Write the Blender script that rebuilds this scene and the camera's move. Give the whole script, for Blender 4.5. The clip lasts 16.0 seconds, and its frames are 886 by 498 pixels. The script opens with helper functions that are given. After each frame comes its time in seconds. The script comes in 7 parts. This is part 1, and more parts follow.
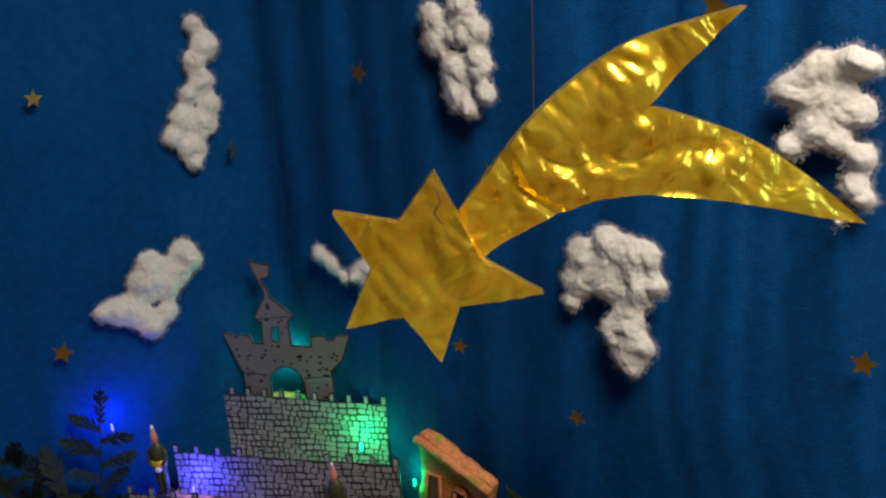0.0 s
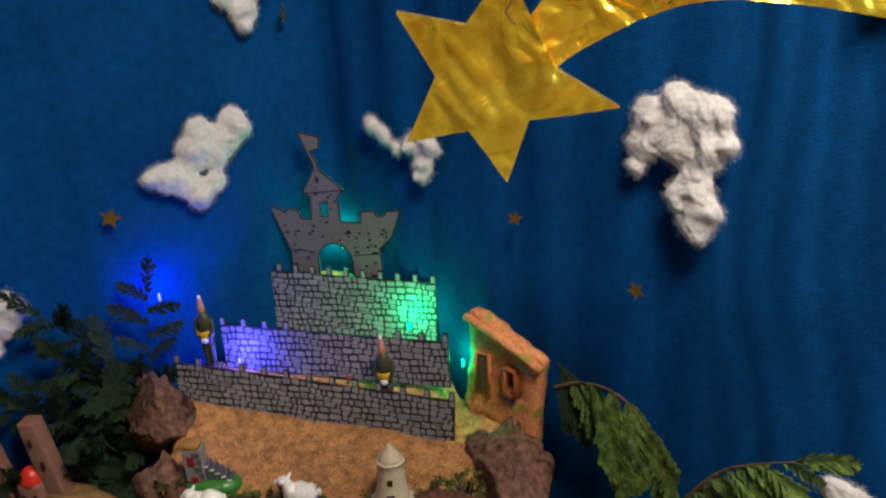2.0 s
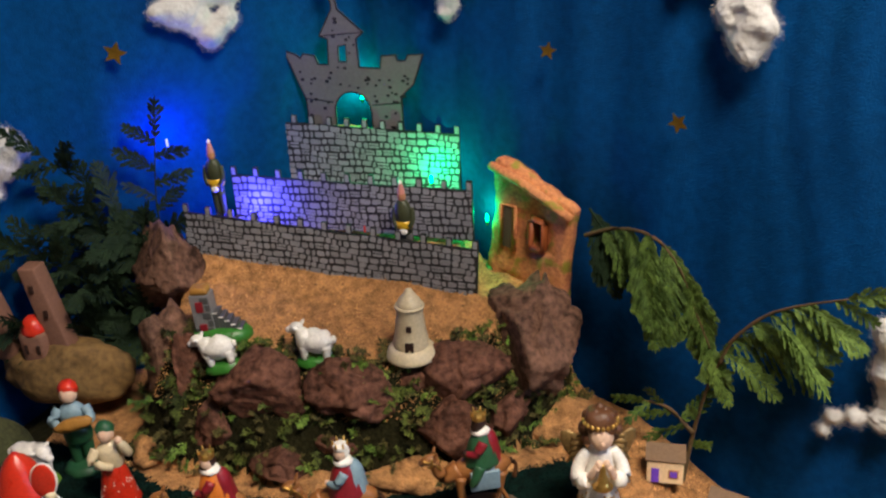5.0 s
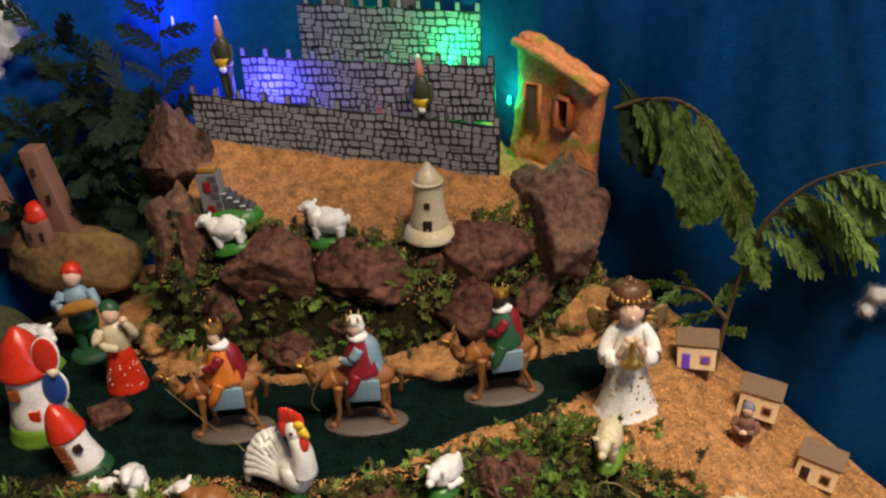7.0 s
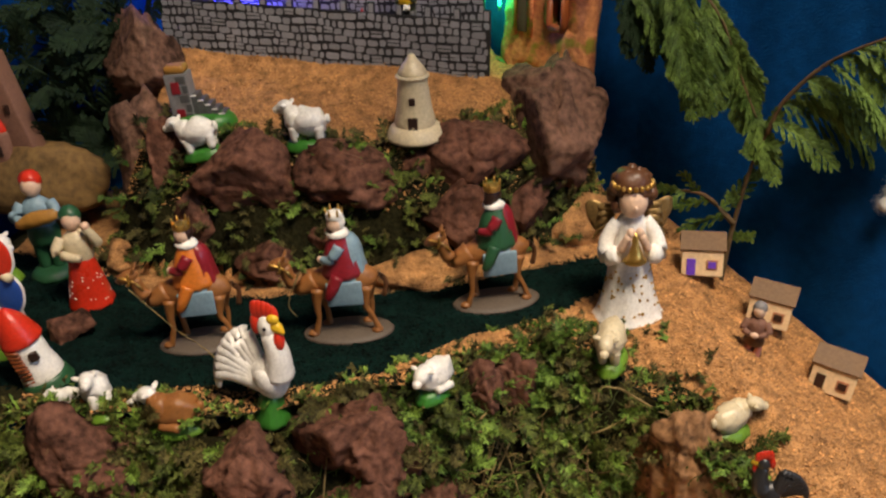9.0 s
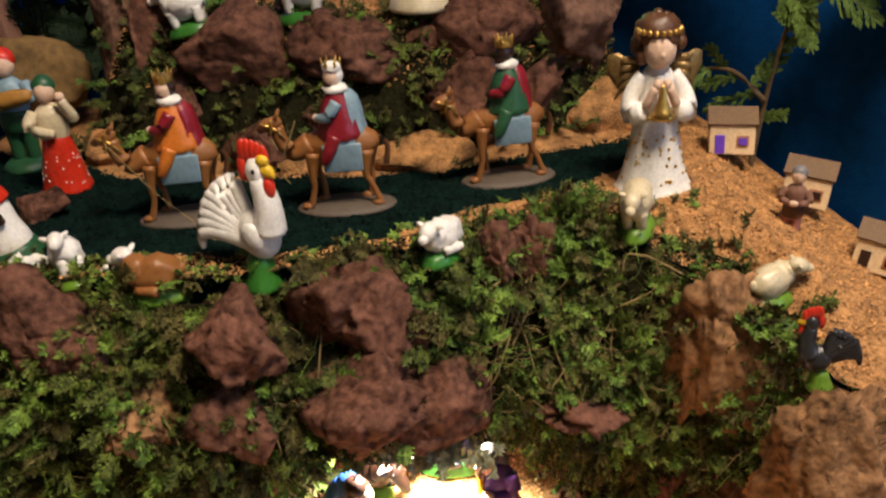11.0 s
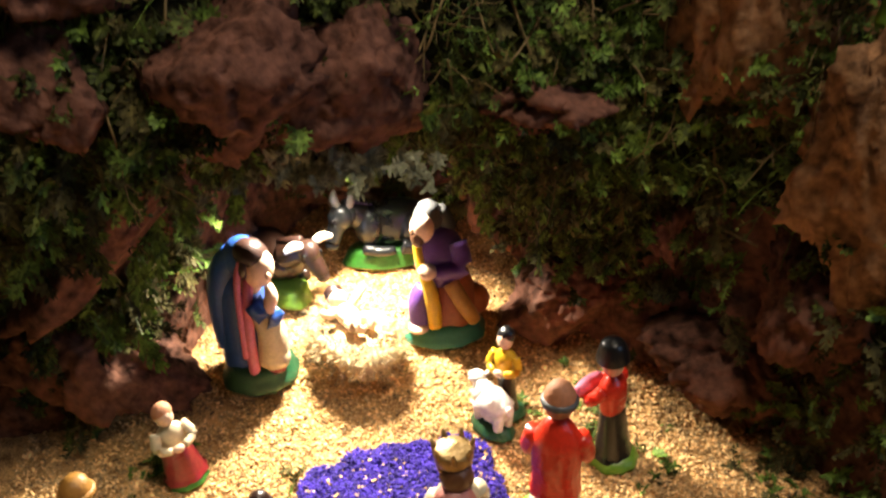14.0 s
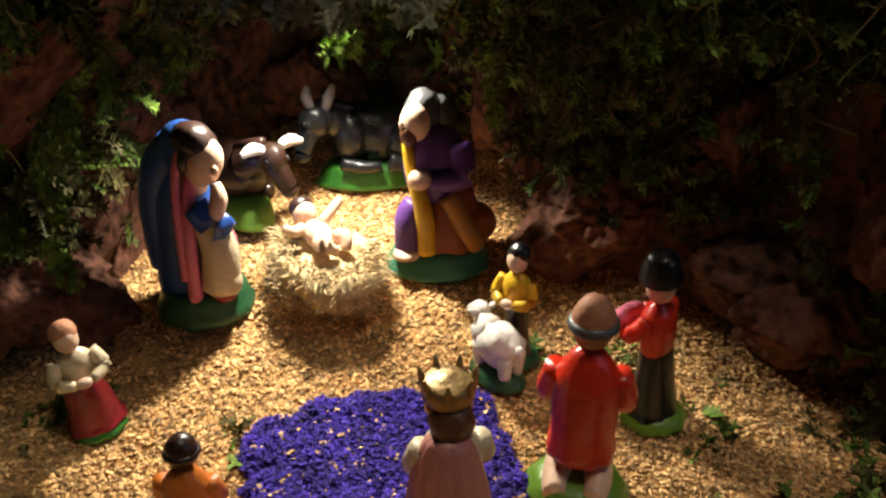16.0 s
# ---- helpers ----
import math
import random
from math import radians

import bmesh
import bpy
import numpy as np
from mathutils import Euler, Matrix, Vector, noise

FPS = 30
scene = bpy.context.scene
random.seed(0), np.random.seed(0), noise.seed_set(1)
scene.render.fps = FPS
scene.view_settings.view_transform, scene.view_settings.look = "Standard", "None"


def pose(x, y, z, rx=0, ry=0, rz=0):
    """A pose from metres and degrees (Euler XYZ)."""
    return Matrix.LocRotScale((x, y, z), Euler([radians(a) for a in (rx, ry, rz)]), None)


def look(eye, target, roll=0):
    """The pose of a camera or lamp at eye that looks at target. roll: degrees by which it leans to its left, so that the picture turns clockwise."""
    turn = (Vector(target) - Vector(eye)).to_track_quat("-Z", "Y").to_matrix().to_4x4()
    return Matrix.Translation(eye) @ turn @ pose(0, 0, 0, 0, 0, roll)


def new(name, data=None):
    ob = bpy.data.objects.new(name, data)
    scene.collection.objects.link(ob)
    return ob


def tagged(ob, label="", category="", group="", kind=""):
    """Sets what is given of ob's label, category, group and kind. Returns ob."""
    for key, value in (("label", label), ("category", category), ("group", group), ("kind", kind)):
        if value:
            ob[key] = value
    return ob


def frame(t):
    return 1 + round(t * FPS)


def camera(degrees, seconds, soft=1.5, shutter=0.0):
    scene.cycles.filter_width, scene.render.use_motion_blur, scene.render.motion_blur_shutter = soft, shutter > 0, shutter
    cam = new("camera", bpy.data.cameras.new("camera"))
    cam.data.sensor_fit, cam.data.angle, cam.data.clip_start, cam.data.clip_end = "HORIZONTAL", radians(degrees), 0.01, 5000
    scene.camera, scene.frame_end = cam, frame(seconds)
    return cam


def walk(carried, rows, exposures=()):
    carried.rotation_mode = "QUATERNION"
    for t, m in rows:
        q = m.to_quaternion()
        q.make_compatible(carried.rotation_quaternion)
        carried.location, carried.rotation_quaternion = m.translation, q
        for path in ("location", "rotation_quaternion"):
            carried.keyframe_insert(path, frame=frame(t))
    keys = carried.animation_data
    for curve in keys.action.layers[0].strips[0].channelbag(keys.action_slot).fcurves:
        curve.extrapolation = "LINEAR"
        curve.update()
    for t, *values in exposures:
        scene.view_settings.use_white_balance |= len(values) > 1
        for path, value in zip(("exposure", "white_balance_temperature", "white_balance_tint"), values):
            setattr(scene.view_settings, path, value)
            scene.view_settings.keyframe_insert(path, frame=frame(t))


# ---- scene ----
cam = camera(50.7, 16.0, soft=2.3, shutter=0.4)
METRES, EYE, TILT, LEAN, TURN = 1.0, 1.5, -18.5, 4.0, 0.0
EXPOSURES = [(0.0, -0.72, 6500, 10), (1.0, -0.5, 6450, 10), (2.2, -0.25, 6250, 10), (3.0, -0.05, 6200, 10), (4.0, 0.0, 6250, 10), (6.5, -0.05, 6500, 10), (8.0, -0.08, 6750, 10), (10.5, -0.05, 6700, 11), (12.3, -0.02, 6700, 11),
             (13.0, -0.25, 6750, 11), (13.5, -0.55, 6700, 11), (14.2, -1.25, 6600, 10), (15.0, -2.0, 6550, 10), (16.0, -2.4, 6450, 10)]
ROWS = [
    (0.0, 0.0, 0.0, 0.0, 0.0, 0.0, 0.0),
    (0.5, -0.0039, 0.0094, -0.0217, 0.81, -0.66, -0.5),
    (1.0, -0.011, 0.02, -0.0411, 1.41, -1.82, -0.85),
    (1.5, -0.0142, 0.0297, -0.0596, 1.97, -2.87, -1.17),
    (2.0, -0.0154, 0.0344, -0.0821, 2.53, -3.69, -1.38),
    (2.5, -0.0163, 0.0439, -0.1013, 3.0, -4.57, -1.52),
    (3.0, -0.0185, 0.0558, -0.1206, 3.25, -5.37, -1.71),
    (3.5, -0.0198, 0.0687, -0.1407, 3.39, -5.68, -1.87),
    (4.0, -0.0196, 0.0764, -0.1618, 3.36, -6.04, -2.1),
    (6.5, -0.0276, 0.1202, -0.2713, 4.26, -8.88, -2.4),
    (7.0, -0.0257, 0.1312, -0.2935, 4.6, -9.58, -2.28),
    (7.5, -0.0276, 0.1386, -0.313, 4.38, -9.85, -2.29),
    (8.0, -0.0254, 0.1536, -0.3382, 4.0, -10.08, -2.24),
    (10.5, -0.0279, 0.2153, -0.4828, 4.11, -9.6, -1.59),
    (11.0, -0.0289, 0.2301, -0.526, 3.87, -8.39, -1.76),
    (11.5, -0.0173, 0.2635, -0.5591, 3.81, -8.17, -1.66),
    (12.0, -0.0066, 0.3021, -0.5921, 3.22, -8.16, -1.7),
    (12.5, -0.0094, 0.3316, -0.6261, 2.35, -8.18, -1.67),
    (13.0, -0.0042, 0.354, -0.6569, 2.12, -9.28, -1.31),
    (13.5, -0.0064, 0.3776, -0.6906, 1.55, -10.44, -1.07),
    (14.0, -0.0121, 0.4054, -0.7304, 1.21, -10.76, -1.31),
    (14.5, -0.0149, 0.4377, -0.7605, 1.37, -11.18, -1.64),
    (15.0, -0.0177, 0.4703, -0.7846, 1.23, -11.38, -2.35),
    (15.5, -0.0163, 0.4973, -0.8051, 0.88, -10.7, -2.94),
    (16.0, -0.0145, 0.5237, -0.8163, 0.96, -9.52, -3.26),
]
walk(cam, [(t, pose(0, 0, EYE, TILT, LEAN, TURN) @ pose(METRES * x, METRES * y, METRES * z, 90 + pitch, roll, yaw)) for t, x, y, z, yaw, pitch, roll in ROWS],
     exposures=EXPOSURES)

# ---- light ----
world = bpy.data.worlds.new("room_air")
scene.world = world
world.use_nodes = True
world.node_tree.nodes["Background"].inputs[0].default_value = (0.9, 0.75, 0.6, 1)
world.node_tree.nodes["Background"].inputs[1].default_value = 0.002


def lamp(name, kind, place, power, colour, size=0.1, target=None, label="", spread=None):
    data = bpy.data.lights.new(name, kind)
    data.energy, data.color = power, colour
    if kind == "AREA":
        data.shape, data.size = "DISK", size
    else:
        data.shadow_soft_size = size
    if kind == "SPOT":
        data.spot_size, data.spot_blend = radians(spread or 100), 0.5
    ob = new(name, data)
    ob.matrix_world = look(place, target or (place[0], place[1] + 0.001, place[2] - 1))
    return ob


lamp("ceiling_lamp_light", "AREA", (0.33, 0.14, 2.16), 45.0, (1.0, 0.86, 0.70), 0.50)
# Added cool side light; its unseen source is assumed off to the right.
lamp("cool_side_light", "AREA", (1.99, -0.40, 1.45), 13.0, (0.42, 0.62, 1.0), 0.85, (-0.35, 0.95, 0.95))
lamp("grotto_lamp_light", "SPOT", (-0.164, 0.728, 0.476), 30.0, (1.0, 0.92, 0.76), 0.010, (-0.166, 0.610, 0.28), spread=102)

# ---- materials ----
def material(name, base, rough=0.7, metal=0.0, vary=0.25, scale=40.0, bump=0.0, bump_scale=None, second=None, island=0.0, spec=0.5, coat=0.0, sheen=0.0):
    """A paint or raw surface: base colour broken up at two scales, fine relief, uneven gloss."""
    m = bpy.data.materials.new(name)
    m.use_nodes = True
    n, link = m.node_tree.nodes, m.node_tree.links.new
    b = n["Principled BSDF"]
    b.inputs["Metallic"].default_value = metal
    b.inputs["Specular IOR Level"].default_value = spec
    b.inputs["Coat Weight"].default_value = coat
    b.inputs["Coat Roughness"].default_value = 0.15
    b.inputs["Sheen Weight"].default_value = sheen
    tc = n.new("ShaderNodeTexCoord")
    big, fine = n.new("ShaderNodeTexNoise"), n.new("ShaderNodeTexNoise")
    big.inputs["Scale"].default_value, fine.inputs["Scale"].default_value = scale * 0.3, scale * 4
    big.inputs["Detail"].default_value, fine.inputs["Detail"].default_value = 4, 3
    for tex in (big, fine):
        link(tc.outputs["Object"], tex.inputs["Vector"])
    add = n.new("ShaderNodeMath")
    add.operation = "MULTIPLY_ADD"
    link(fine.outputs["Fac"], add.inputs[0])
    add.inputs[1].default_value = 0.5
    half = n.new("ShaderNodeMath")
    half.operation = "MULTIPLY"
    half.inputs[1].default_value = 0.5
    link(big.outputs["Fac"], half.inputs[0])
    link(half.outputs[0], add.inputs[2])
    ramp = n.new("ShaderNodeValToRGB")
    dark = [c * (1 - vary) for c in base]
    light = [min(1, c * (1 + vary)) for c in (second or base)]
    ramp.color_ramp.elements[0].position, ramp.color_ramp.elements[1].position = 0.36, 0.64
    ramp.color_ramp.elements[0].color, ramp.color_ramp.elements[1].color = (*dark, 1), (*light, 1)
    link(add.outputs[0], ramp.inputs[0])
    colour = ramp.outputs[0]
    if island:
        geo, hsv, span = n.new("ShaderNodeNewGeometry"), n.new("ShaderNodeHueSaturation"), n.new("ShaderNodeMapRange")
        span.inputs["To Min"].default_value, span.inputs["To Max"].default_value = 1 - island, 1 + island
        link(geo.outputs["Random Per Island"], span.inputs["Value"])
        link(span.outputs[0], hsv.inputs["Value"])
        link(colour, hsv.inputs["Color"])
        colour = hsv.outputs[0]
    link(colour, b.inputs["Base Color"])
    rr = n.new("ShaderNodeMapRange")
    rr.inputs["To Min"].default_value, rr.inputs["To Max"].default_value = max(0.03, rough - 0.12), min(1, rough + 0.12)
    link(big.outputs["Fac"], rr.inputs["Value"])
    link(rr.outputs[0], b.inputs["Roughness"])
    if bump:
        bp, tex = n.new("ShaderNodeBump"), n.new("ShaderNodeTexNoise")
        tex.inputs["Scale"].default_value, tex.inputs["Detail"].default_value = bump_scale or scale * 2, 5
        link(tc.outputs["Object"], tex.inputs["Vector"])
        link(tex.outputs["Fac"], bp.inputs["Height"])
        bp.inputs["Strength"].default_value, bp.inputs["Distance"].default_value = bump, 0.003
        link(bp.outputs[0], b.inputs["Normal"])
    return m


def foil(name, base, rough, crease, second):
    """Crumpled metal foil: sharp creases from ridged cells at two sizes."""
    m = material(name, base, rough, 0.80, 0.08, 22, second=second)
    n, link = m.node_tree.nodes, m.node_tree.links.new
    b, tc = n["Principled BSDF"], n["Texture Coordinate"]
    warp = n.new("ShaderNodeTexNoise")
    warp.inputs["Scale"].default_value = 9
    mix = n.new("ShaderNodeMix")
    mix.data_type = "VECTOR"
    mix.inputs["Factor"].default_value = 0.12
    link(tc.outputs["Object"], warp.inputs["Vector"])
    link(tc.outputs["Object"], mix.inputs["A"])
    link(warp.outputs["Color"], mix.inputs["B"])
    last = None
    for scale, dist in ((26, 0.012), (70, 0.0035)):
        cell, bp = n.new("ShaderNodeTexVoronoi"), n.new("ShaderNodeBump")
        cell.inputs["Scale"].default_value = scale
        cell.distance = "CHEBYCHEV"
        bp.inputs["Strength"].default_value, bp.inputs["Distance"].default_value = crease, dist
        link(mix.outputs["Result"], cell.inputs["Vector"])
        link(cell.outputs["Distance"], bp.inputs["Height"])
        if last:
            link(last, bp.inputs["Normal"])
        last = bp.outputs[0]
    link(last, b.inputs["Normal"])
    return m


def glow(name, colour, power):
    m = bpy.data.materials.new(name)
    m.use_nodes = True
    b = m.node_tree.nodes["Principled BSDF"]
    b.inputs["Base Color"].default_value = (*colour, 1)
    b.inputs["Emission Color"].default_value = (*colour, 1)
    b.inputs["Emission Strength"].default_value = power
    return m


def rock_material(name, dark, light):
    return material(name, dark, 0.85, 0, 0.45, 34, 1.0, 110, second=light, spec=0.15)


CURTAIN = material("blue_cotton_cloth", (0.0010, 0.041, 0.150), 0.9, 0, 0.15, 25, 0.35, 500, second=(0.0012, 0.048, 0.175), spec=0.08)
SAWDUST = material("pale_sawdust", (0.30, 0.14, 0.045), 0.9, 0, 0.5, 260, 1.0, 420, second=(0.60, 0.35, 0.135), spec=0.2)
SAND = material("orange_sawdust", (0.26, 0.11, 0.034), 0.9, 0, 0.45, 260, 1.0, 420, second=(0.52, 0.26, 0.095))
ROAD = material("dark_green_sawdust", (0.0010, 0.006, 0.005), 0.95, 0, 0.5, 200, 1.0, 350, second=(0.0026, 0.014, 0.011), spec=0.1)
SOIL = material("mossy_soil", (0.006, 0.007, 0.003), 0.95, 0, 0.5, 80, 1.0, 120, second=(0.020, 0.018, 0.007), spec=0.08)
ROCK_RED = rock_material("red_brown_lava_rock", (0.032, 0.013, 0.008), (0.150, 0.066, 0.043))
ROCK_TAN = rock_material("tan_bark_rock", (0.070, 0.034, 0.015), (0.30, 0.155, 0.072))
# Unseen floor, kept pale so the comet foil mirrors a bright surface.
BOUNCE_FLOOR = material("pale_bounce_floor", (0.45, 0.39, 0.32), 0.5, 0, 0.12, 5, 0.1)
ROCK_GREY = rock_material("grey_brown_stone", (0.050, 0.026, 0.018), (0.160, 0.085, 0.058))
CHIP = material("sawdust_flakes", (0.50, 0.27, 0.095), 0.8, 0, 0.35, 200, island=0.7, second=(0.74, 0.48, 0.21))
CHIP_SAND = material("orange_sawdust_flakes", (0.36, 0.165, 0.05), 0.8, 0, 0.3, 200, island=0.5, second=(0.50, 0.25, 0.09))
CHIP_ROAD = material("green_sawdust_flakes", (0.002, 0.011, 0.0085), 0.9, 0, 0.3, 200, island=0.8, spec=0.1)
PURPLE = material("purple_sawdust", (0.030, 0.012, 0.22), 0.85, 0, 0.4, 200, 1.0, 350, island=0.6, second=(0.055, 0.025, 0.36))
MOSS = material("green_moss", (0.012, 0.022, 0.004), 0.7, 0, 0.5, 12, island=0.7, second=(0.072, 0.090, 0.016), spec=0.2)
MOSS_DRY = material("dry_olive_moss", (0.024, 0.022, 0.006), 0.8, 0, 0.4, 12, island=0.6, second=(0.085, 0.072, 0.022), spec=0.2)
MOSS_BRIGHT = material("fresh_green_moss", (0.036, 0.085, 0.009), 0.6, 0, 0.4, 12, island=0.6, second=(0.12, 0.19, 0.030), spec=0.2)
CEDAR = material("cedar_leaf", (0.036, 0.074, 0.013), 0.6, 0, 0.3, 20, island=0.4, second=(0.095, 0.150, 0.030), spec=0.2)
# Dark cypress green; one cedar spray borrows it as its shade.
CEDAR_DARK = material("dark_conifer_leaf", (0.005, 0.016, 0.008), 0.8, 0, 0.3, 20, island=0.3, second=(0.012, 0.026, 0.010), spec=0.2)
STEM = material("brown_twig", (0.09, 0.055, 0.02), 0.8, 0, 0.3, 60, 0.5)
DRY = material("dry_straw_root", (0.22, 0.15, 0.055), 0.8, 0, 0.3, 60)
COTTON = material("white_cotton_wool", (0.50, 0.49, 0.48), 1.0, 0, 0.06, 50, 0.25, 420, second=(0.58, 0.57, 0.56), sheen=0.15)
GOLD_FOIL = foil("gold_foil", (0.90, 0.46, 0.02), 0.24, 0.35, (0.95, 0.74, 0.06))
GOLD_PAPER = material("gold_paper", (0.45, 0.26, 0.04), 0.30, 0.9, 0.2, 40, 0.4, 90)
CARD = material("grey_painted_card", (0.12, 0.115, 0.12), 0.75, 0, 0.12, 60, 0.15)
INK = material("black_marker_ink", (0.008, 0.008, 0.010), 0.6, 0, 0.2, 80)
STONE_INK = material("light_grey_painted_stone", (0.24, 0.24, 0.26), 0.75, 0, 0.12, 60, island=0.14)
PLASTER = material("beige_plaster", (0.30, 0.25, 0.20), 0.9, 0, 0.08, 6, 0.2, 60)
WOOD = material("brown_board", (0.20, 0.11, 0.05), 0.6, 0, 0.25, 12, 0.2)

# ---- mesh tools ----
def mesh_object(name, verts, faces, mats, parent=None, label="", index=None, smooth=True, kind="", category=""):
    me = bpy.data.meshes.new(name)
    me.from_pydata([tuple(v) for v in verts], [], faces)
    for m in mats if isinstance(mats, (list, tuple)) else [mats]:
        me.materials.append(m)
    if index is not None:
        me.polygons.foreach_set("material_index", index)
    me.polygons.foreach_set("use_smooth", [smooth] * len(me.polygons))
    me.update()
    ob = new(name, me)
    ob.parent = parent
    return tagged(ob, label, category, kind=kind)


def part(name, bm, mat, parent=None, label="", smooth=True):
    me = bpy.data.meshes.new(name)
    bm.to_mesh(me)
    bm.free()
    for m in mat if isinstance(mat, (list, tuple)) else [mat]:
        me.materials.append(m)
    me.polygons.foreach_set("use_smooth", [smooth] * len(me.polygons))
    ob = new(name, me)
    ob.parent = parent
    return tagged(ob, label)


def empty(name, m, label, category, group=""):
    ob = new(name)
    ob.empty_display_size = 0.02
    ob.matrix_world = m
    return tagged(ob, label, category, group)


def step(a, b, t):
    t = min(1, max(0, (t - a) / (b - a)))
    return t * t * (3 - 2 * t)


def table(xs, rows, x):
    """Linear reading of a table of rows at x."""
    return [float(np.interp(x, xs, [r[i] for r in rows])) for i in range(len(rows[0]))]


def spline(points, n=6, closed=False):
    """A smooth line through a few control points."""
    pts = [Vector(p) for p in points]
    out, k = [], len(pts)
    for i in range(k if closed else k - 1):
        g = (lambda j: pts[j % k]) if closed else (lambda j: pts[min(max(j, 0), k - 1)])
        a, b, c, d = g(i - 1), g(i), g(i + 1), g(i + 2)
        for s in range(n):
            t = s / n
            out.append(0.5 * (2 * b + (c - a) * t + (2 * a - 5 * b + 4 * c - d) * t * t + (3 * b - a - 3 * c + d) * t ** 3))
    if not closed:
        out.append(pts[-1])
    return out


def cutout_bm(outline, holes=(), thick=0.003):
    """A flat sheet in the xz plane with thickness, front at y = 0, cut along outlines; ends of the outline closed."""
    bm = bmesh.new()
    for loop in (outline, *holes):
        vs = [bm.verts.new((p[0], 0, p[1])) for p in loop]
        for a, b in zip(vs, vs[1:] + vs[:1]):
            bm.edges.new((a, b))
    bmesh.ops.triangle_fill(bm, use_beauty=True, use_dissolve=False, edges=bm.edges[:])
    bmesh.ops.recalc_face_normals(bm, faces=bm.faces[:])
    if bm.faces and bm.faces[0].normal.y > 0:
        bmesh.ops.reverse_faces(bm, faces=bm.faces[:])
    got = bmesh.ops.extrude_face_region(bm, geom=bm.faces[:])
    for v in got["geom"]:
        if isinstance(v, bmesh.types.BMVert):
            v.co.y += thick
    bmesh.ops.recalc_face_normals(bm, faces=bm.faces[:])
    return bm


def tube(points, radii, segs=6):
    """Verts and faces of a closed tapering tube along points."""
    verts, faces = [], []
    pts = [Vector(p) for p in points]
    for i, p in enumerate(pts):
        d = (pts[min(i + 1, len(pts) - 1)] - pts[max(i - 1, 0)]).normalized()
        u = d.orthogonal().normalized()
        w = d.cross(u)
        r = radii[i] if isinstance(radii, (list, tuple)) else radii
        for k in range(segs):
            a = 2 * math.pi * k / segs
            verts.append(p + r * (math.cos(a) * u + math.sin(a) * w))
    for i in range(len(pts) - 1):
        for k in range(segs):
            a, b = i * segs + k, i * segs + (k + 1) % segs
            faces.append((a, b, b + segs, a + segs))
    faces.append(tuple(range(segs))[::-1])
    faces.append(tuple(range((len(pts) - 1) * segs, len(pts) * segs)))
    return verts, faces


class Heap:
    """Many small pieces gathered into one mesh."""

    def __init__(self):
        self.v, self.f, self.m = [], [], []

    def add(self, verts, faces, mat=0):
        k = len(self.v)
        self.v += [tuple(p) for p in verts]
        self.f += [tuple(i + k for i in f) for f in faces]
        self.m += [mat] * len(faces)

    def done(self, name, mats, parent=None, label="", category="", kind="", smooth=True):
        return mesh_object(name, self.v, self.f, mats, parent, label, self.m, smooth, kind, category)


def ico(sub):
    bm = bmesh.new()
    bmesh.ops.create_icosphere(bm, subdivisions=sub, radius=1)
    v, f = [p.co.copy() for p in bm.verts], [tuple(q.index for q in p.verts) for p in bm.faces]
    bm.free()
    return v, f


ICO2, ICO3, ICO4, ICO5 = ico(2), ico(3), ico(4), ico(5)
rnd = random.Random(7)

# ---- room and table ----
def box_bm(a, b, bevel=0.0):
    bm = bmesh.new()
    bmesh.ops.create_cube(bm, size=1)
    for v in bm.verts:
        v.co = Vector([a[i] + (v.co[i] + 0.5) * (b[i] - a[i]) for i in range(3)])
    if bevel:
        bmesh.ops.bevel(bm, geom=bm.edges[:], offset=bevel, segments=2, affect="EDGES", profile=0.6)
    return bm


# Unseen room shell; the gap in the east wall is made for the side light.
for nm, lo, hi, mt in (("floor", (-2.2, -2.4, -0.1), (2.0, 2.0, 0.0), BOUNCE_FLOOR), ("ceiling", (-2.2, -2.4, 2.4), (2.0, 2.0, 2.5), PLASTER),
                       ("wall_south", (-2.2, -2.5, 0.0), (2.0, -2.4, 2.4), PLASTER), ("wall_north", (-2.2, 2.0, 0.0), (2.0, 2.1, 2.4), PLASTER),
                       ("wall_west", (-2.3, -2.4, 0.0), (-2.2, 2.0, 2.4), PLASTER), ("wall_east_sill", (2.0, -2.4, 0.0), (2.1, 2.0, 1.0), PLASTER),
                       ("wall_east_head", (2.0, -2.4, 1.9), (2.1, 2.0, 2.4), PLASTER), ("wall_east_south", (2.0, -2.4, 1.0), (2.1, -0.85, 1.9), PLASTER),
                       ("wall_east_north", (2.0, 0.05, 1.0), (2.1, 2.0, 1.9), PLASTER)):
    tagged(part(nm, box_bm(lo, hi), mt, smooth=False), "plain " + ("pale unseen floor that bounces light" if nm == "floor" else "beige plaster of the room"), kind="structure")


# ---- blue curtain ----
def curtain_y(x):
    left, right = 1.103 + 0.48 * (x + 0.406), 0.885 - 0.715 * (x - 0.16)
    return -0.03 * math.log(math.exp(-left / 0.03) + math.exp(-right / 0.03)) if abs(left - right) < 0.3 else min(left, right)


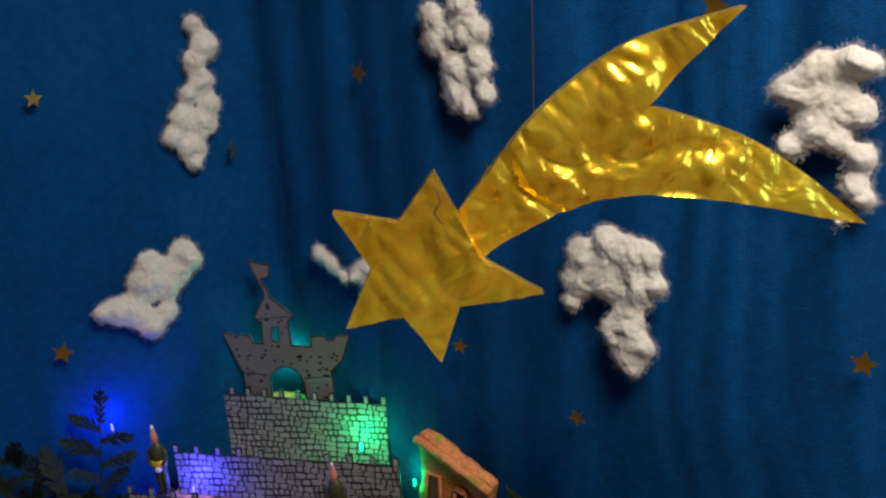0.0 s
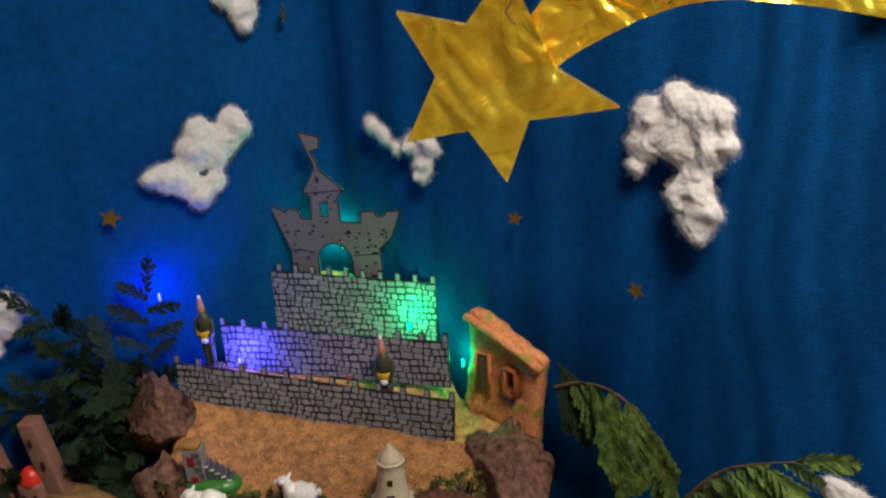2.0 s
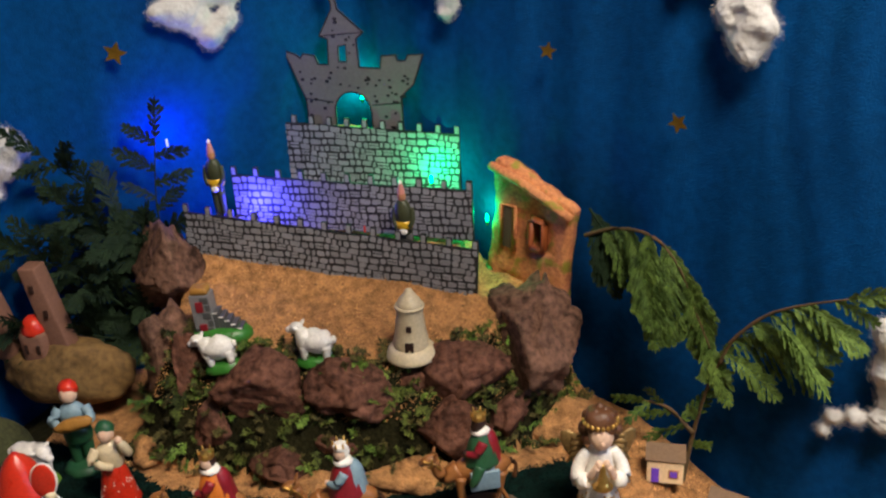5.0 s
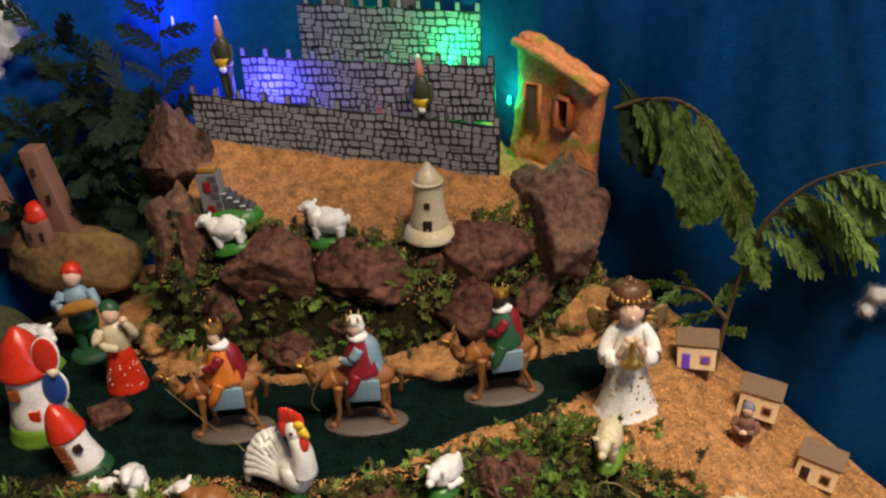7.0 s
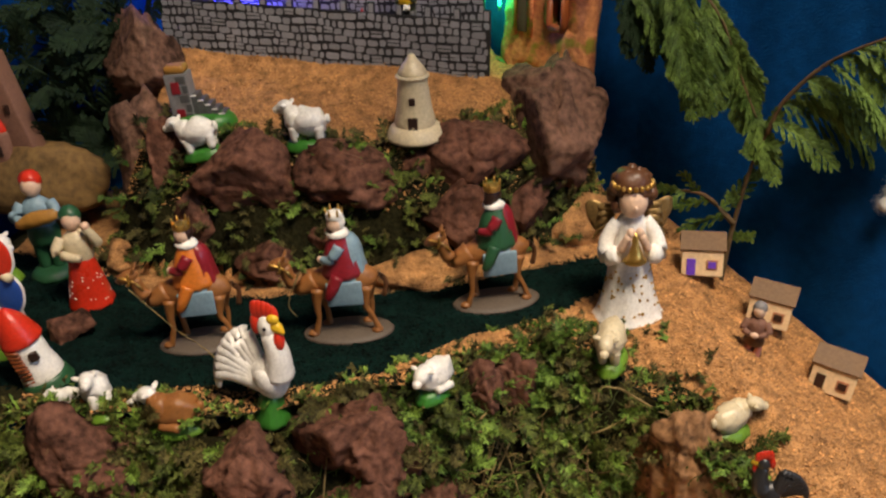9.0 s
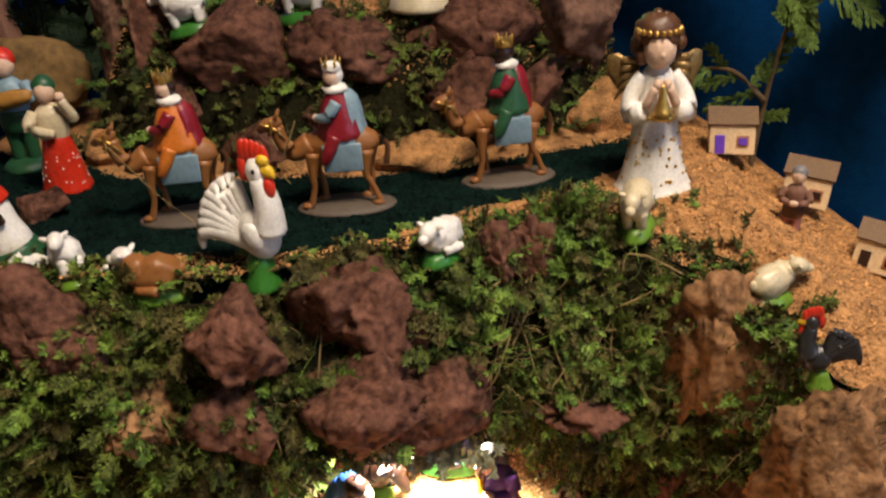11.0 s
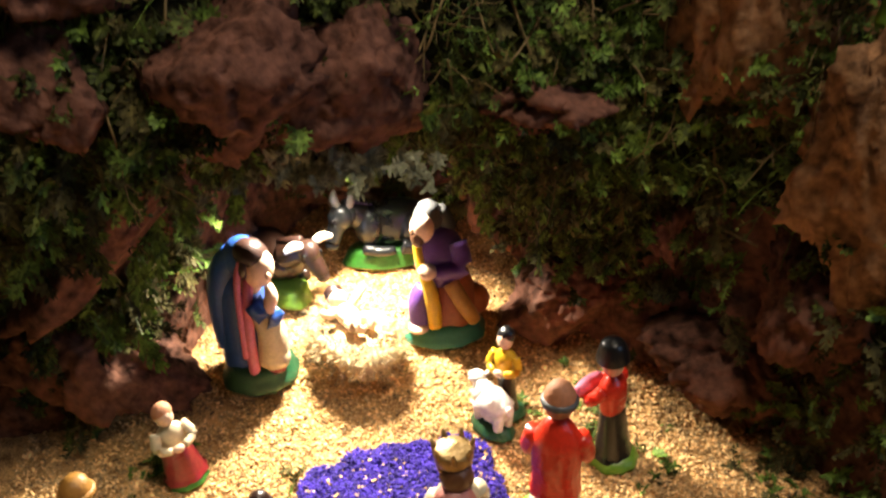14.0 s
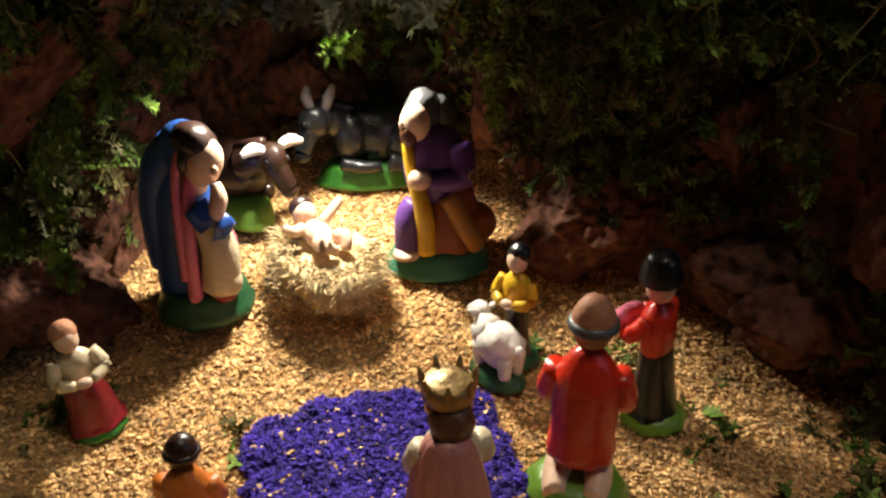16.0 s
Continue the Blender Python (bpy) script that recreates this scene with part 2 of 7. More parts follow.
def curtain():
    nx, nz = 420, 60
    verts, faces = [], []
    for i in range(nx + 1):
        x = -1.15 + 2.25 * i / nx
        y0 = curtain_y(x)
        for j in range(nz + 1):
            z = 0.02 + 1.98 * j / nz
            fold = 0.012 * noise.noise((x * 9, 0.3 * z, 4)) + 0.007 * noise.noise((x * 26, 0.5 * z, 9)) + 0.006 * noise.noise((x * 3, z * 2, 2))
            fold += 0.0035 * (0.4 + step(0.0, 0.3, x)) * (1 - 2 * abs(noise.noise((x * 34 + 2 * noise.noise((x * 4, z * 3, 1)), 1.1 * z, 17))))
            sag = 0.012 * math.exp(-((x - 0.33) / 0.03) ** 2) * step(0.6, 0.9, z)
            verts.append((x + 0.4 * fold, y0 + 0.012 + fold - sag, z))
    for i in range(nx):
        for j in range(nz):
            a = i * (nz + 1) + j
            faces.append((a, a + nz + 1, a + nz + 2, a + 1))
    ob = mesh_object("backdrop_curtain", verts, faces, CURTAIN, label="blue cotton cloth hung as a night sky", kind="structure")
    thick = ob.modifiers.new("cloth", "SOLIDIFY")
    thick.thickness, thick.offset = 0.002, 1


curtain()

# ---- ground of the scene ----
CLIFF_X = [-0.70, -0.36, -0.30, -0.25, -0.20, -0.12, -0.06, -0.03, 0.045, 0.10, 0.14, 0.40]
# base y, z; wall y, z; lip y, z; top y, z
CLIFF = [
    (0.60, 0.27, 0.60, 0.38, 0.56, 0.50, 0.60, 0.615), (0.63, 0.28, 0.64, 0.38, 0.57, 0.50, 0.61, 0.615),
    (0.667, 0.285, 0.66, 0.37, 0.575, 0.51, 0.605, 0.615), (0.78, 0.325, 0.76, 0.46, 0.585, 0.505, 0.615, 0.62),
    (0.85, 0.345, 0.83, 0.49, 0.60, 0.515, 0.635, 0.63), (0.84, 0.34, 0.81, 0.485, 0.625, 0.515, 0.655, 0.63),
    (0.80, 0.33, 0.75, 0.40, 0.645, 0.50, 0.69, 0.63), (0.72, 0.305, 0.71, 0.40, 0.65, 0.49, 0.70, 0.63),
    (0.665, 0.28, 0.68, 0.39, 0.655, 0.50, 0.67, 0.60), (0.62, 0.275, 0.63, 0.40, 0.635, 0.50, 0.64, 0.575),
    (0.56, 0.27, 0.58, 0.40, 0.59, 0.48, 0.605, 0.54), (0.50, 0.26, 0.52, 0.34, 0.55, 0.40, 0.57, 0.45)]


def cliff_point(x, s):
    """The rock face under the road, s from 0 at the cave floor to 1 at the road's rim."""
    r = table(CLIFF_X, CLIFF, x)
    pts = [Vector((0, r[2 * i], r[2 * i + 1])) for i in range(4)]
    k = min(2, int(s * 3))
    t = s * 3 - k
    a, b, c, d = pts[max(k - 1, 0)], pts[k], pts[k + 1], pts[min(k + 2, 3)]
    p = 0.5 * (2 * b + (c - a) * t + (2 * a - 5 * b + 4 * c - d) * t * t + (3 * b - a - 3 * c + d) * t ** 3)
    rough = 0.012 * noise.noise((x * 22, p.y * 22, p.z * 22)) + 0.006 * noise.noise((x * 60, p.y * 60, p.z * 60))
    rough += (1 - step(0.2, 0.5, s)) * (0.026 * abs(noise.noise((x * 30, p.y * 30, p.z * 30 + 9))) + 0.012 * noise.noise((x * 75, p.y * 75, p.z * 75)))
    fade = math.sin(math.pi * min(1, max(0, s)))
    return Vector((x, p.y - rough * fade, p.z + 0.4 * rough * fade))


def cliff():
    nx, ns = 240, 60
    verts = [cliff_point(-0.70 + 1.10 * i / nx, j / ns) for i in range(nx + 1) for j in range(ns + 1)]
    faces = [(i * (ns + 1) + j, (i + 1) * (ns + 1) + j, (i + 1) * (ns + 1) + j + 1, i * (ns + 1) + j + 1) for i in range(nx) for j in range(ns)]
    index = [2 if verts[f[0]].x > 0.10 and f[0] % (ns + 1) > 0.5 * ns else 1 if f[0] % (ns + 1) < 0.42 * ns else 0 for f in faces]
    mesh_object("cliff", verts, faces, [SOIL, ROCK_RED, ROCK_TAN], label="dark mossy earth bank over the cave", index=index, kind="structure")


cliff()


def cave_floor_z(x, y):
    z = float(np.interp(y, [0.40, 0.55, 0.62, 0.70, 0.75, 0.82, 0.90], [0.268, 0.272, 0.283, 0.302, 0.320, 0.340, 0.350]))
    return z + 0.003 * noise.noise((x * 18, y * 18, 0)) + 0.0015 * noise.noise((x * 60, y * 60, 3))


def sheet(name, height, x0, x1, y0, y1, nx, ny, mat, label):
    verts = [(x0 + (x1 - x0) * i / nx, y0 + (y1 - y0) * j / ny, height(x0 + (x1 - x0) * i / nx, y0 + (y1 - y0) * j / ny)) for i in range(nx + 1) for j in range(ny + 1)]
    faces = [(i * (ny + 1) + j, (i + 1) * (ny + 1) + j, (i + 1) * (ny + 1) + j + 1, i * (ny + 1) + j + 1) for i in range(nx) for j in range(ny)]
    return mesh_object(name, verts, faces, mat, label=label, kind="structure")


sheet("cave_floor", cave_floor_z, -0.70, 0.40, 0.36, 0.90, 180, 90, SAWDUST, "pale sawdust strewn over the cave floor")


def hill_z(x, y):
    """The castle mound: a steep stony front, then terraces turned a little towards the house."""
    foot = float(np.interp(x, [-0.50, -0.30, -0.20, -0.12, -0.03, 0.03], [0.84, 0.805, 0.80, 0.815, 0.868, 0.89]))
    front = float(np.interp(y - foot, [0.0, 0.03, 0.06, 0.12, 0.30], [0.635, 0.715, 0.757, 0.84, 1.10]))
    w = y + 0.22 * (x + 0.25)
    lean = 0.057 * max(0.0, -0.093 - x)
    terrace = float(np.interp(w, [0.86, 0.92, 0.975, 0.985, 1.035, 1.045, 1.126, 1.137, 1.16, 1.25], [0.745, 0.758, 0.782, 0.800, 0.815, 0.820, 0.826, 0.900, 0.915, 0.92]))
    core = step(-0.455 + 0.5 * max(0, w - 0.98), -0.425 + 0.5 * max(0, w - 0.98), x) * (1 - step(-0.118, -0.088, x))
    if w > 0.98:
        terrace = 0.775 + (terrace - 0.775) * core
    return min(front, terrace + lean)


def top_z(x, y):
    rim = table(CLIFF_X, CLIFF, x)
    z = 0.635 - 0.62 * max(0, x - 0.085) - 0.5 * max(0, -x - 0.60)
    z = z + (rim[7] - z) * (1 - step(rim[6] - 0.01, rim[6] + 0.05, y))
    on = step(-0.50, -0.43, x) * (1 - step(-0.03, 0.035, x))
    z = z + max(0, hill_z(x, y) - z) * on
    bump = 0.004 * noise.noise((x * 20, y * 20, 7)) + 0.0015 * noise.noise((x * 70, y * 70, 1))
    return z + bump


def road_share(x, y):
    """Above 0 where the dark green road lies."""
    wob = 0.012 * noise.noise((x * 14, y * 14, 5)) + 0.004 * noise.noise((x * 60, y * 60, 8))
    front = float(np.interp(x, [-0.7, -0.30, -0.224, -0.171, -0.062, 0.0, 0.06], [0.645, 0.640, 0.645, 0.672, 0.737, 0.775, 0.83]))
    back = float(np.interp(x, [-0.7, -0.52, -0.43, -0.30, -0.145, -0.05, 0.03, 0.06], [0.90, 0.86, 0.80, 0.78, 0.79, 0.83, 0.86, 0.85]))
    return min(y - front, back - y, 0.045 - x) + wob


def top_sheet():
    nx, ny = 260, 150
    verts, index = [], []
    for i in range(nx + 1):
        x = -0.75 + 1.15 * i / nx
        y0, y1 = table(CLIFF_X, CLIFF, x)[6], curtain_y(x) + 0.0
        for j in range(ny + 1):
            y = y0 + (y1 - y0) * j / ny
            verts.append((x, y, top_z(x, y)))
    faces = [(i * (ny + 1) + j, (i + 1) * (ny + 1) + j, (i + 1) * (ny + 1) + j + 1, i * (ny + 1) + j + 1) for i in range(nx) for j in range(ny)]
    for f in faces:
        c = sum((Vector(verts[k]) for k in f), Vector()) / 4
        foot = float(np.interp(c.x, [-0.50, -0.30, -0.20, -0.12, -0.03, 0.03], [0.84, 0.805, 0.80, 0.815, 0.868, 0.89]))
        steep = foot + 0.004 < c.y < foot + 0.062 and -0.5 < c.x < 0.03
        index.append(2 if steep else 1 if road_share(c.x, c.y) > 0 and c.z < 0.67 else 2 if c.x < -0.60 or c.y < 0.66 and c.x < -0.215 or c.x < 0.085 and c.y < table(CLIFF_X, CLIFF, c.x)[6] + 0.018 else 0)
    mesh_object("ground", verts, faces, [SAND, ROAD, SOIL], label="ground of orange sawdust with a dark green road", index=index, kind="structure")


top_sheet()
tagged(part("platform", box_bm((-0.75, 0.30, 0.0), (0.45, 1.22, 0.255)), WOOD, smooth=False), "brown board platform under the nativity scene", kind="structure")


# ---- rocks ----
def rock(x, y, z, rx, rz, mat, label, seed, depth=None, sub=ICO4, rough=1.0, turn=0.0, strata=0.0):
    """A broken stone: a ball cut by random planes, then split along cracks and weathered. strata: upright bark-like ridges."""
    r = random.Random(seed)
    planes = [(Vector((r.gauss(0, 1), r.gauss(-0.3, 1), r.gauss(0, 1))).normalized(), r.uniform(0.45, 0.85)) for _ in range(16)]
    out = []
    s = Vector((seed * 3.1, seed * 1.7, 0))
    for p in sub[0]:
        k = 1.0
        for n, d in planes:
            c = p.dot(n)
            if c > 0:
                k = min(k, d / c)
        q = p * k
        w = q + 0.25 * Vector((noise.noise(q * 1.7 + s), noise.noise(q * 1.9 - s), noise.noise(q * 1.5 + s * 2)))
        cell = Vector((w.x * 1.7, w.y * 1.7, w.z * 1.1)) + s * 0.37
        far, near = noise.voronoi(cell)
        lean = Vector((noise.noise(near[0] * 5.1), noise.noise(near[0] * 6.3 + s), noise.noise(near[0] * 7.7))) * 0.6
        block = 0.20 * noise.noise(near[0] * 9.7) + (cell - near[0]).dot(lean) * 0.62
        split = max(0.0, 1 - (far[1] - far[0]) / 0.07)
        pit = abs(noise.noise(q * 9 + s)) + 0.6 * abs(noise.noise(q * 21 + s)) + 0.35 * abs(noise.noise(q * 44 + s))
        ridge = abs(noise.noise(Vector((w.x * 7, w.y * 7, w.z * 1.1)) + s)) + 0.5 * abs(noise.noise(Vector((w.x * 16, w.y * 16, w.z * 2.6)) + s))
        k = 1 + rough * (0.09 * noise.noise(q * 1.4 + s) + block - 0.09 * split - 0.055 * pit + 0.03) - strata * 0.27 * (ridge - 0.3)
        out.append(q * k)
    d = depth or 0.8 * (rx + rz) / 2
    m = pose(x, y, z, 0, turn, 0)
    ob = mesh_object("rock", [(v.x * rx * 1.36, v.y * d * 1.36, v.z * rz * 1.36) for v in out], sub[1], mat, label=label, category="rock")
    ob.matrix_world = m
    return ob


RED_LABEL, TAN_LABEL, GREY_LABEL = "rough red-brown lava rock bedded in moss", "tan bark-like rock on the mossy bank", "grey-brown field stone below the castle"
for k, (x, y, z, rx, rz) in enumerate([(-0.214, 0.842, 0.729, 0.043, 0.038), (-0.333, 0.856, 0.732, 0.047, 0.041), (-0.104, 0.874, 0.740, 0.038, 0.041), (-0.119, 0.833, 0.685, 0.041, 0.032),
                                       (-0.408, 0.872, 0.735, 0.022, 0.034), (-0.305, 0.812, 0.657, 0.029, 0.026), (-0.470, 0.720, 0.640, 0.020, 0.016), (-0.263, 0.868, 0.738, 0.020, 0.018),
                                       (-0.375, 0.845, 0.682, 0.026, 0.026), (-0.060, 0.870, 0.680, 0.026, 0.030), (-0.160, 0.860, 0.735, 0.018, 0.018), (-0.245, 0.822, 0.672, 0.020, 0.018)]):
    rock(x, y, z, rx, rz, ROCK_RED, RED_LABEL, 20 + k, rough=0.85, sub=ICO5)
for k, (x, y, z, rx, rz) in enumerate([(-0.032, 0.916, 0.732, 0.046, 0.080), (-0.450, 0.905, 0.720, 0.028, 0.064), (-0.462, 0.985, 0.800, 0.036, 0.050)]):
    rock(x, y, z, rx, rz, ROCK_GREY, GREY_LABEL, 40 + k, rough=0.85, sub=ICO5)
for k, (x, y, z, rx, rz) in enumerate([(-0.187, 0.628, 0.604, 0.037, 0.042), (-0.197, 0.598, 0.541, 0.043, 0.039), (-0.134, 0.622, 0.534, 0.037, 0.032), (-0.277, 0.605, 0.597, 0.032, 0.035),
                                       (-0.274, 0.582, 0.536, 0.027, 0.029), (-0.094, 0.668, 0.622, 0.020, 0.022), (-0.065, 0.682, 0.617, 0.017, 0.019),
                                       (-0.041, 0.652, 0.499, 0.031, 0.018), (-0.405, 0.602, 0.598, 0.040, 0.030)]):
    rock(x, y - 0.010, z, rx * 1.06, rz * 1.06, ROCK_RED, RED_LABEL, 60 + k, depth=0.032 if rx > 0.025 else 0.018, rough=1.15, sub=ICO5, strata=0.55)
rock(-0.296, 0.622, 0.432, 0.062, 0.017, ROCK_RED, RED_LABEL, 75, depth=0.025, rough=0.9, turn=-38)
for k, (x, y, z, rx, rz) in enumerate([(0.067, 0.645, 0.564, 0.037, 0.055), (0.128, 0.600, 0.486, 0.052, 0.060), (0.043, 0.678, 0.403, 0.018, 0.030), (-0.016, 0.712, 0.337, 0.042, 0.026),
                                       (0.090, 0.645, 0.328, 0.046, 0.030), (-0.337, 0.660, 0.330, 0.052, 0.046), (-0.350, 0.590, 0.545, 0.032, 0.031), (0.115, 0.612, 0.390, 0.030, 0.040),
                                       (-0.275, 0.775, 0.365, 0.026, 0.040), (-0.055, 0.775, 0.372, 0.024, 0.040), (-0.20, 0.855, 0.375, 0.040, 0.030), (-0.11, 0.850, 0.375, 0.040, 0.030)]):
    rock(x, y - 0.006, z, rx, rz, ROCK_TAN if z > 0.41 else ROCK_RED, TAN_LABEL if z > 0.41 else "dark red-brown rock at the foot of the cave wall", 80 + k, depth=min(rx, 0.034), rough=1.0, sub=ICO5, strata=1.0)
for k, (x, y, z, rx, rz) in enumerate([(0.000, 0.891, 0.654, 0.042, 0.028), (-0.173, 0.808, 0.643, 0.043, 0.016), (-0.262, 0.800, 0.638, 0.026, 0.012), (-0.455, 0.845, 0.645, 0.026, 0.018)]):
    rock(x, y, z, rx, rz, SAND, "low stone dusted with orange sawdust", 110 + k, rough=0.6)

# ---- comet ----
def foil_sheet(outline, cell, swell, seed):
    """Foil wrapped over a flat form: cut to its outline, creased all over, with a little thickness."""
    bm = bmesh.new()
    vs = [bm.verts.new((p[0], 0, p[1])) for p in outline]
    for a, b in zip(vs, vs[1:] + vs[:1]):
        bm.edges.new((a, b))
    bmesh.ops.triangle_fill(bm, use_beauty=True, use_dissolve=False, edges=bm.edges[:])
    for axis in (0, 2):
        lo, hi = min(v.co[axis] for v in bm.verts), max(v.co[axis] for v in bm.verts)
        for k in range(1, int((hi - lo) / cell) + 1):
            at, n = Vector(), Vector()
            at[axis], n[axis] = lo + k * cell, 1
            bmesh.ops.bisect_plane(bm, geom=bm.verts[:] + bm.edges[:] + bm.faces[:], plane_co=at, plane_no=n, dist=1e-6)
    bmesh.ops.recalc_face_normals(bm, faces=bm.faces[:])
    if sum(f.normal.y for f in bm.faces) > 0:
        bmesh.ops.reverse_faces(bm, faces=bm.faces[:])
    for v in bm.verts:
        p = v.co + Vector((seed, 0, 0))
        w = p + 0.012 * Vector((noise.noise(p * 14), 0, noise.noise(p * 15 + Vector((4, 0, 0)))))
        y = swell * noise.noise(p * 15) + 0.85 * swell * (1 - 2 * abs(noise.noise(w * 27))) + 0.36 * swell * (1 - 2 * abs(noise.noise(Vector((w.x * 75 + w.z * 30, 0, w.z * 42)))))
        v.co.y = y - 0.004
    got = bmesh.ops.extrude_face_region(bm, geom=bm.faces[:])
    for v in got["geom"]:
        if isinstance(v, bmesh.types.BMVert):
            v.co.y = 0.010
    bmesh.ops.recalc_face_normals(bm, faces=bm.faces[:])
    for e in bm.edges:
        e.smooth = e.calc_face_angle(0) < 0.9
    return bm


def comet():
    top = empty("comet_ornament", pose(-0.02, 0.578, 1.29), "large comet of crumpled gold foil hung before the sky", "comet")
    star = []
    tips = [(-0.063, 0.046), (0.004, 0.069), (0.071, -0.019), (0.000, -0.064), (-0.062, -0.034)]
    inner = [(-0.022, 0.036), (0.032, 0.007), (0.015, -0.024), (-0.023, -0.029), (-0.042, 0.006)]
    for a, b in zip(tips, inner):
        star += [a, b]
    part("star", foil_sheet(star, 0.0022, 0.0042, 3), GOLD_FOIL, top)
    upper = spline([(0.012, 0.030, 0), (0.041, 0.066, 0), (0.071, 0.099, 0), (0.106, 0.126, 0), (0.141, 0.143, 0), (0.202, 0.157, 0)], 5)
    notch = spline([(0.202, 0.157, 0), (0.165, 0.122, 0), (0.143, 0.100, 0)], 3)
    lower = spline([(0.143, 0.100, 0), (0.180, 0.086, 0), (0.212, 0.071, 0), (0.249, 0.044, 0), (0.286, 0.011, 0)], 4)
    back = spline([(0.286, 0.011, 0), (0.206, 0.031, 0), (0.159, 0.039, 0), (0.123, 0.041, 0), (0.087, 0.033, 0), (0.049, 0.016, 0), (0.025, 0.000, 0)], 4)
    outline = [(p.x, p.y) for p in upper + notch[1:] + lower[1:] + back[1:]]
    tail = part("tail", foil_sheet(outline, 0.0024, 0.0056, 8), GOLD_FOIL, top)
    tail.location = (0, 0.010, 0)
    hook, f = tube(spline([(0.003, -0.005, 0.061), (0.0075, -0.007, 0.052), (0.003, -0.007, 0.044), (0.008, -0.006, 0.036)], 4), 0.0006, 6)
    mesh_object("wire_hook", hook, f, STEM, top, "dark bent wire hook")
    v, f = tube([(0.07, 0.012, 0.10), (0.08, 0.02, 0.5), (0.085, 0.03, 1.0)], 0.0004, 5)
    mesh_object("thread", v, f, DRY, top)


comet()


# ---- cut-out stars and cotton clouds on the curtain ----
def right_side(x):
    return x > -0.25


def on_curtain(x, z, off):
    """A pose lying on the cloth, front towards the room."""
    a = math.atan(-0.715) if right_side(x) else math.atan(0.48)
    return pose(x, curtain_y(x) - off, z, 0, 0, math.degrees(a))


def small_star(x, z, r, turn, tilt=0.0):
    pts = [((r if k % 2 == 0 else r * 0.45) * math.sin(k * math.pi / 5), (r if k % 2 == 0 else r * 0.45) * math.cos(k * math.pi / 5)) for k in range(10)]
    ob = part("gold_star", cutout_bm(pts, thick=0.0006), GOLD_PAPER, None, "small gold paper star pinned to the blue cloth", smooth=False)
    ob.matrix_world = on_curtain(x, z, 0.012) @ pose(0, 0, 0, 0, turn, tilt)
    return tagged(ob, category="star", group="stars on the cloth")


for x, z, r, turn, tilt in ((-0.475, 1.358, 0.011, 10, 20), (-0.106, 1.361, 0.013, 25, 0), (-0.279, 1.267, 0.013, 5, 60), (0.035, 1.262, 0.011, 30, 10), (-0.499, 1.049, 0.014, 20, -12),
                            (0.111, 0.993, 0.011, 40, 0), (0.342, 1.120, 0.013, 5, 0), (-0.012, 1.047, 0.010, 10, 20), (0.228, 1.427, 0.014, 15, 0)):
    small_star(x, z, r, turn, tilt)


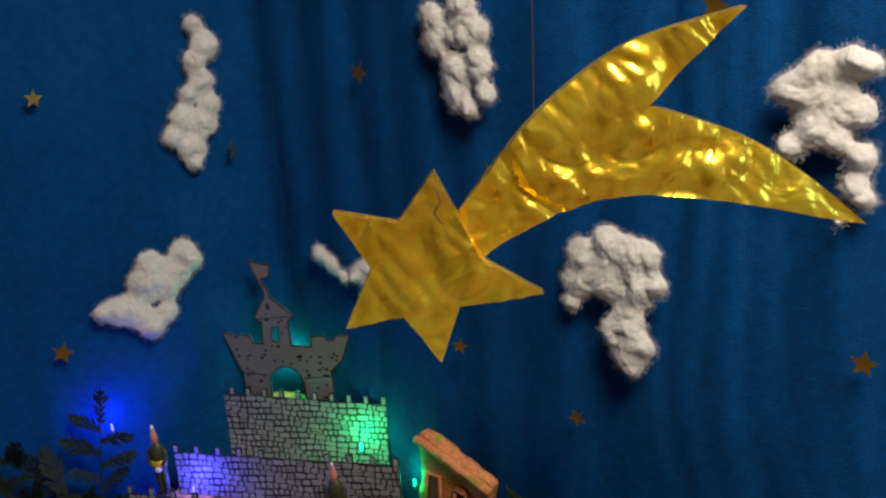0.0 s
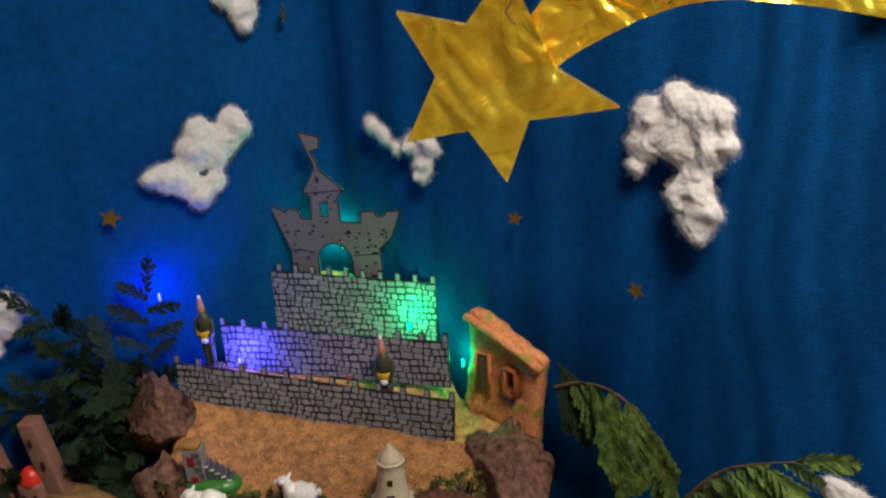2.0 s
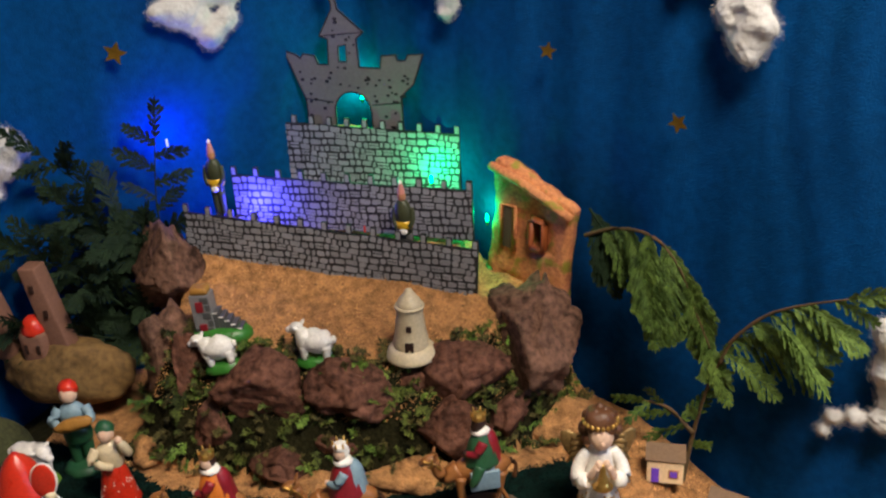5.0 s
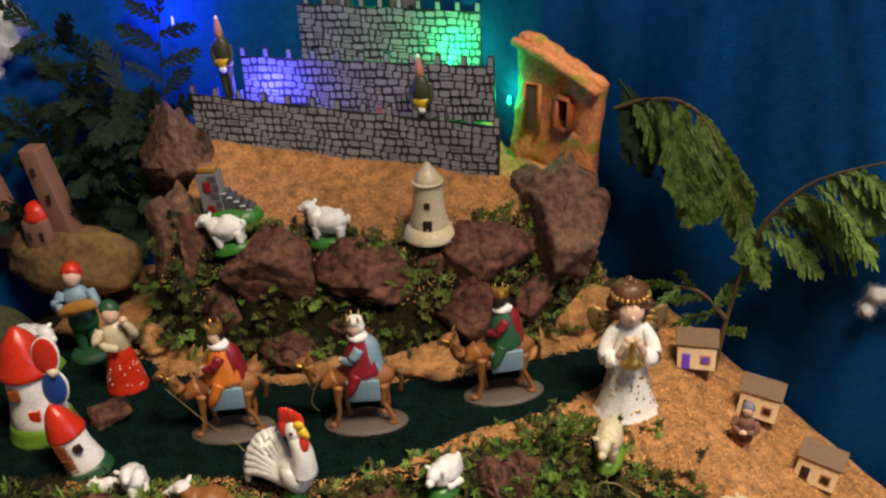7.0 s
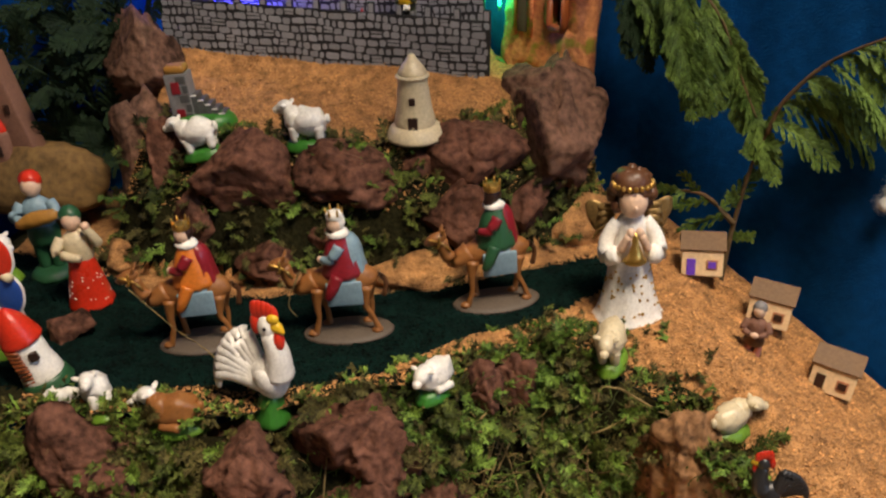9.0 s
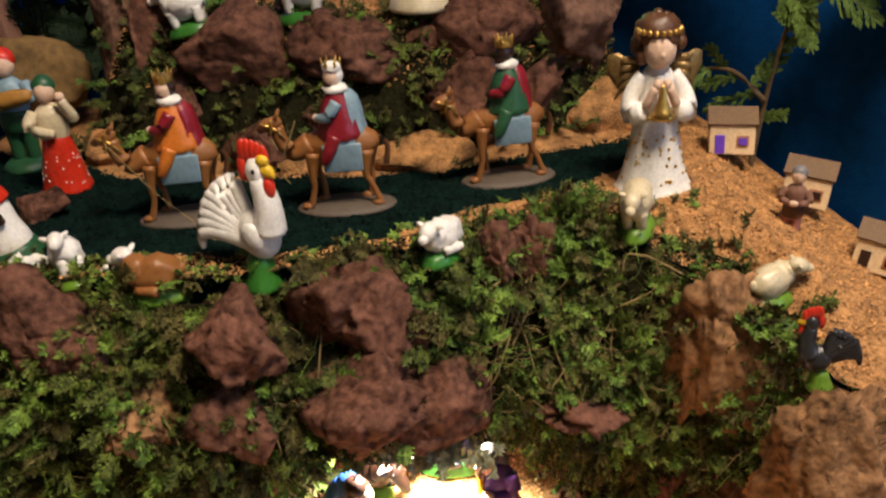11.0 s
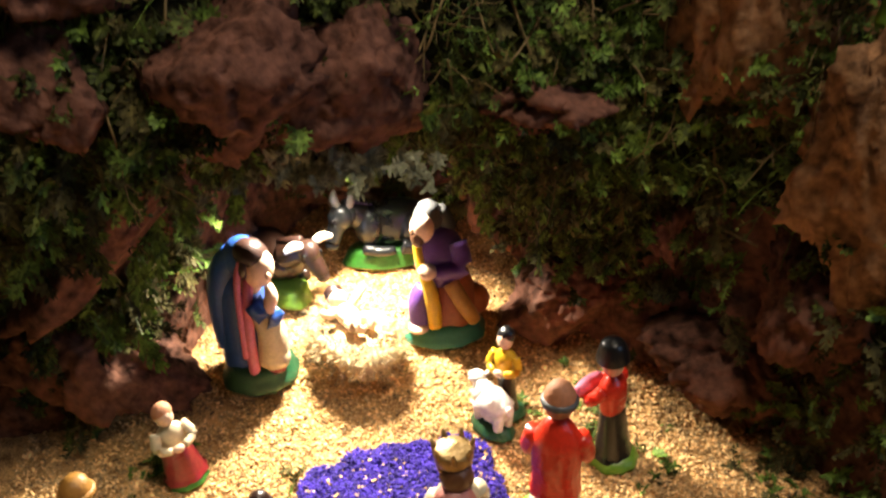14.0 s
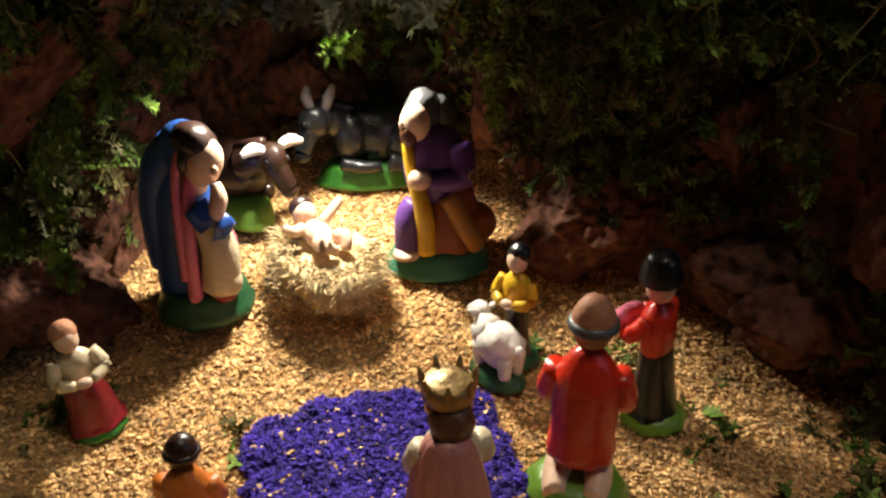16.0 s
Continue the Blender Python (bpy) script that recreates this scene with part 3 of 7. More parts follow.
def cotton(x, z, lobes, seed, flat=0.34, grow=1.0):
    """Pulled cotton wool: a soft padded tuft with rolled folds, thin places and a fringe of loose fibres. Lobes: place across and up from the middle, radius."""
    r = random.Random(seed)
    heap = Heap()
    lobes = [(u, w, q * grow) for u, w, q in lobes]
    x0, x1 = min(u - 1.5 * q for u, w, q in lobes), max(u + 1.5 * q for u, w, q in lobes)
    z0, z1 = min(w - 1.5 * q for u, w, q in lobes), max(w + 1.5 * q for u, w, q in lobes)
    cell = 0.0010
    nx, nz = int((x1 - x0) / cell), int((z1 - z0) / cell)
    got, verts = {}, []
    for i in range(nx + 1):
        for j in range(nz + 1):
            u, w = x0 + i * cell, z0 + j * cell
            d = sum(math.exp(-1.5 * ((u - a) ** 2 + (w - b) ** 2) / (q * 0.95) ** 2) for a, b, q in lobes) - 0.26
            if d < -0.2:
                continue
            bu, bw = u + 0.008 * noise.noise((u * 40, w * 40, seed)), w + 0.008 * noise.noise((u * 40, w * 40, seed + 30))
            d += 0.10 * noise.noise((u * 70, w * 70, seed)) + 0.06 * noise.noise((u * 190, w * 190, seed)) - 0.8 * max(0.0, noise.noise((bu * 46, bw * 46, seed + 60)) - 0.42)
            if d < 0:
                continue
            roll = abs(noise.noise((bu * 30, bw * 30, seed + 11)))
            fold = abs(noise.noise((bu * 75, bw * 75, seed + 21)))
            lump = 0.65 + 0.75 * roll + 0.22 * fold + 0.45 * noise.noise((u * 24, w * 24, seed + 3)) + 0.05 * noise.noise((bu * 300, bw * 300, seed))
            got[(i, j)] = len(verts)
            verts.append((u, -0.001 - flat * 0.040 * min(1.0, d) ** 0.5 * max(0.25, lump), w))
    faces = []
    for (i, j), k in got.items():
        q = [got.get(c) for c in ((i, j), (i + 1, j), (i + 1, j + 1), (i, j + 1))]
        if None not in q:
            faces.append(tuple(q))
    heap.add(verts, faces)
    rim = [verts[k] for (i, j), k in got.items() if (i + 1, j) not in got or (i - 1, j) not in got or (i, j + 1) not in got or (i, j - 1) not in got]
    for k in range(min(1500, 5 * len(rim))):
        o = Vector(r.choice(rim) if k % 3 else r.choice(verts))
        near = min(lobes, key=lambda l: (o.x - l[0]) ** 2 + (o.z - l[1]) ** 2)
        out = Vector((o.x - near[0], 0, o.z - near[1])).normalized()
        d = (out * (0.7 if k % 3 else 0.1) + Vector((r.gauss(0, 0.9), r.gauss(-0.1, 0.15), r.gauss(0, 0.9)))).normalized() * r.uniform(0.003, 0.009)
        bend = Vector((r.gauss(0, 1), r.gauss(0, 0.3), r.gauss(0, 1))) * 0.0022
        v, f = tube([o - d * 0.4, o + d * 0.3 + bend, o + d * 0.8], [0.00012, 0.00010, 0.00004], 3)
        heap.add(v, f)
    ob = heap.done("cotton_cloud", COTTON, label="white cotton wool cloud stuck on the blue cloth", category="cloud")
    ob.matrix_world = on_curtain(x, z, 0.006)
    return tagged(ob, group="clouds on the cloth")


cotton(-0.316, 1.332, [(0.012, 0.090, 0.012), (0.022, 0.065, 0.019), (0.006, 0.047, 0.014), (0.012, 0.022, 0.017), (0.018, -0.007, 0.015), (-0.007, 0.008, 0.012), (-0.018, -0.019, 0.018), (0.008, -0.030, 0.017), (-0.032, -0.041, 0.014), (-0.010, -0.059, 0.018), (-0.010, -0.077, 0.009)], 1)
cotton(0.012, 1.380, [(-0.035, 0.042, 0.017), (0.005, 0.050, 0.020), (-0.034, 0.015, 0.017), (-0.000, 0.022, 0.019), (0.025, 0.027, 0.014), (0.023, -0.008, 0.019), (-0.010, -0.014, 0.019), (-0.009, -0.041, 0.018), (0.028, -0.037, 0.014), (0.008, -0.055, 0.011)], 2)
cotton(0.314, 1.328, [(-0.029, 0.030, 0.019), (-0.013, 0.050, 0.015), (0.012, 0.053, 0.016), (0.027, 0.051, 0.010), (-0.043, 0.029, 0.011), (-0.003, 0.018, 0.020), (0.019, 0.014, 0.016), (-0.017, -0.003, 0.017), (-0.036, -0.020, 0.013), (0.003, -0.011, 0.012), (0.024, -0.024, 0.014), (0.019, -0.049, 0.014), (0.029, -0.060, 0.010), (0.009, -0.080, 0.004)], 3)
cotton(-0.394, 1.104, [(0.043, 0.043, 0.019), (0.001, 0.035, 0.019), (0.036, 0.021, 0.020), (0.055, 0.029, 0.012), (-0.010, 0.010, 0.023), (0.017, 0.001, 0.022), (-0.050, -0.016, 0.020), (-0.067, -0.016, 0.010), (-0.027, -0.025, 0.022), (-0.009, -0.048, 0.018), (0.012, -0.033, 0.015)], 4, grow=0.96)
cotton(-0.165, 1.119, [(-0.018, 0.012, 0.011), (-0.001, 0.001, 0.011), (0.020, -0.013, 0.008)], 5, grow=1.25)
cotton(-0.119, 1.102, [(-0.003, 0.017, 0.015), (0.017, 0.012, 0.013), (0.003, -0.012, 0.016), (-0.002, -0.028, 0.008), (-0.016, 0.010, 0.010)], 6, grow=1.1)
cotton(0.154, 1.139, [(-0.012, 0.064, 0.014), (-0.039, 0.043, 0.019), (0.006, 0.048, 0.024), (0.031, 0.052, 0.015), (0.043, 0.023, 0.011), (-0.047, 0.011, 0.017), (-0.009, 0.021, 0.023), (0.018, 0.014, 0.021), (-0.054, -0.012, 0.010), (-0.007, -0.036, 0.013), (0.010, -0.022, 0.018), (0.012, -0.044, 0.021), (0.012, -0.063, 0.017), (0.031, -0.046, 0.009), (0.015, -0.075, 0.007)], 7, grow=1.1)
cotton(-0.632, 0.945, [(0.008, 0.024, 0.017), (0.016, 0.008, 0.016), (0.000, -0.010, 0.016), (-0.015, -0.036, 0.011), (-0.010, 0.013, 0.017)], 8)
cotton(0.293, 0.766, [(-0.005, 0.065, 0.010), (0.008, 0.056, 0.016), (0.007, 0.024, 0.015), (0.018, -0.002, 0.016), (0.031, 0.037, 0.021), (0.039, -0.012, 0.019), (0.006, -0.030, 0.011), (-0.019, -0.035, 0.008), (-0.039, -0.043, 0.008), (-0.046, -0.061, 0.006)], 9, grow=1.35)


# ---- castle of painted card ----
CASTLE_TURN = -12.4


def battlement(length, height, teeth, tooth_w, tooth_h):
    """Outline of a wall with merlons on top, its foot at z = 0."""
    pts = [(0, 0), (length, 0)]
    gap = (length - teeth * tooth_w) / (teeth - 1)
    for k in reversed(range(teeth)):
        x0 = k * (tooth_w + gap)
        jit = rnd.uniform(-0.001, 0.001)
        pts += [(x0 + tooth_w, height), (x0 + tooth_w - 0.0006, height + tooth_h + jit), (x0 + 0.0006, height + tooth_h + jit), (x0, height)]
    return pts


def stones(heap, length, height, row, seed):
    """Drawn stones: uneven rounded blocks laid in wavering courses, proud of the ink by a hair."""
    r = random.Random(seed)
    rows = max(2, round(height / row))
    z = 0.0006
    for k in range(rows):
        h = height / rows
        x = -r.uniform(0, 0.006)
        while x < length - 0.002:
            w = r.choice((0.0065, 0.008, 0.011, 0.015)) * r.uniform(0.85, 1.15)
            a, b = max(0.0009, x + 0.00105), min(length - 0.0009, x + w - 0.00105)
            if b - a > 0.002:
                split = r.random() < 0.3 and w > 0.009
                for lo, hi in (((0, 0.44), (0.58, 1)) if split else ((0, 1),)):
                    dz = 0.0012 * math.sin(x * 90 + k)
                    z0, z1 = z + k * h + lo * (h - 0.0021) + dz, z + k * h + hi * (h - 0.0021) + dz
                    z0, z1 = max(z0, 0.0004), min(z1, height + 0.0004)
                    j = lambda: r.uniform(-0.0006, 0.0006)
                    c = min(b - a, z1 - z0) * 0.22
                    ring = [(a + c, z0), (b - c, z0), (b, z0 + c), (b, z1 - c), (b - c, z1), (a + c, z1), (a, z1 - c), (a, z0 + c)]
                    ring = [(p + j(), q + j()) for p, q in ring]
                    v = [(p, 0.0, q) for p, q in ring] + [(p, -0.00035, q) for p, q in ring]
                    heap.add(v, [tuple(range(8, 16))] + [(i, (i + 1) % 8, (i + 1) % 8 + 8, i + 8) for i in range(8)])
            x += w
    return heap


def castle_wall(right, length, height, teeth, lift_left, seed, label):
    """A card wall whose right foot stands at right; lift_left raises its other end."""
    m = pose(*right, 0, 0, CASTLE_TURN) @ pose(-length, 0, lift_left, 0, math.degrees(math.atan2(lift_left, length)), 0)
    top = empty("castle_wall", m, label, "castle wall", "castle of painted card")
    tooth = 0.0075
    part("card", cutout_bm(battlement(length, height, teeth, tooth, 0.011), thick=0.003), INK, top, "black inked card with merlons", smooth=False)
    heap = stones(Heap(), length, height, 0.0086, seed)
    gap = (length - teeth * tooth) / (teeth - 1)
    for k in range(teeth):
        x0 = k * (tooth + gap)
        v = [(x0 + a, y, height + b) for y in (0.0, -0.00035) for a, b in ((0.0012, 0.001), (tooth - 0.0012, 0.001), (tooth - 0.0014, 0.0098), (0.0014, 0.0098))]
        heap.add(v, [(4, 5, 6, 7)] + [(i, (i + 1) % 4, (i + 1) % 4 + 4, i + 4) for i in range(4)])
    tagged(heap.done("stone", STONE_INK, top, "grey painted stones", smooth=False), kind="stuff")
    return top


castle_wall((-0.092, 0.944, 0.785), 0.363, 0.058, 13, 0.020, 1, "front castle wall of card with drawn stones on the sand")
castle_wall((-0.097, 1.000, 0.828), 0.303, 0.062, 11, 0.002, 2, "middle castle wall of card with drawn stones")
castle_wall((-0.117, 1.094, 0.824), 0.292, 0.102, 13, 0.008, 3, "upper castle wall of card with drawn stones")


def keep():
    m = pose(-0.250, 1.130, 0.905, 0, 0, CASTLE_TURN) @ Matrix.Diagonal((1.05, 1, 1, 1))
    top = empty("castle_keep", m, "grey card castle keep with spotted ink and a flag", "castle", "castle of painted card")
    body = [(-0.055, 0.0), (-0.056, 0.056), (-0.078, 0.117), (-0.064, 0.113), (-0.058, 0.108), (-0.054, 0.114), (-0.040, 0.112), (-0.036, 0.101), (-0.023, 0.101),
            (-0.021, 0.132), (-0.031, 0.136), (-0.013, 0.168), (-0.013, 0.176), (-0.020, 0.194), (-0.028, 0.217), (-0.001, 0.211), (-0.003, 0.196), (-0.015, 0.192), (-0.007, 0.176), (-0.006, 0.168), (0.023, 0.141),
            (0.014, 0.133), (0.015, 0.099), (0.041, 0.098), (0.043, 0.113), (0.060, 0.115), (0.062, 0.108), (0.072, 0.108), (0.075, 0.115), (0.093, 0.116), (0.080, 0.080), (0.064, 0.064), (0.064, 0.0)]
    arch = [(-0.020, 0.001)] + [(0.003 - 0.023 * math.cos(a * math.pi / 12), 0.042 + 0.026 * math.sin(a * math.pi / 12)) for a in range(13)] + [(0.026, 0.001)]
    win = [(-0.010, 0.105), (0.000, 0.105), (0.001, 0.126), (-0.009, 0.124)]
    part("card", cutout_bm(body, [arch, win], 0.003), CARD, top, smooth=False)
    heap = Heap()

    def stroke(pts, w=0.0011):
        for a, b in zip(pts, pts[1:]):
            d = Vector((b[0] - a[0], 0, b[1] - a[1]))
            if d.length < 1e-5:
                continue
            n = Vector((-d.z, 0, d.x)).normalized() * w * 0.5
            a3, b3 = Vector((a[0], -0.0004, a[1])) - d.normalized() * w * 0.4, Vector((b[0], -0.0004, b[1])) + d.normalized() * w * 0.4
            low = Vector((0, 0.0006, 0))
            heap.add([a3 - n, b3 - n, b3 + n, a3 + n, a3 - n + low, b3 - n + low, b3 + n + low, a3 + n + low],
                     [(0, 1, 2, 3), (0, 4, 5, 1), (1, 5, 6, 2), (2, 6, 7, 3), (3, 7, 4, 0)])

    stroke(body + body[:1], 0.0016)
    stroke(arch, 0.0016)
    stroke(win + win[:1])
    stroke([(-0.056, 0.058), (-0.022, 0.054)])
    stroke([(0.028, 0.052), (0.064, 0.056)])
    stroke([(-0.030, 0.136), (0.022, 0.141)])
    heap.done("outline", INK, top, "black marker outline", smooth=False)
    heap = Heap()
    r = random.Random(5)
    for _ in range(150):
        x, z = r.uniform(-0.062, 0.076), r.uniform(0.015, 0.158)
        if z > 0.092 and not (-0.019 < x < 0.012) or abs(x - 0.003) < 0.028 and z < 0.073 or (-0.013 < x < 0.004 and 0.100 < z < 0.130):
            continue
        if z > 0.138 and abs(x + 0.006) > 0.016 * (0.172 - z) / 0.034 or z < 0.062 and not (-0.052 < x < 0.060):
            continue
        s = r.uniform(0.0017, 0.0029)
        ring = [(x + s * math.cos(k * 1.0472), z + s * 0.8 * math.sin(k * 1.0472)) for k in range(6)]
        heap.add([(a, -0.0003, b) for a, b in ring] + [(a, 0.0004, b) for a, b in ring], [tuple(range(6))] + [(i, i + 6, (i + 1) % 6 + 6, (i + 1) % 6) for i in range(6)])
    tagged(heap.done("ink_spot", INK, top, "brown-black ink spots", smooth=False), kind="stuff")


keep()

# ---- painted figurines ----
PAINT = {}
for nm, col, ro in (("white", (0.80, 0.76, 0.70), 0.3), ("cream", (0.62, 0.52, 0.34), 0.35), ("red", (0.58, 0.030, 0.012), 0.3), ("deep_red", (0.22, 0.012, 0.020), 0.3), ("pink", (0.62, 0.16, 0.24), 0.35),
                    ("rose", (0.50, 0.20, 0.17), 0.45), ("skin", (0.72, 0.49, 0.35), 0.4), ("green", (0.035, 0.17, 0.022), 0.35), ("lime", (0.13, 0.26, 0.025), 0.4), ("dark_green", (0.020, 0.085, 0.035), 0.4),
                    ("teal", (0.03, 0.16, 0.10), 0.4), ("blue", (0.018, 0.07, 0.30), 0.35), ("light_blue", (0.20, 0.30, 0.36), 0.45), ("purple", (0.11, 0.04, 0.22), 0.45), ("yellow", (0.65, 0.40, 0.02), 0.35),
                    ("ochre", (0.36, 0.17, 0.03), 0.5), ("brown", (0.10, 0.040, 0.016), 0.4), ("dark_brown", (0.030, 0.013, 0.009), 0.35), ("rust", (0.26, 0.065, 0.015), 0.5), ("camel", (0.27, 0.105, 0.028), 0.45),
                    ("black", (0.006, 0.006, 0.007), 0.3), ("grey", (0.075, 0.075, 0.075), 0.4), ("dark_grey", (0.022, 0.022, 0.024), 0.35), ("pale_grey", (0.20, 0.19, 0.19), 0.5), ("stone", (0.10, 0.075, 0.055), 0.6), ("orange", (0.58, 0.16, 0.02), 0.4),
                    ("clay", (0.40, 0.17, 0.085), 0.7), ("clay_pink", (0.20, 0.095, 0.062), 0.8), ("wood", (0.76, 0.55, 0.32), 0.6), ("roof_brown", (0.17, 0.095, 0.045), 0.7), ("violet", (0.14, 0.05, 0.50), 0.5), ("olive", (0.040, 0.046, 0.020), 0.5), ("charcoal", (0.013, 0.014, 0.015), 0.30), ("ox_brown", (0.024, 0.010, 0.006), 0.35)):
    PAINT[nm] = material(nm + "_glaze", col, ro, 0, 0.16, 90, 0.25, 160)
PAINT["gold"] = material("gold_paint", (0.62, 0.38, 0.10), 0.32, 0.9, 0.2, 90, 0.3, 160)
PAINT["gold_wing"] = material("worn_gilt", (0.30, 0.19, 0.07), 0.4, 0.6, 0.3, 90, 0.4, 160)
PAINT["straw"] = material("pale_straw", (0.44, 0.33, 0.17), 0.8, 0, 0.3, 150, island=0.5)


class Figure:
    """One painted figurine, gathered from shaped lumps into a single mesh."""

    def __init__(self, seed=0):
        self.h, self.mats, self.seed = Heap(), [], seed

    def slot(self, mat):
        if mat not in self.mats:
            self.mats.append(mat)
        return self.mats.index(mat)

    def ball(self, c, r, mat, rot=(0, 0, 0), rough=0.05, sub=ICO3):
        r = (r, r, r) if isinstance(r, (int, float)) else r
        turn = Euler([radians(a) for a in rot]).to_matrix()
        s = Vector((self.seed, len(self.h.v) * 0.01, 0))
        vs = []
        for p in sub[0]:
            k = 1 + rough * noise.noise(p * 2.2 + s)
            vs.append(Vector(c) + turn @ Vector((p.x * r[0] * k, p.y * r[1] * k, p.z * r[2] * k)))
        self.h.add(vs, sub[1], self.slot(mat))
        return self

    def limb(self, pts, radii, mat, segs=10, n=4):
        line = spline(pts, n)
        if isinstance(radii, (list, tuple)):
            radii = [float(np.interp(i / (len(line) - 1) * (len(pts) - 1), range(len(pts)), radii)) for i in range(len(line))]
        v, f = tube(line, radii, segs)
        self.h.add(v, f, self.slot(mat))
        return self

    def lathe(self, profile, mat, c=(0, 0, 0), squash=1.0, segs=26, folds=0.0, nfold=9, lean=(0, 0)):
        """A turned body from (radius, height) pairs, with soft vertical folds."""
        line = spline([(r, z, 0) for r, z in profile], 4)
        top = max(p.y for p in line) or 1
        vs, fs = [], []
        for p in line:
            for k in range(segs):
                a = 2 * math.pi * k / segs
                r = p.x * (1 + folds * math.sin(a * nfold + 3 * noise.noise((a, p.y * 40, self.seed))) * (1 - 0.6 * p.y / top))
                vs.append((c[0] + r * math.cos(a) + lean[0] * p.y, c[1] + r * squash * math.sin(a) + lean[1] * p.y, c[2] + p.y))
        for i in range(len(line) - 1):
            for k in range(segs):
                a, b = i * segs + k, i * segs + (k + 1) % segs
                fs.append((a, b, b + segs, a + segs))
        fs += [tuple(range(segs))[::-1], tuple(range((len(line) - 1) * segs, len(line) * segs))]
        self.h.add(vs, fs, self.slot(mat))
        return self

    def block(self, a, b, mat, bevel=0.0008, rot=0.0, about=(0, 0, 0)):
        bm = box_bm(a, b, bevel)
        m = Matrix.Translation(about) @ pose(0, 0, 0, 0, rot, 0) @ Matrix.Translation(-Vector(about))
        bm.verts.index_update()
        self.h.add([m @ v.co for v in bm.verts], [tuple(v.index for v in f.verts) for f in bm.faces], self.slot(mat))
        bm.free()
        return self

    def done(self, name, label, category, m, group=""):
        ob = self.h.done(name, [PAINT[k] for k in self.mats], label=label, category=category)
        ob.matrix_world = m
        return tagged(ob, group=group)


def ground_pose(x, y, turn=0.0, z=None, tilt=0.0):
    return pose(x, y, (cave_floor_z(x, y) if y < 0.86 and z == "cave" else top_z(x, y) if z is None else z) - 0.001, 0, tilt, turn)


def camel_rider(robe, cape, crown, blanket, skin, label, m, seed):
    f = Figure(seed)
    f.lathe([(0.001, 0.0), (0.036, 0.0), (0.035, 0.005), (0.001, 0.007)], "stone", squash=0.55)
    for x, y, dx in ((-0.021, -0.008, -0.006), (-0.018, 0.008, 0.002), (0.020, -0.008, 0.008), (0.023, 0.008, -0.004)):
        f.limb([(x + dx, y, 0.006), (x + dx * 0.3, y, 0.022), (x - 0.002, y, 0.032), (x, y * 0.8, 0.050)], [0.0028, 0.0022, 0.0030, 0.0062], "camel")
        f.ball((x + dx - 0.002, y, 0.007), (0.0048, 0.0035, 0.0030), "camel")
    f.ball((0.001, 0, 0.055), (0.030, 0.0125, 0.0145), "camel").ball((0.006, 0, 0.066), (0.014, 0.009, 0.010), "camel")
    f.limb([(-0.022, 0, 0.056), (-0.036, -0.001, 0.050), (-0.044, -0.002, 0.060), (-0.046, -0.003, 0.072)], [0.010, 0.0075, 0.0055, 0.005], "camel")
    f.ball((-0.051, -0.003, 0.074), (0.0095, 0.0050, 0.0055), "camel", (0, -18, 0)).ball((-0.058, -0.003, 0.071), (0.004, 0.0035, 0.0032), "brown")
    f.limb([(-0.046, -0.006, 0.079), (-0.044, -0.008, 0.084)], [0.002, 0.0008], "camel").limb([(-0.046, 0.001, 0.079), (-0.044, 0.003, 0.084)], [0.002, 0.0008], "camel")
    f.limb([(-0.049, -0.009, 0.079), (-0.050, -0.0085, 0.069), (-0.053, -0.004, 0.066)], 0.0011, "gold").limb([(-0.058, -0.007, 0.076), (-0.046, -0.008, 0.071), (-0.040, -0.007, 0.062)], 0.001, "gold")
    f.limb([(0.030, 0, 0.058), (0.036, 0, 0.050), (0.034, 0, 0.036)], [0.003, 0.002, 0.0025], "brown")
    f.ball((0.002, 0, 0.058), (0.017, 0.0138, 0.0145), blanket).block((-0.013, -0.0145, 0.036), (0.017, -0.0115, 0.058), blanket, 0.001).block((-0.013, 0.0115, 0.036), (0.017, 0.0145, 0.058), blanket, 0.001)
    f.lathe([(0.001, 0), (0.017, 0.002), (0.0155, 0.014), (0.011, 0.030), (0.006, 0.038), (0.001, 0.040)], robe, (0.001, -0.001, 0.058), 0.82, folds=0.05)
    f.lathe([(0.001, 0), (0.014, 0.002), (0.013, 0.016), (0.010, 0.032), (0.004, 0.039), (0.001, 0.040)], cape, (0.007, 0.002, 0.058), 0.9, folds=0.08)
    f.limb([(-0.002, -0.012, 0.064), (-0.008, -0.015, 0.052), (-0.012, -0.0155, 0.044)], [0.006, 0.005, 0.003], robe)
    f.limb([(0.002, -0.010, 0.090), (-0.006, -0.013, 0.080), (-0.014, -0.008, 0.078)], [0.005, 0.0045, 0.003], cape).ball((-0.015, -0.007, 0.078), 0.003, skin)
    f.ball((0.001, 0, 0.098), (0.0095, 0.0085, 0.0045), "white", rough=0.15)
    f.ball((-0.001, -0.001, 0.107), (0.0062, 0.0060, 0.0078), skin).ball((-0.003, -0.001, 0.102), (0.005, 0.005, 0.005), "dark_brown").ball((0.002, 0.001, 0.108), (0.006, 0.0062, 0.0075), "dark_brown" if crown == "gold" else "white")
    f.lathe([(0.001, 0), (0.0068, 0.0), (0.0070, 0.004), (0.0062, 0.005), (0.001, 0.007)], crown, (0, 0, 0.112))
    for k in range(6):
        a = k * math.pi / 3
        f.limb([(0.0062 * math.cos(a), 0.0062 * math.sin(a), 0.115), (0.0072 * math.cos(a), 0.0072 * math.sin(a), 0.1215)], [0.0016, 0.0005], "gold", 5, 1)
    return f.done("camel_rider", label, "figurine", m, "kings riding camels")


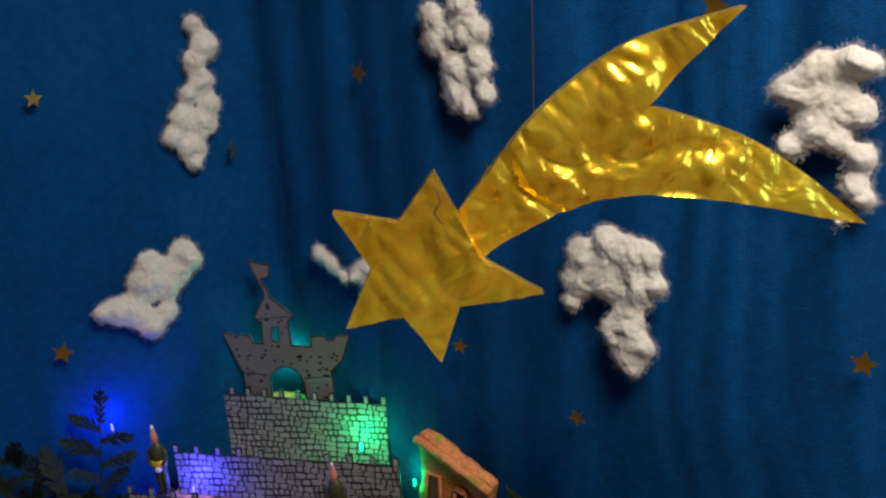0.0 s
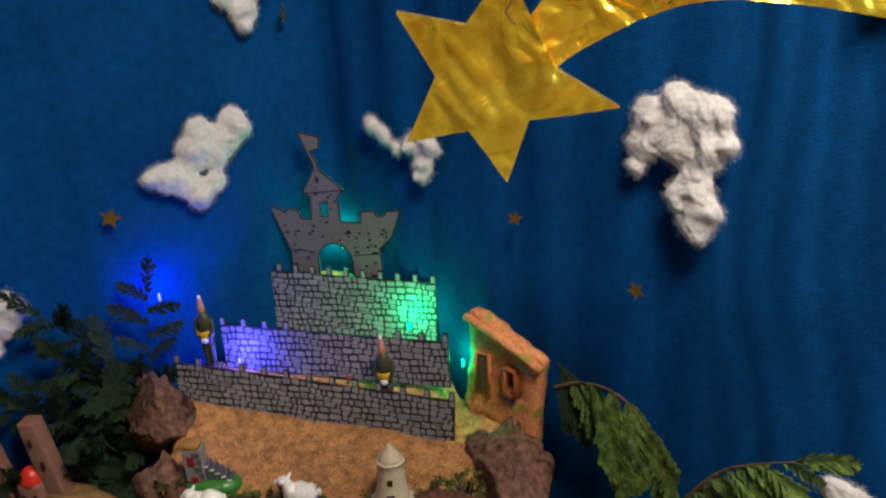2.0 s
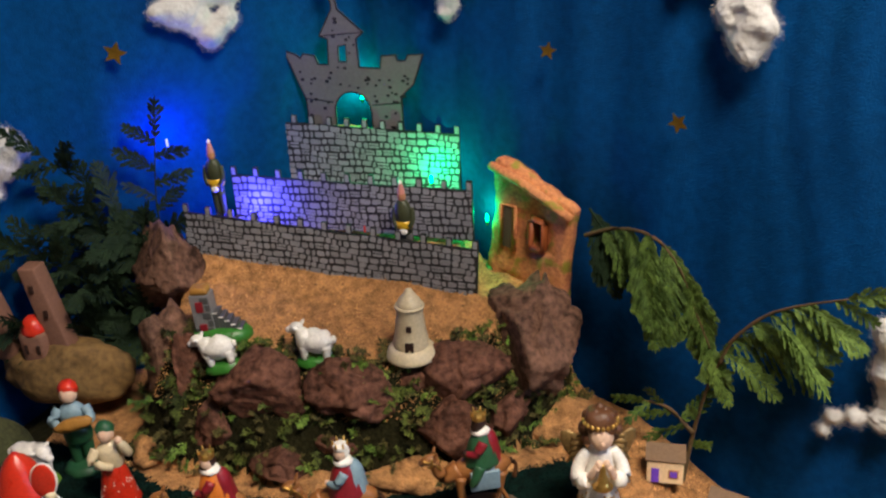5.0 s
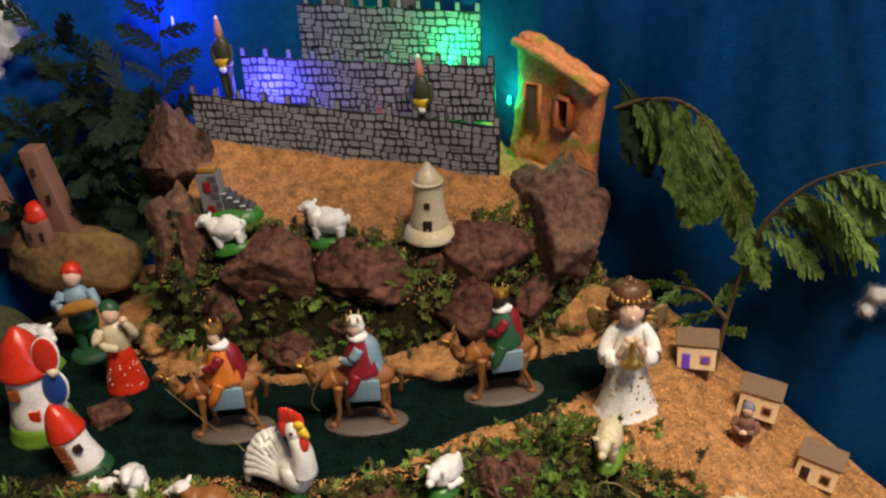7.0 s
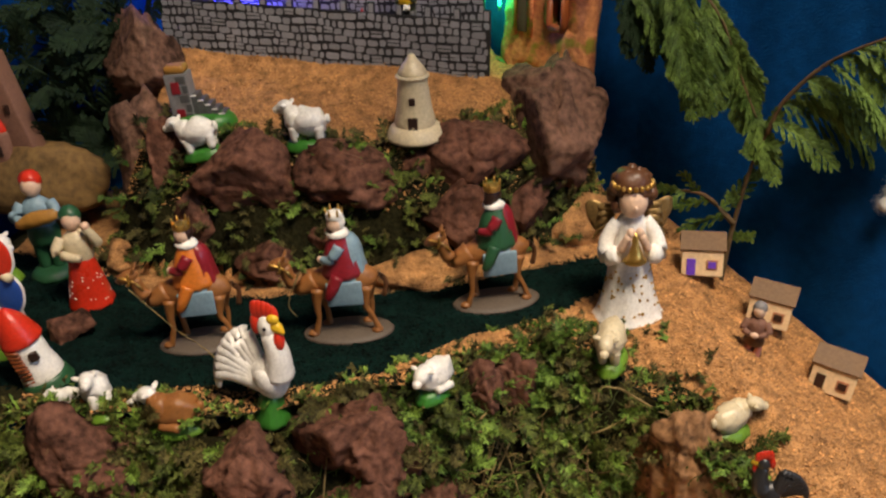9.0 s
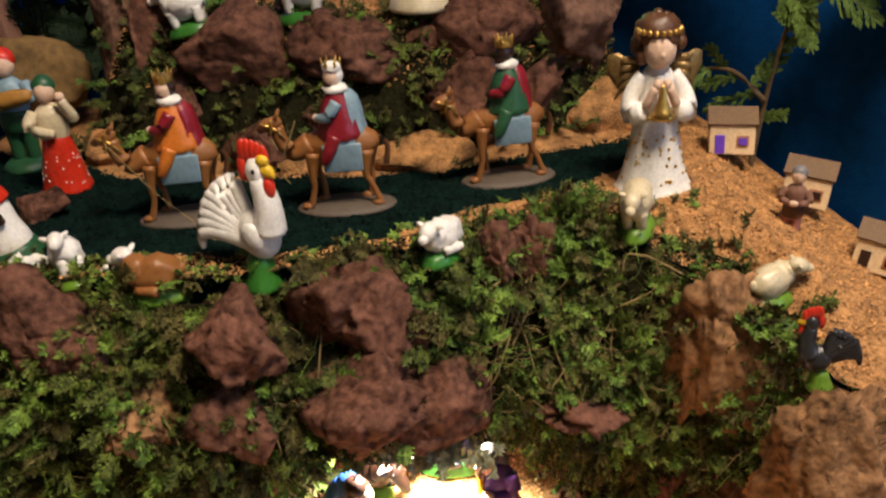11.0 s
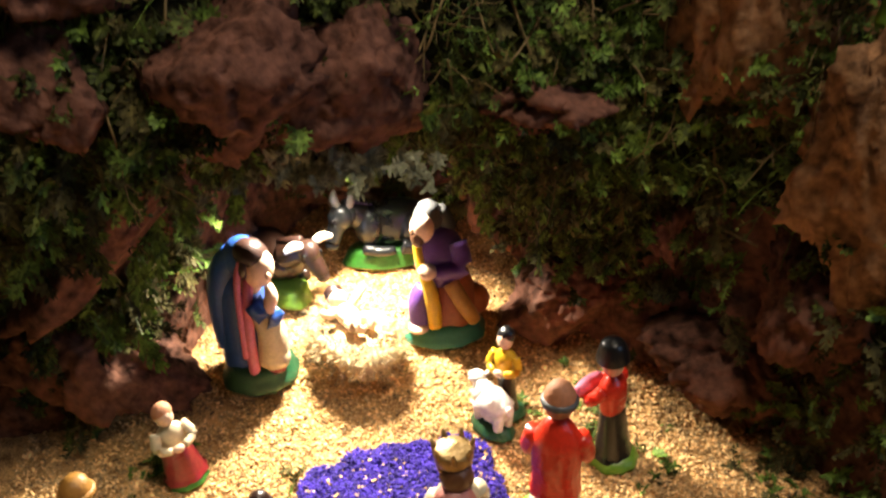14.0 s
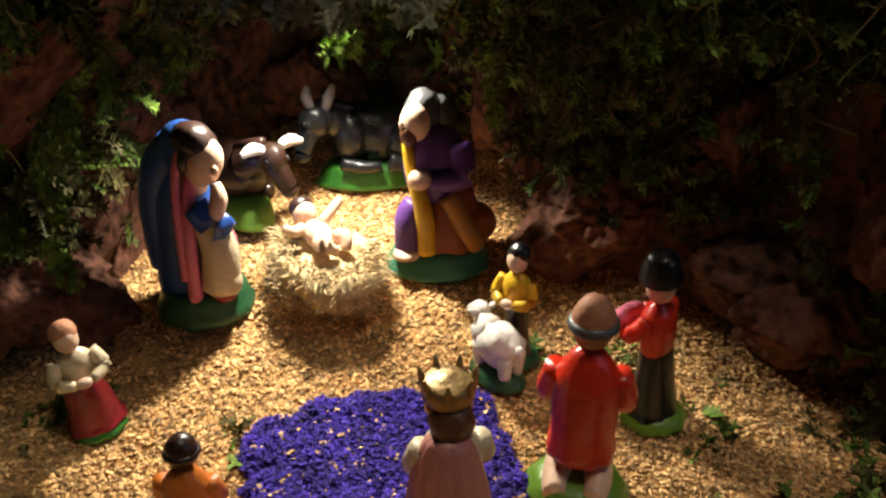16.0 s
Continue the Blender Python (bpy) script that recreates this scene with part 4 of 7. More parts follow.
camel_rider("orange", "deep_red", "gold", "light_blue", "skin", "king in crimson and orange riding a brown camel", pose(-0.337, 0.708, 0.634, 0, 0, 10), 1)
camel_rider("deep_red", "light_blue", "white", "light_blue", "skin", "king in red with a pale blue cloak riding a camel", pose(-0.213, 0.722, 0.634, 0, 0, 6), 2)
camel_rider("dark_green", "deep_red", "gold", "light_blue", "dark_brown", "king in green and dark red riding a camel", pose(-0.086, 0.769, 0.634, 0, 0, 14), 3)


def angel():
    f = Figure(4)
    f.lathe([(0.001, 0), (0.036, 0.001), (0.034, 0.008), (0.027, 0.030), (0.021, 0.060), (0.017, 0.085), (0.015, 0.100), (0.007, 0.110), (0.001, 0.112)], "white", (0, 0, 0), 0.8, 40, 0.035, 7)
    for s in (-1, 1):
        f.limb([(s * 0.014, 0, 0.100), (s * 0.025, -0.004, 0.085), (s * 0.026, -0.012, 0.072), (s * 0.016, -0.020, 0.076)], [0.007, 0.008, 0.010, 0.008], "white")
        f.limb([(s * 0.014, -0.020, 0.080), (s * 0.006, -0.025, 0.096)], [0.0045, 0.004], "skin").ball((s * 0.0045, -0.024, 0.098), 0.0045, "skin")
        f.ball((s * 0.030, 0.014, 0.098), (0.012, 0.0035, 0.021), "gold_wing", (0, s * 38, s * 15), 0.12)
        for k in range(4):
            f.limb([(s * 0.016, 0.011, 0.094 + k * 0.005), (s * 0.029, 0.010, 0.090 + k * 0.007), (s * (0.038 - k * 0.002), 0.012, 0.078 + k * 0.010)], [0.0035, 0.0035, 0.001], "gold_wing")
    f.limb([(0, -0.024, 0.098), (0, -0.027, 0.088), (0, -0.029, 0.074)], [0.003, 0.004, 0.010], "gold").lathe([(0.001, 0), (0.011, 0.0), (0.011, 0.004), (0.001, 0.005)], "gold", (0, -0.027, 0.070), 0.8)
    f.ball((0, -0.006, 0.122), (0.0150, 0.0150, 0.0165), "skin", rough=0.02).ball((0, -0.021, 0.120), (0.0022, 0.002, 0.0024), "skin", sub=ICO2)
    f.ball((0, 0.001, 0.134), (0.0195, 0.0195, 0.0165), "brown", rough=0.25)
    for k in range(15):
        a = radians(-35 + 250 * k / 14)
        f.ball((0.019 * math.cos(a), 0.004 + 0.006 * math.sin(k * 2.1), 0.126 + 0.019 * math.sin(a)), 0.0065, "brown", rough=0.3, sub=ICO2)
    for k in range(11):
        a = radians(180 + 180 * k / 10)
        f.ball((0.0200 * math.cos(a), 0.001 + 0.0200 * math.sin(a), 0.1370), 0.0026, "gold", sub=ICO2)
    r = random.Random(3)
    for _ in range(60):
        a, z = r.uniform(math.pi, 2 * math.pi), r.uniform(0.012, 0.055) if r.random() < 0.75 else r.uniform(0.055, 0.08)
        rad = float(np.interp(z, [0, 0.008, 0.030, 0.060, 0.085], [0.036, 0.034, 0.027, 0.021, 0.017])) * 1.02
        f.ball((rad * math.cos(a), rad * 0.8 * math.sin(a), z), (0.0014, 0.0008, 0.0014), "gold", sub=ICO2)
    f.done("angel_figurine", "white glazed angel with gilt wings holding a horn", "figurine", pose(0.029, 0.748, 0.632, 0, 0, 4) @ Matrix.Diagonal((0.80, 0.80, 0.93, 1)))


angel()


def cockerel(body, m, label, scale=1.0, base="green", seed=5):
    f = Figure(seed)
    S = scale
    P = lambda *c: tuple(k * S for k in c)
    f.lathe([(0.001 * S, 0), (0.017 * S, 0), (0.014 * S, 0.012 * S), (0.010 * S, 0.024 * S), (0.001 * S, 0.026 * S)], base, folds=0.05)
    f.ball(P(0.004, 0, 0.040), P(0.020, 0.0145, 0.0175), body, (0, 30, 0))
    f.limb([P(0.014, 0, 0.045), P(0.017, -0.002, 0.062), P(0.012, -0.003, 0.082)], [0.016 * S, 0.012 * S, 0.008 * S], body, 14)
    for k in range(8):
        a = radians(96 + 11 * k)
        f.limb([P(-0.002, 0.003 - 0.001 * k, 0.036), P(-0.008 + 0.024 * math.cos(a), 0.003 - 0.001 * k, 0.040 + 0.024 * math.sin(a)), P(-0.008 + 0.040 * math.cos(a + 0.10), 0.003 - 0.001 * k, 0.040 + 0.038 * math.sin(a + 0.10)), P(-0.008 + 0.044 * math.cos(a + 0.34), 0.003 - 0.001 * k, 0.038 + 0.040 * math.sin(a + 0.34))],
               [0.008 * S, 0.0066 * S, 0.0056 * S, 0.0022 * S], body, 10)
    f.ball(P(0.004, -0.012, 0.042), P(0.012, 0.005, 0.009), body, (0, 35, 0), 0.1)
    f.ball(P(0.012, -0.003, 0.086), P(0.0095, 0.0085, 0.010), body)
    for k in range(5):
        f.ball(P(0.002 + k * 0.0045, -0.003, 0.096 + 0.004 * math.sin(1.2 + k * 0.5)), P(0.005, 0.003, 0.008), "red")
    f.ball(P(0.000, -0.003, 0.088), P(0.005, 0.004, 0.009), "red")
    f.limb([P(0.019, -0.004, 0.088), P(0.026, -0.006, 0.086), P(0.030, -0.007, 0.083)], [0.0055 * S, 0.004 * S, 0.001 * S], "yellow").ball(P(0.020, -0.006, 0.094), P(0.006, 0.004, 0.004), "yellow")
    f.ball(P(0.023, -0.006, 0.076), P(0.0055, 0.005, 0.008), "red").ball(P(0.013, -0.0115, 0.088), P(0.0018, 0.001, 0.0018), "black", sub=ICO2)
    return f.done("rooster_figurine", label, "figurine", m)


cockerel("white", pose(-0.258, 0.622, 0.619, 0, 0, -8) @ Matrix.Diagonal((0.76, 0.85, 1.02, 1)), "white glazed rooster with red comb on a green foot", 1.02)
cockerel("dark_grey", pose(0.124, 0.594, 0.548, 0, 4, 172) @ Matrix.Diagonal((0.85, 0.9, 1, 1)), "black rooster with red comb on a green and yellow foot", 0.58, "lime", 6)


def sheep(m, label, coat="white", scale=1.0, lying=False, base="green", head_turn=-30, seed=8, name="sheep_figurine", head=None):
    f = Figure(seed)
    S = scale
    P = lambda *c: tuple(k * S for k in c)
    f.lathe([(0.001, 0), (0.021 * S, 0), (0.020 * S, 0.006 * S), (0.014 * S, 0.010 * S), (0.001, 0.011 * S)], base, squash=0.62, folds=0.04)
    up = 0.020 if lying else 0.027
    f.ball(P(0.002, 0, up), P(0.0185, 0.0125, 0.0140), coat, rough=0.25).ball(P(-0.009, 0, up + 0.003), P(0.010, 0.0105, 0.0115), coat, rough=0.2)
    if not lying:
        for x, y in ((-0.010, -0.005), (-0.010, 0.005), (0.013, -0.005), (0.013, 0.005)):
            f.limb([P(x, y, 0.009), P(x, y, 0.024)], [0.0038 * S, 0.0055 * S], coat)
    else:
        f.limb([P(-0.010, -0.010, 0.013), P(0.006, -0.013, 0.012)], [0.003 * S, 0.004 * S], coat)
    a = radians(head_turn)
    hx, hy = -0.018 * math.cos(a) - 0.002, 0.018 * math.sin(a)
    f.limb([P(-0.010, 0, up + 0.006), P(hx * 0.8, hy * 0.8, up + 0.010)], [0.0085 * S, 0.006 * S], coat)
    f.ball(P(hx, hy, up + 0.012), P(0.0085, 0.0062, 0.0068), head or coat, (0, -20, -head_turn)).ball(P(hx * 1.42, hy * 1.42, up + 0.009), P(0.0042, 0.0038, 0.0038), head or coat)
    for s in (-1, 1):
        f.ball(P(hx + 0.003 + s * 0.006 * math.sin(a), hy + s * 0.007 * math.cos(a), up + 0.015), P(0.0022, 0.0045, 0.002), head or coat, (s * 25, 0, -head_turn), sub=ICO2)
    f.ball(P(0.021, 0, up + 0.002), P(0.003, 0.003, 0.005), coat, sub=ICO2)
    return f.done(name, label, "figurine", m)


SHEEP = "flock of glazed sheep"
tagged(sheep(pose(-0.263, 0.864, 0.750), "white glazed sheep standing on a green foot", scale=1.02, head_turn=20, seed=11), group=SHEEP)
tagged(sheep(pose(-0.364, 0.862, 0.745, 0, -12, 0), "white glazed goat leaping on a green foot", scale=0.98, base="green", head_turn=10, seed=12), group=SHEEP)
tagged(sheep(pose(-0.132, 0.645, 0.626, 0, 0, 60), "pinkish white sheep sitting on a green foot", "white", 0.95, True, head_turn=-10, seed=13), group=SHEEP)
tagged(sheep(pose(0.010, 0.690, 0.624, 0, -10, 75), "cream sheep bowing over a lime green foot", "cream", 0.98, False, "lime", 0, 14), group=SHEEP)
tagged(sheep(pose(-0.397, 0.622, 0.620, 0, 22, 125), "white sheep sitting among the moss", "white", 0.95, False, "lime", 20, 15), group=SHEEP)
tagged(sheep(pose(0.100, 0.645, 0.585, 0, 0, 215), "cream sheep lying on a lime green foot", "cream", 0.9, True, "lime", 30, 16), group=SHEEP)
tagged(sheep(pose(-0.553, 0.775, 0.662, 0, 0, 170), "white sheep standing on a lime green foot", "white", 1.15, False, "lime", 20, 17), group=SHEEP)
sheep(pose(-0.333, 0.610, 0.617, 0, 0, 8), "tan and brown cow lying on a lime green foot", "camel", 1.02, True, "lime", 20, 18, name="cow_figurine", head="white")
sheep(pose(-0.363, 0.622, 0.622), "tiny white lamb in the moss", "white", 0.42, True, "lime", 10, 19)
sheep(pose(-0.428, 0.628, 0.628, 0, 0, 30), "tiny white lamb beside the little tower", "white", 0.5, True, "lime", 10, 20)


def standing(m, label, skirt, top, head, cap, h=0.10, base=None, apron=None, wide=1.0, arms="front", seed=20, group="", hat=None, hunch=0.0, legs=None):
    """A standing villager: skirt or trousers, body, arms, head and cap."""
    f = Figure(seed)
    S = h / 0.10
    P = lambda *c: tuple(k * S for k in c)
    z0 = 0.0
    if base:
        f.lathe([(0.001, 0), (0.019 * S, 0), (0.018 * S, 0.006 * S), (0.012 * S, 0.009 * S), (0.001, 0.010 * S)], base, folds=0.05)
        z0 = 0.006 * S
    if legs:
        for s in (-1, 1):
            f.limb([P(s * 0.006, 0, 0.004), P(s * 0.006, 0, 0.046)], [0.005 * S, 0.0075 * S], legs)
            f.ball(P(s * 0.007, -0.004, 0.005), P(0.005, 0.008, 0.004), "black")
        f.lathe([(0.001, 0.030 * S), (0.013 * S, 0.034 * S), (0.012 * S, 0.05 * S), (0.001, 0.054 * S)], skirt, squash=0.8)
    else:
        f.lathe([(0.001, z0), (0.0195 * S * wide, z0), (0.018 * S * wide, 0.012 * S), (0.014 * S * wide, 0.035 * S), (0.010 * S, 0.050 * S), (0.001, 0.054 * S)], skirt, squash=0.85, folds=0.05)
    f.lathe([(0.001, 0.044 * S), (0.0105 * S, 0.046 * S), (0.013 * S, 0.060 * S), (0.012 * S, 0.070 * S), (0.005 * S, 0.077 * S), (0.001, 0.078 * S)], top, squash=0.75, lean=(0, -hunch))
    y = -hunch * 0.07 * S
    if arms == "front":
        for s in (-1, 1):
            f.limb([P(s * 0.012, y / S, 0.070), P(s * 0.017, -0.006 + y / S, 0.058), P(s * 0.006, -0.014 + y / S, 0.056)], [0.0055 * S, 0.005 * S, 0.0035 * S], top)
        f.ball(P(0, -0.015 + y / S, 0.056), P(0.006, 0.004, 0.004), "skin")
    elif arms == "up":
        f.limb([P(-0.012, 0, 0.070), P(-0.017, -0.008, 0.060), P(0.002, -0.014, 0.054)], [0.0055 * S, 0.005 * S, 0.0035 * S], top)
        f.limb([P(0.012, 0, 0.070), P(0.018, -0.006, 0.064), P(0.012, -0.012, 0.082)], [0.0055 * S, 0.005 * S, 0.0035 * S], top).ball(P(0.012, -0.012, 0.084), 0.004 * S, "skin")
    elif arms == "load":
        for s in (-1, 1):
            f.limb([P(s * 0.012, 0, 0.070), P(s * 0.018, -0.008, 0.062), P(s * 0.010, -0.016, 0.062)], [0.0055 * S, 0.005 * S, 0.0035 * S], top)
        f.ball(P(0.004, -0.018, 0.063), P(0.020, 0.006, 0.007), apron or "ochre", (0, -12, 0), 0.2)
    f.ball((0, y * 1.3, 0.087 * S), P(0.0085, 0.0085, 0.0105), head)
    if cap:
        f.ball((0, y * 1.3 + 0.0022 * S, 0.091 * S), P(0.0095, 0.0092, 0.0095), cap, rough=0.1)
    if hat:
        f.lathe([(0.001, 0.092 * S), (0.0118 * S, 0.090 * S), (0.0122 * S, 0.094 * S), (0.0108 * S, 0.099 * S), (0.008 * S, 0.105 * S), (0.001, 0.108 * S)], hat, lean=(0, 0))
    return f.done("villager_figurine", label, "figurine", m, group)


woman = standing(pose(-0.468, 0.776, 0.634, 0, 0, 20), "clay woman in a red dotted skirt and green scarf", "red", "cream", "skin", "dark_green", 0.102, arms="up", seed=21)
standing(pose(-0.532, 0.835, 0.634, 0, 0, 10), "clay man in a red cap carrying a yellow bundle", "dark_green", "light_blue", "skin", "red", 0.112, base="dark_green", arms="load", apron="ochre", seed=22, legs="dark_green")
standing(pose(0.133, 0.733, 0.592, 0, 4, -20), "small clay villager carrying a bag on a green foot", "brown", "clay_pink", "skin", "pale_grey", 0.062, base="green", arms="front", legs="rose", seed=23)
GUARD = "toy guards on the castle"
for gx, gy, gz in ((-0.402, 1.040, 0.846), (-0.172, 0.983, 0.812)):
    g = Figure(30)
    g.lathe([(0.001, 0), (0.0125, 0.0), (0.0125, 0.003), (0.010, 0.005), (0.001, 0.006)], "dark_brown")
    # Right guard's grey leg paint carries the paler tint of the fairy lights.
    for s in (-1, 1):
        g.limb([(s * 0.0045, 0, 0.004), (s * 0.005, 0, 0.036)], [0.0042, 0.0062], "olive" if gx < -0.3 else "grey").ball((s * 0.005, -0.003, 0.006), (0.004, 0.006, 0.003), "black")
    g.lathe([(0.001, 0.034), (0.010, 0.036), (0.0105, 0.045), (0.0125, 0.058), (0.0115, 0.068), (0.007, 0.075), (0.001, 0.078)], "olive", squash=0.8)
    g.lathe([(0.001, 0.043), (0.0116, 0.043), (0.0122, 0.052), (0.001, 0.053)], "yellow", squash=0.82).ball((0, -0.008, 0.040), (0.006, 0.004, 0.004), "white")
    for s in (-1, 1):
        g.limb([(s * 0.012, 0, 0.067), (s * 0.014, -0.003, 0.054), (s * 0.009, -0.008, 0.045)], [0.004, 0.0038, 0.003], "olive")
    g.ball((0, 0, 0.081), (0.006, 0.006, 0.007), "clay").limb([(0, 0, 0.084), (0, 0, 0.091), (0, 0, 0.099)], [0.0058, 0.0042, 0.0012], "rose").ball((0, 0, 0.097), (0.0026, 0.0026, 0.003), "white")
    g.done("guard_figurine", "toy guard in green with yellow sash and white pointed cap", "figurine", pose(gx, gy, gz, 0, -2, -10) @ Matrix.Diagonal((0.8, 0.8, 1, 1)), GUARD)


# dotted pattern of the red skirt is raised slip, part of the same clay
def dots_on(ob, mat, n, r0, r1, z0, z1, squash, size, seed):
    r, h = random.Random(seed), Heap()
    me = ob.data
    me.materials.append(mat)
    slot = len(me.materials) - 1
    bm = bmesh.new()
    bm.from_mesh(me)
    for _ in range(n):
        a, z = r.uniform(0, 6.28), r.uniform(z0, z1)
        rad = (r0 + (r1 - r0) * (z - z0) / (z1 - z0)) * 1.02
        got = bmesh.ops.create_icosphere(bm, subdivisions=1, radius=size, matrix=Matrix.Translation((rad * math.cos(a), rad * squash * math.sin(a), z)))
        for v in got["verts"]:
            for fc in v.link_faces:
                fc.material_index = slot
    bm.to_mesh(me)
    bm.free()


dots_on(woman, PAINT["white"], 46, 0.0190, 0.0140, 0.006, 0.036, 0.85, 0.0010, 4)

# ---- figurines in the cave ----
def kneeling_mother():
    f = Figure(40)
    f.lathe([(0.001, 0), (0.028, 0), (0.027, 0.010), (0.022, 0.018), (0.001, 0.021)], "dark_green", squash=0.95, folds=0.03)
    f.lathe([(0.001, 0.012), (0.021, 0.014), (0.022, 0.030), (0.020, 0.055), (0.0185, 0.075), (0.012, 0.090), (0.001, 0.094)], "blue", (-0.004, 0.005, 0), 0.95, folds=0.03)
    f.limb([(0.012, -0.016, 0.022), (0.014, -0.017, 0.045), (0.008, -0.015, 0.065)], [0.012, 0.011, 0.008], "cream", 14).ball((0.014, -0.018, 0.026), (0.011, 0.010, 0.012), "cream")
    f.limb([(-0.003, -0.019, 0.016), (-0.002, -0.020, 0.045), (0.000, -0.017, 0.070), (0.004, -0.012, 0.088)], [0.0045, 0.004, 0.004, 0.004], "pink").limb([(0.020, -0.016, 0.020), (0.022, -0.014, 0.045), (0.018, -0.013, 0.058)], [0.003, 0.003, 0.003], "pink")
    f.limb([(0.004, -0.018, 0.072), (0.014, -0.022, 0.060), (0.022, -0.018, 0.064)], [0.008, 0.008, 0.005], "blue").limb([(0.014, -0.022, 0.066), (0.018, -0.021, 0.076), (0.017, -0.018, 0.084)], [0.005, 0.005, 0.003], "skin")
    f.ball((0.012, -0.012, 0.094), (0.0108, 0.0105, 0.0140), "skin", (0, 22, 0), 0.03).ball((0.018, -0.021, 0.092), (0.0022, 0.0022, 0.0030), "skin").limb([(0.004, -0.008, 0.088), (0.003, -0.006, 0.078)], [0.007, 0.009], "skin")
    f.ball((0.008, -0.008, 0.1045), (0.0130, 0.0130, 0.0100), "dark_brown", (0, 24, 0), 0.12).ball((0.002, -0.012, 0.098), (0.0045, 0.008, 0.0105), "dark_brown", (0, 14, 0), 0.1)
    f.ball((0.000, 0.001, 0.0990), (0.0135, 0.0140, 0.0150), "blue", (0, 20, 0), 0.06).limb([(-0.003, 0.002, 0.100), (-0.014, 0.004, 0.086), (-0.019, 0.004, 0.062), (-0.020, 0.003, 0.030)], [0.011, 0.012, 0.011, 0.009], "blue", 14)
    f.limb([(0.001, -0.014, 0.104), (-0.004, -0.016, 0.090), (-0.006, -0.019, 0.066), (-0.007, -0.021, 0.030)], [0.0022, 0.0026, 0.0026, 0.0026], "pink")
    f.ball((0.014, -0.022, 0.019), (0.007, 0.005, 0.004), "deep_red")
    f.done("kneeling_figurine", "clay mother kneeling in a blue cloak on green", "figurine", pose(-0.231, 0.675, cave_floor_z(-0.231, 0.675) - 0.002, 0, 0, 12) @ Matrix.Diagonal((0.9, 0.9, 0.96, 1)))


def kneeling_father():
    f = Figure(41)
    f.lathe([(0.001, 0), (0.030, 0), (0.029, 0.008), (0.023, 0.015), (0.001, 0.018)], "teal", (0.004, 0, 0), 0.75, folds=0.04)
    f.lathe([(0.001, 0.010), (0.020, 0.012), (0.021, 0.024), (0.017, 0.042), (0.012, 0.054), (0.001, 0.056)], "rust", (0.010, 0.002, 0), 0.85, folds=0.05)
    f.ball((0.026, 0.004, 0.026), (0.014, 0.012, 0.012), "rust", (0, 25, 0)).limb([(0.010, -0.012, 0.050), (0.018, -0.016, 0.034), (0.026, -0.014, 0.018)], [0.006, 0.006, 0.005], "ochre")
    f.limb([(-0.013, -0.008, 0.014), (-0.013, -0.008, 0.034), (-0.008, -0.006, 0.044)], [0.0085, 0.0085, 0.007], "purple", 12).ball((-0.015, -0.012, 0.015), (0.008, 0.009, 0.004), "skin")
    f.limb([(-0.003, -0.014, 0.016), (-0.004, -0.015, 0.040), (-0.010, -0.010, 0.066), (-0.012, -0.006, 0.082)], [0.0055, 0.0055, 0.004, 0.003], "yellow")
    f.lathe([(0.001, 0.044), (0.014, 0.046), (0.0185, 0.062), (0.0165, 0.076), (0.010, 0.086), (0.001, 0.090)], "purple", (0.004, 0, 0), 0.85)
    f.limb([(0.016, -0.006, 0.078), (0.018, -0.014, 0.062), (0.000, -0.018, 0.062)], [0.008, 0.0075, 0.005], "purple", 12).ball((-0.006, -0.018, 0.063), (0.007, 0.006, 0.006), "skin")
    f.ball((-0.007, -0.006, 0.092), (0.0085, 0.0088, 0.0110), "skin").ball((-0.0145, -0.010, 0.092), (0.0018, 0.0018, 0.0026), "skin").ball((-0.002, 0.002, 0.0965), (0.0102, 0.0102, 0.0118), "grey", (0, -10, 0), 0.15).ball((-0.011, -0.010, 0.086), (0.005, 0.005, 0.007), "brown")
    f.limb([(0.004, 0.003, 0.100), (0.010, 0.005, 0.086), (0.009, 0.005, 0.076)], [0.007, 0.0075, 0.004], "grey")
    f.done("kneeling_figurine", "clay father kneeling in purple and rust on green", "figurine", pose(-0.108, 0.708, cave_floor_z(-0.108, 0.708) - 0.002, 0, 0, 6) @ Matrix.Diagonal((0.95, 0.95, 0.97, 1)))


